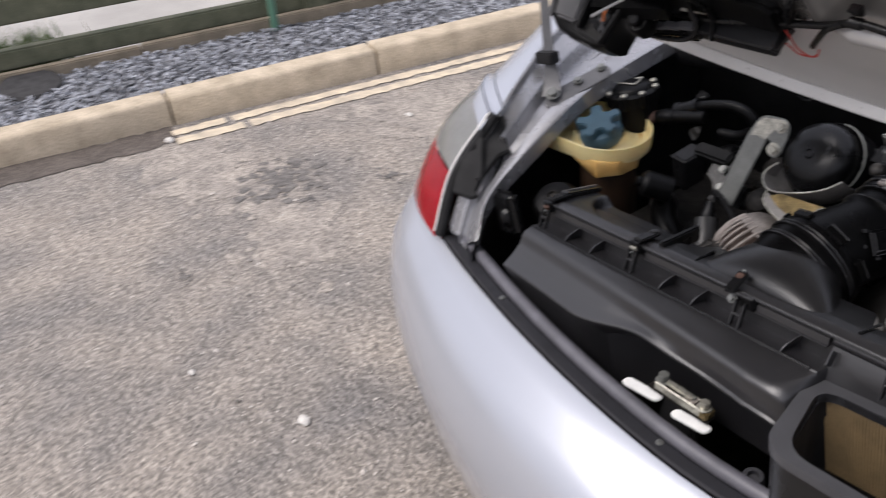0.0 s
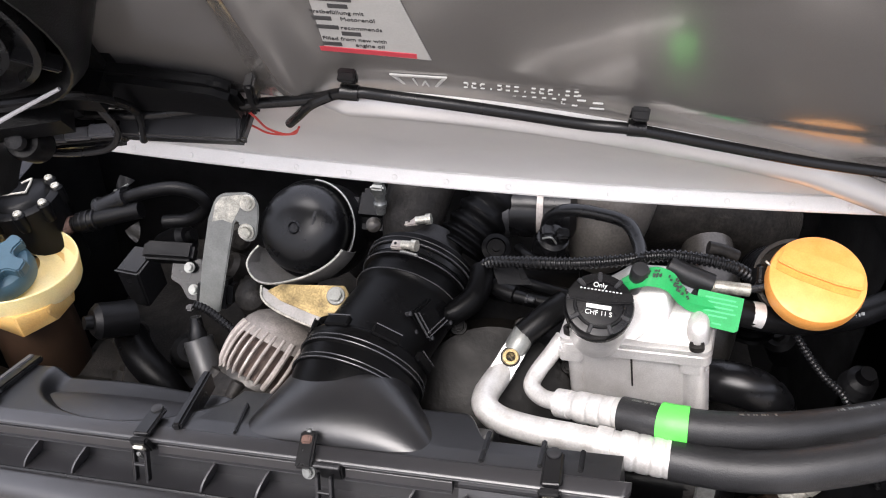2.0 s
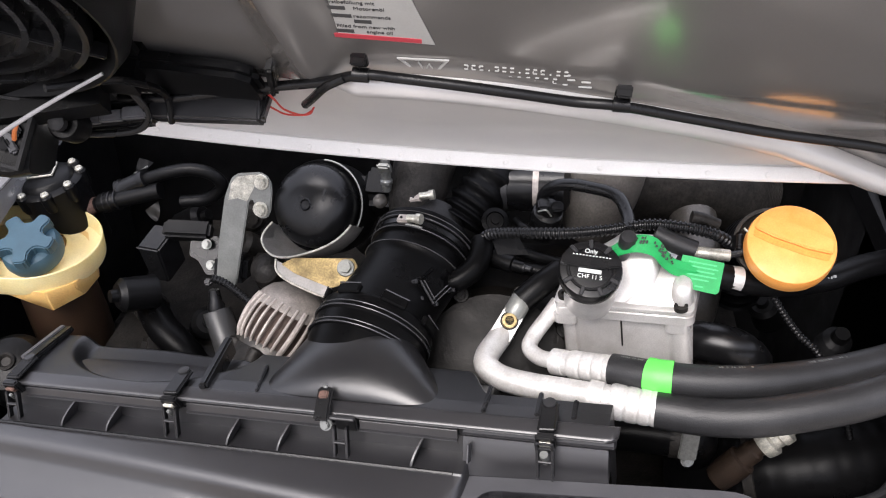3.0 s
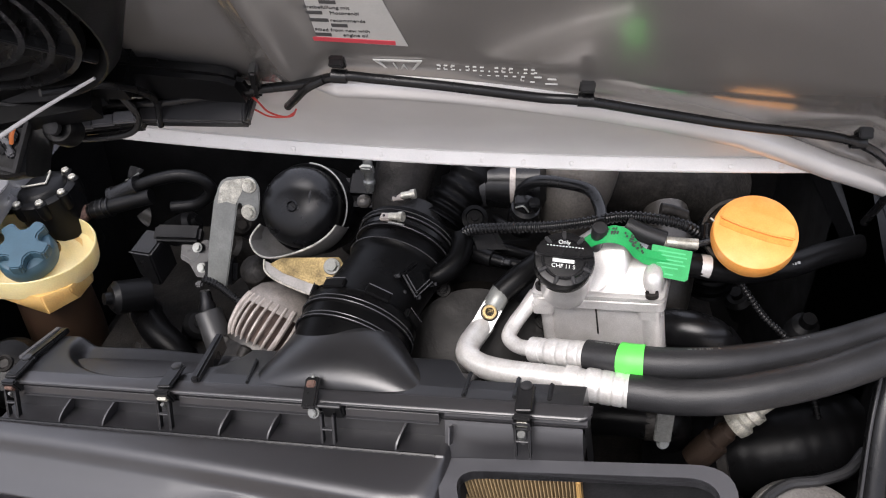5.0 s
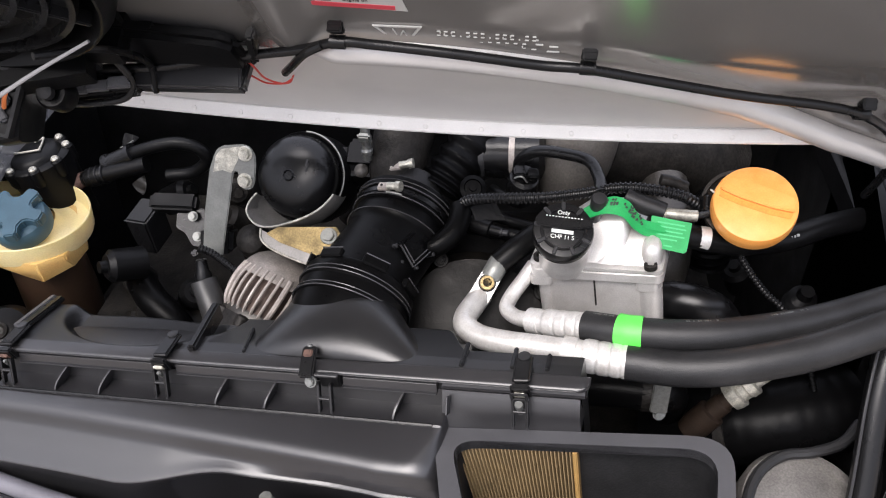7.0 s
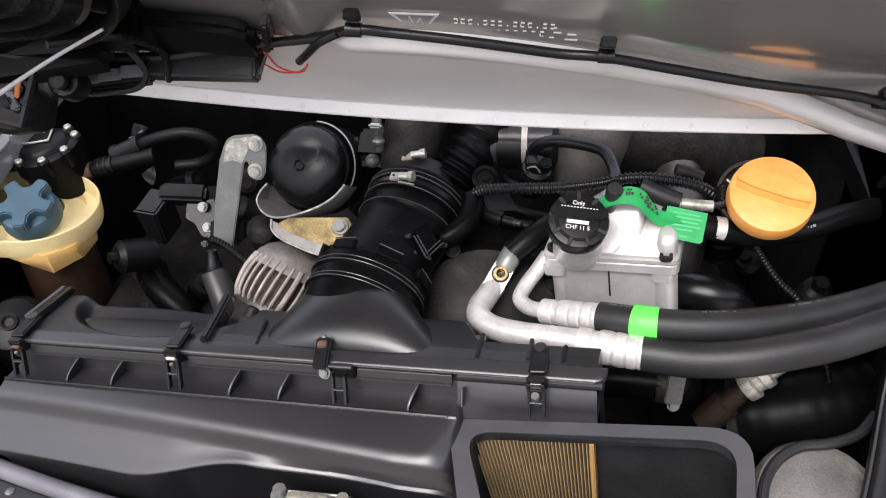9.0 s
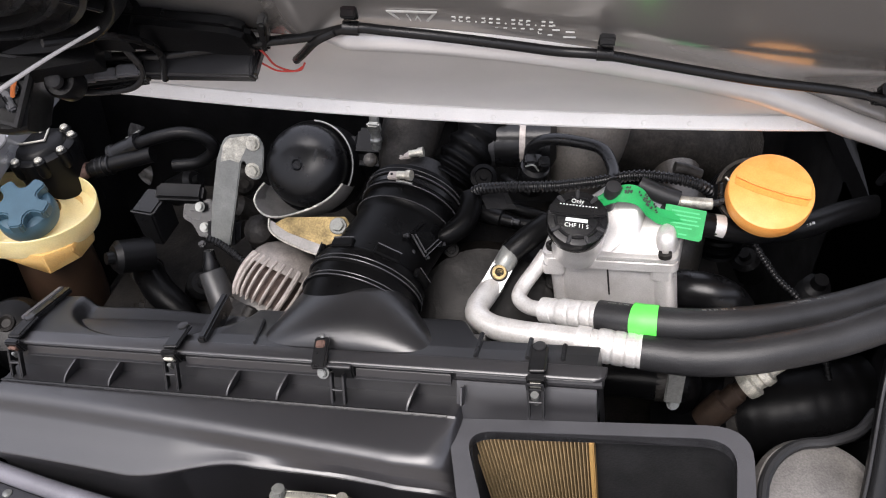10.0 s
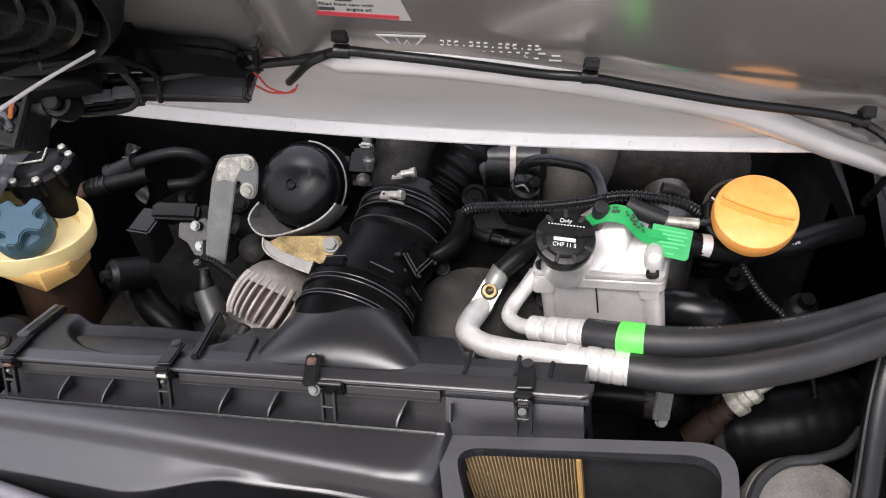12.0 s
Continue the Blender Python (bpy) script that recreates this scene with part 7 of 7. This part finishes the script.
part("sleeve", corrugated([(0.398, 0.240, 0.918), (0.404, 0.235, 0.907), (0.421, 0.230, 0.884), (0.439, 0.225, 0.864), (0.461, 0.220, 0.846), (0.475, 0.216, 0.82)], 0.0038, 0.0042, 0.25), PLASTIC, cs2)
cs3 = thing("wiring_sleeve", (0.48, 0.15, 0.8), "corrugated black sleeve beside the bay wall", "wiring")
part("sleeve", corrugated([(0.482, 0.215, 0.835), (0.492, 0.19, 0.80), (0.503, 0.165, 0.765), (0.515, 0.14, 0.73)], 0.0038, 0.0040, 0.2), DEEP_BLACK, cs3)
sol = thing("solenoid_valve", (0.17, 0.3, 0.89), "cluster of black plastic solenoid valves and plugs", "valve")
part("body", lathe([(0.017, -0.03), (0.018, 0.0), (0.016, 0.008), (0.011, 0.010), (0.009, 0.018)], axis((0.188, 0.332, 0.910), (0.1, -0.4, 0.9)), 24), PLASTIC, sol)
for k, (x, y, z) in enumerate(((0.182, 0.322, 0.926), (0.197, 0.322, 0.924))):
    part("plug", box((0.012, 0.012, 0.018), axis((x, y, z), (0.1, -0.5, 0.85), (1, 0.1, 0.1)), 0.002, 2), PLASTIC, sol)
part("wire_loop", tube([(0.178, 0.312, 0.926), (0.186, 0.309, 0.930), (0.192, 0.311, 0.922)], 0.0010, 6), ZINC, sol, "bright wire loop")
part("lower_valve", lathe([(0.014, -0.02), (0.015, 0.0), (0.0145, 0.004), (0.010, 0.006), (0.009, 0.003), (0.004, 0.003), (0.004, 0.008), (0.001, 0.008)], axis((0.133, 0.318, 0.905), (0.1, -0.7, 0.7)), 24), MATT_RUBBER, sol)
part("hose_barb", tube([(0.135, 0.283, 0.884), (0.152, 0.274, 0.884), (0.168, 0.268, 0.884)], lambda u: 0.0090 if u < 0.65 else 0.0060, 16, 16), DEEP_BLACK, sol)
part("tip", lathe([(0.0042, 0), (0.0042, 0.004), (0.0032, 0.0045), (0.0032, 0.010), (0.002, 0.011)], axis((0.166, 0.2675, 0.885), (0.85, -0.3, 0.1)), 12), PLASTIC_GREY, sol)
part("bracket_leaf", prism([(-0.018, 0.006), (0.010, 0.012), (0.022, -0.006), (-0.010, -0.010)], 0.002, axis((0.150, 0.285, 0.896), (0.1, -0.6, 0.8)), 0.0005), PLASTIC, sol)
for pts, r in (([(0.13, 0.31, 0.88), (0.15, 0.30, 0.885), (0.18, 0.295, 0.88), (0.21, 0.30, 0.87)], 0.006), ([(0.11, 0.30, 0.87), (0.14, 0.29, 0.872), (0.19, 0.285, 0.868)], 0.0075), ([(0.155, 0.33, 0.90), (0.165, 0.315, 0.902), (0.185, 0.31, 0.895)], 0.005)):
    part("pipe", tube(pts, r, 12), DEEP_BLACK, sol)
cover = thing("plenum_cover", (0.27, 0.40, 0.92), "dull grey rounded metal plenum behind the reservoir", "plenum")
SHIELD = surface("dull_plenum_metal", (0.150, 0.137, 0.122), 0.42, 0.5, 0.4, 18, 400, 0.3)
# paler dome and near-black wing paint the plenum's fall from light to dark
part("dome", tube([(0.240, 0.375, 0.87), (0.240, 0.372, 0.90), (0.246, 0.380, 0.935), (0.256, 0.40, 0.97), (0.265, 0.43, 0.99)], lambda u: 0.030 + 0.014 * math.sin(math.pi * u), 28), SHIELD, cover, "dull rounded metal")
part("wing", tube([(0.20, 0.42, 0.90), (0.26, 0.43, 0.91), (0.33, 0.435, 0.91), (0.38, 0.44, 0.90), (0.42, 0.45, 0.87)], lambda u: 0.062 - 0.008 * u, 28), CAST_DARK, cover, "metal runner, near-black for the plenum's dim end")
part("lower_runner", tube([(0.345, 0.285, 0.80), (0.352, 0.30, 0.84), (0.355, 0.33, 0.87), (0.35, 0.38, 0.89)], 0.026, 20), OILY, cover, "oily cast runner")
brass = thing("brass_union", (0.41, 0.15, 0.78), "brass and steel pipe union low in the bay", "fitting")
part("union", lathe([(0.0135, -0.040), (0.0150, -0.028), (0.0150, -0.006), (0.0110, -0.004), (0.0110, 0.010), (0.009, 0.012), (0.009, 0.026)], axis((0.3985, 0.150, 0.768), (0.55, 0.10, 0.80)), 20), surface("brass", (0.040, 0.026, 0.018), 0.5, 0.6, 0.4, 60, 600, 0.2), brass, "dull brass union")
um = axis((0.4190, 0.1530, 0.7960), (0.66, 0.10, 0.72))
part("collar", lathe([(0.009, -0.016), (0.0150, -0.015), (0.0160, -0.010), (0.0160, -0.004), (0.0120, -0.002), (0.0120, 0.004), (0.0135, 0.006), (0.0130, 0.014), (0.008, 0.016), (0.008, 0.030)], um, 20), ZINC_WORN, brass, "bright crimped collar")

# right side of the bay
ductr = thing("side_duct", (0.46, 0.13, 0.75), "black ribbed air duct low in the bay", "duct")
part("duct", tube([(0.36, 0.215, 0.680), (0.41, 0.185, 0.705), (0.47, 0.175, 0.732), (0.55, 0.19, 0.745)], lambda u: 0.044 + 0.0006 * math.sin(u * 90), 24, 14), MATT_RUBBER, ductr)
for x, y, z, d in ((0.425, 0.181, 0.7125, (1, -0.25, 0.47)),):
    part("band_clamp", lathe([(0.0445, -0.006), (0.0465, -0.005), (0.0465, 0.005), (0.0445, 0.006)], axis((x, y, z), d), 32), CAST_DARK, ductr, "dull metal band clamp")
stub = thing("hose_stub", (0.30, 0.155, 0.76), "black rubber hose stub with a grey metal clamp tab", "hose")
part("rubber", tube([(0.245, 0.165, 0.768), (0.290, 0.160, 0.776), (0.334, 0.155, 0.780), (0.352, 0.165, 0.768), (0.356, 0.180, 0.735)], 0.0205, 22), MATT_RUBBER, stub, "short black rubber hose")
part("clamp_tab", box((0.017, 0.004, 0.032), axis((0.338, 0.136, 0.790), (0.03, 0.30, 0.95), (1, 0, 0.02)), 0.0012, 2), STEEL, stub, "dull grey metal tab")
part("clamp_band", lathe([(0.0206, -0.007), (0.0216, -0.007), (0.0216, 0.007), (0.0206, 0.007), (0.0206, -0.007)], axis((0.330, 0.1555, 0.7798), (1, -0.1, 0.08)), 32), CAST_DARK, stub)
bolt(stub, (0.341, 0.140, 0.764), (0, -0.8, 0.5), 0.0048, 0.005, material=STEEL)
drum = thing("round_housing", (0.475, 0.05, 0.72), "dull grey round metal housing under the side duct", "housing")
part("drum", lathe([(0.062, -0.08), (0.062, -0.006), (0.058, 0.0), (0.052, 0.001), (0.050, -0.003), (0.003, 0.002)], axis((0.472, 0.055, 0.742), (0.0, -0.3, 0.95)), 44), surface("dull_grey_housing", (0.17, 0.16, 0.15), 0.5, 0.4, 0.45, 30, 500, 0.3), drum)
part("band", tube([(0.416, 0.040, 0.738), (0.422, 0.068, 0.746), (0.436, 0.090, 0.753), (0.458, 0.104, 0.759), (0.486, 0.108, 0.763), (0.515, 0.119, 0.768), (0.535, 0.14, 0.775)], 0.0055, 10), HOSE_GREY, drum, "black rubber band")
bolt(drum, (0.492, 0.040, 0.745), (0.0, -0.3, 0.95), 0.004, 0.003, material=CAST_DARK)
boot = thing("rubber_boot", (0.535, 0.30, 0.76), "ribbed black rubber boot by the bay wall", "boot")
part("bellows", lathe([(0.014, 0.0), (0.024, 0.006), (0.018, 0.012), (0.022, 0.018), (0.016, 0.024), (0.020, 0.030), (0.012, 0.036), (0.010, 0.05)], axis((0.50, 0.285, 0.80), (0, -0.4, 0.9)) @ Matrix.Scale(0.75, 4), 24), DEEP_BLACK, boot)
trim = thing("bay_side_trim", (0.52, 0.1, 0.7), "black plastic edge trim on the bay's side", "trim")
part("edge", tube([(0.512, 0.03, 0.70), (0.520, 0.065, 0.758), (0.525, 0.112, 0.830), (0.535, 0.150, 0.875), (0.555, 0.20, 0.91)], 0.0125, 14), PLASTIC, trim)
part("edge_bead", tube([(0.499, 0.025, 0.706), (0.507, 0.059, 0.764), (0.513, 0.106, 0.836), (0.523, 0.144, 0.881)], 0.0016, 8), PLASTIC_GREY, trim)

# left side of the bay
dish = thing("lamp_socket_dome", (-0.36, 0.16, 0.78), "black domed plastic cover with a bolt beside the air box", "cover")
part("dome", lathe([(0.05, -0.04), (0.046, 0.0), (0.036, 0.016), (0.018, 0.022), (0.003, 0.023)], axis((-0.366, 0.165, 0.770), (0.1, -0.5, 0.85)) @ Matrix.Scale(0.80, 4), 32), DEEP_BLACK, dish)
part("socket", lathe([(0.012, 0.018), (0.012, 0.026), (0.009, 0.028), (0.006, 0.024), (0.001, 0.024)], axis((-0.366, 0.165, 0.770), (0.1, -0.5, 0.85)) @ Matrix.Scale(0.80, 4), 20), CAST_DARK, dish, "dull socket bolt")
side = thing("side_lamp_cover", (-0.40, 0.10, 0.74), "black moulded cover on the bay's side wall", "cover")
part("cover", box((0.02, 0.07, 0.06), axis((-0.40, 0.10, 0.765), (0.9, -0.2, 0.3), (0, 1, 0)), 0.008, 3), PLASTIC, side)
part("knuckle", lathe([(0.016, -0.01), (0.015, 0.006), (0.010, 0.012), (0.002, 0.013)], axis((-0.392, 0.095, 0.765), (0.8, -0.5, 0.3)), 20), GLOSS, side)

# ---- engine mass below ----
eng = thing("engine", (0.05, 0.4, 0.55), "dirty cast engine casing deep in the bay, shade in its colour", "engine")
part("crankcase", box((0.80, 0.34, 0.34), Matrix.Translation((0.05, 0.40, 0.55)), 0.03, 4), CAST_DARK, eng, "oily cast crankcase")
# crusted metal whose near-black also stands in for shade low in the bay
CRUST_SHADED = surface("crusted_shaded_casting", (0.0075, 0.0065, 0.0055), 0.42, 0.1, 0.6, 40, 140, 0.25, spec=0.12, tint=(0.003, 0.0027, 0.0024), depth=0.002)
part("top_cover", box((0.22, 0.15, 0.12), Matrix.Translation((0.14, 0.32, 0.775)) @ pose(0, 0, 0, 20, 5, 10), 0.02, 4), CRUST_SHADED, eng)
part("pulley_cover", lathe([(0.09, -0.06), (0.09, 0.0), (0.08, 0.012), (0.03, 0.016), (0.003, 0.016)], axis((0.145, 0.215, 0.785), (0.0, -0.7, 0.7)), 40), CRUST_SHADED, eng, "dark round cover")
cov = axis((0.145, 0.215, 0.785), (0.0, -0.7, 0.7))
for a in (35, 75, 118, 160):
    part("cover_lug", lathe([(0.010, -0.01), (0.010, 0.010), (0.008, 0.013), (0.002, 0.013)], cov @ Matrix.Translation((0.086 * math.cos(radians(a)), 0.086 * math.sin(radians(a)), 0.0)), 14), CRUST_SHADED, eng)
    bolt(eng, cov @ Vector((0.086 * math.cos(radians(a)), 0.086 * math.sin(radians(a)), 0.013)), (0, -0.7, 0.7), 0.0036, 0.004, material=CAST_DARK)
rnd = random.Random(31)
for i in range(46):
    x, y, z = rnd.uniform(-0.38, 0.50), rnd.uniform(0.24, 0.52), rnd.uniform(0.70, 0.80)
    if x < -0.29 or 0.2 < x < 0.34 and y < 0.3:
        continue
    u = Vector((rnd.uniform(-1, 1), rnd.uniform(-1, 0.3), rnd.uniform(0, 1))).normalized()
    if i % 2:
        part("casting_boss", lathe([(0.02, -0.03), (0.02, 0.008), (0.014, 0.014), (0.008, 0.014), (0.007, 0.022)], axis((x, y, z), u), 16), CAST_DARK if i % 4 == 1 else DEEP_BLACK, eng)
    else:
        part("casting_lug", box((rnd.uniform(0.02, 0.05), rnd.uniform(0.02, 0.04), rnd.uniform(0.03, 0.06)), axis((x, y, z), u), 0.006, 2), CAST_DARK if i % 3 else DEEP_BLACK, eng)
elbow = thing("black_elbow", (0.37, 0.24, 0.82), "glossy black rubber elbow beside the reservoir", "hose")
part("elbow", tube([(0.325, 0.25, 0.82), (0.35, 0.225, 0.845), (0.385, 0.215, 0.845), (0.41, 0.23, 0.81), (0.415, 0.26, 0.76)], 0.020, 18), GLOSS, elbow)
lower = thing("lower_hose", (-0.25, 0.26, 0.76), "dark rubber hose deep beside the alternator", "hose")
part("hose", tube([(-0.300, 0.335, 0.735), (-0.272, 0.300, 0.752), (-0.245, 0.268, 0.750), (-0.215, 0.250, 0.735), (-0.19, 0.24, 0.70)], 0.0185, 20), MATT_RUBBER, lower)
part("clamp", lathe([(0.0190, -0.006), (0.0205, -0.005), (0.0205, 0.005), (0.0190, 0.006)], axis((-0.272, 0.300, 0.752), (0.65, -0.75, 0.2)), 24), CAST_DARK, lower, "dull hose clamp")

back = thing("fire_wall_duct", (-0.2, 0.5, 0.95), "dark ducting along the front of the bay", "duct")
part("duct", tube([(-0.40, 0.50, 0.93), (-0.2, 0.52, 0.95), (0.05, 0.54, 0.96), (0.3, 0.52, 0.96), (0.5, 0.50, 0.95)], 0.045, 20), DARK, back)
part("rib_hose", corrugated([(-0.20, 0.42, 0.97), (-0.17, 0.44, 0.955), (-0.16, 0.46, 0.92)], 0.018, 0.006, 0.12, 18), DEEP_BLACK, back)

# ---- lid latch ----
latch = thing("lid_latch", (0.0, 0.005, 0.74), "yellow zinc lid latch with two bright bolts", "latch")
part("plate", prism([(-0.042, -0.010), (0.042, -0.010), (0.040, 0.008), (0.02, 0.011), (-0.02, 0.011), (-0.040, 0.008)], 0.003, Matrix.Translation((0.0, 0.0, 0.734)), 0.001), CAST_DARK, latch, "dirty latch plate")
for dy, z in ((-0.007, 0.742), (0.008, 0.740)):
    part("rail", box((0.066, 0.0022, 0.011), Matrix.Translation((0.0, dy, z)), 0.0008, 1), ZINC_WORN, latch, "thin bright rail")
part("jaw", box((0.018, 0.014, 0.010), axis((0.012, 0.001, 0.742), (0.2, 0, 1)), 0.003), OXIDE, latch)
part("end_piece", box((0.012, 0.016, 0.012), Matrix.Translation((0.034, -0.001, 0.742)), 0.002), GOLD, latch, "yellowed end piece")
part("lever", prism([(-0.018, -0.003), (0.016, -0.004), (0.020, 0.002), (0.0, 0.006), (-0.018, 0.003)], 0.003, Matrix.Translation((-0.004, 0.0, 0.747)), 0.0008), ZINC_WORN, latch)
part("spring", corrugated([(-0.020, 0.002, 0.747), (0.0, 0.003, 0.747), (0.016, 0.002, 0.747)], 0.0032, 0.0024), ZINC, latch, "coil spring")
bolt(latch, (-0.030, 0.004, 0.742), (0, 0, 1), 0.0066, 0.010, material=ZINC)
bolt(latch, (0.031, -0.002, 0.748), (0, 0, 1), 0.0062, 0.008, material=ZINC_WORN)
for x, w in ((-0.045, 0.050), (0.024, 0.046)):
    part("paint_pad", prism([(x2, y2 + 0.004 * math.sin(60 * x2)) for x2, y2 in round_rect(w, 0.015, 0.0065)], 0.004, Matrix.Translation((x, -0.013, 0.727)) @ pose(0, 0, 0, 0, 0, -5), 0.0015), FLOCK, latch, "white painted pad")
grommet = thing("rubber_grommet", (0.117, -0.023, 0.72), "black rubber stop beside the air mouth", "stop")
part("stop", lathe([(0.012, -0.03), (0.012, 0.0), (0.010, 0.003), (0.006, 0.003), (0.005, -0.002), (0.001, -0.002)], axis((0.117, -0.034, 0.735), (0, -0.2, 1)), 20), SEAL, grommet)
part("pillar", box((0.05, 0.016, 0.36), Matrix.Translation((0, 0.002, 0.555)), 0.004), DARK, latch)
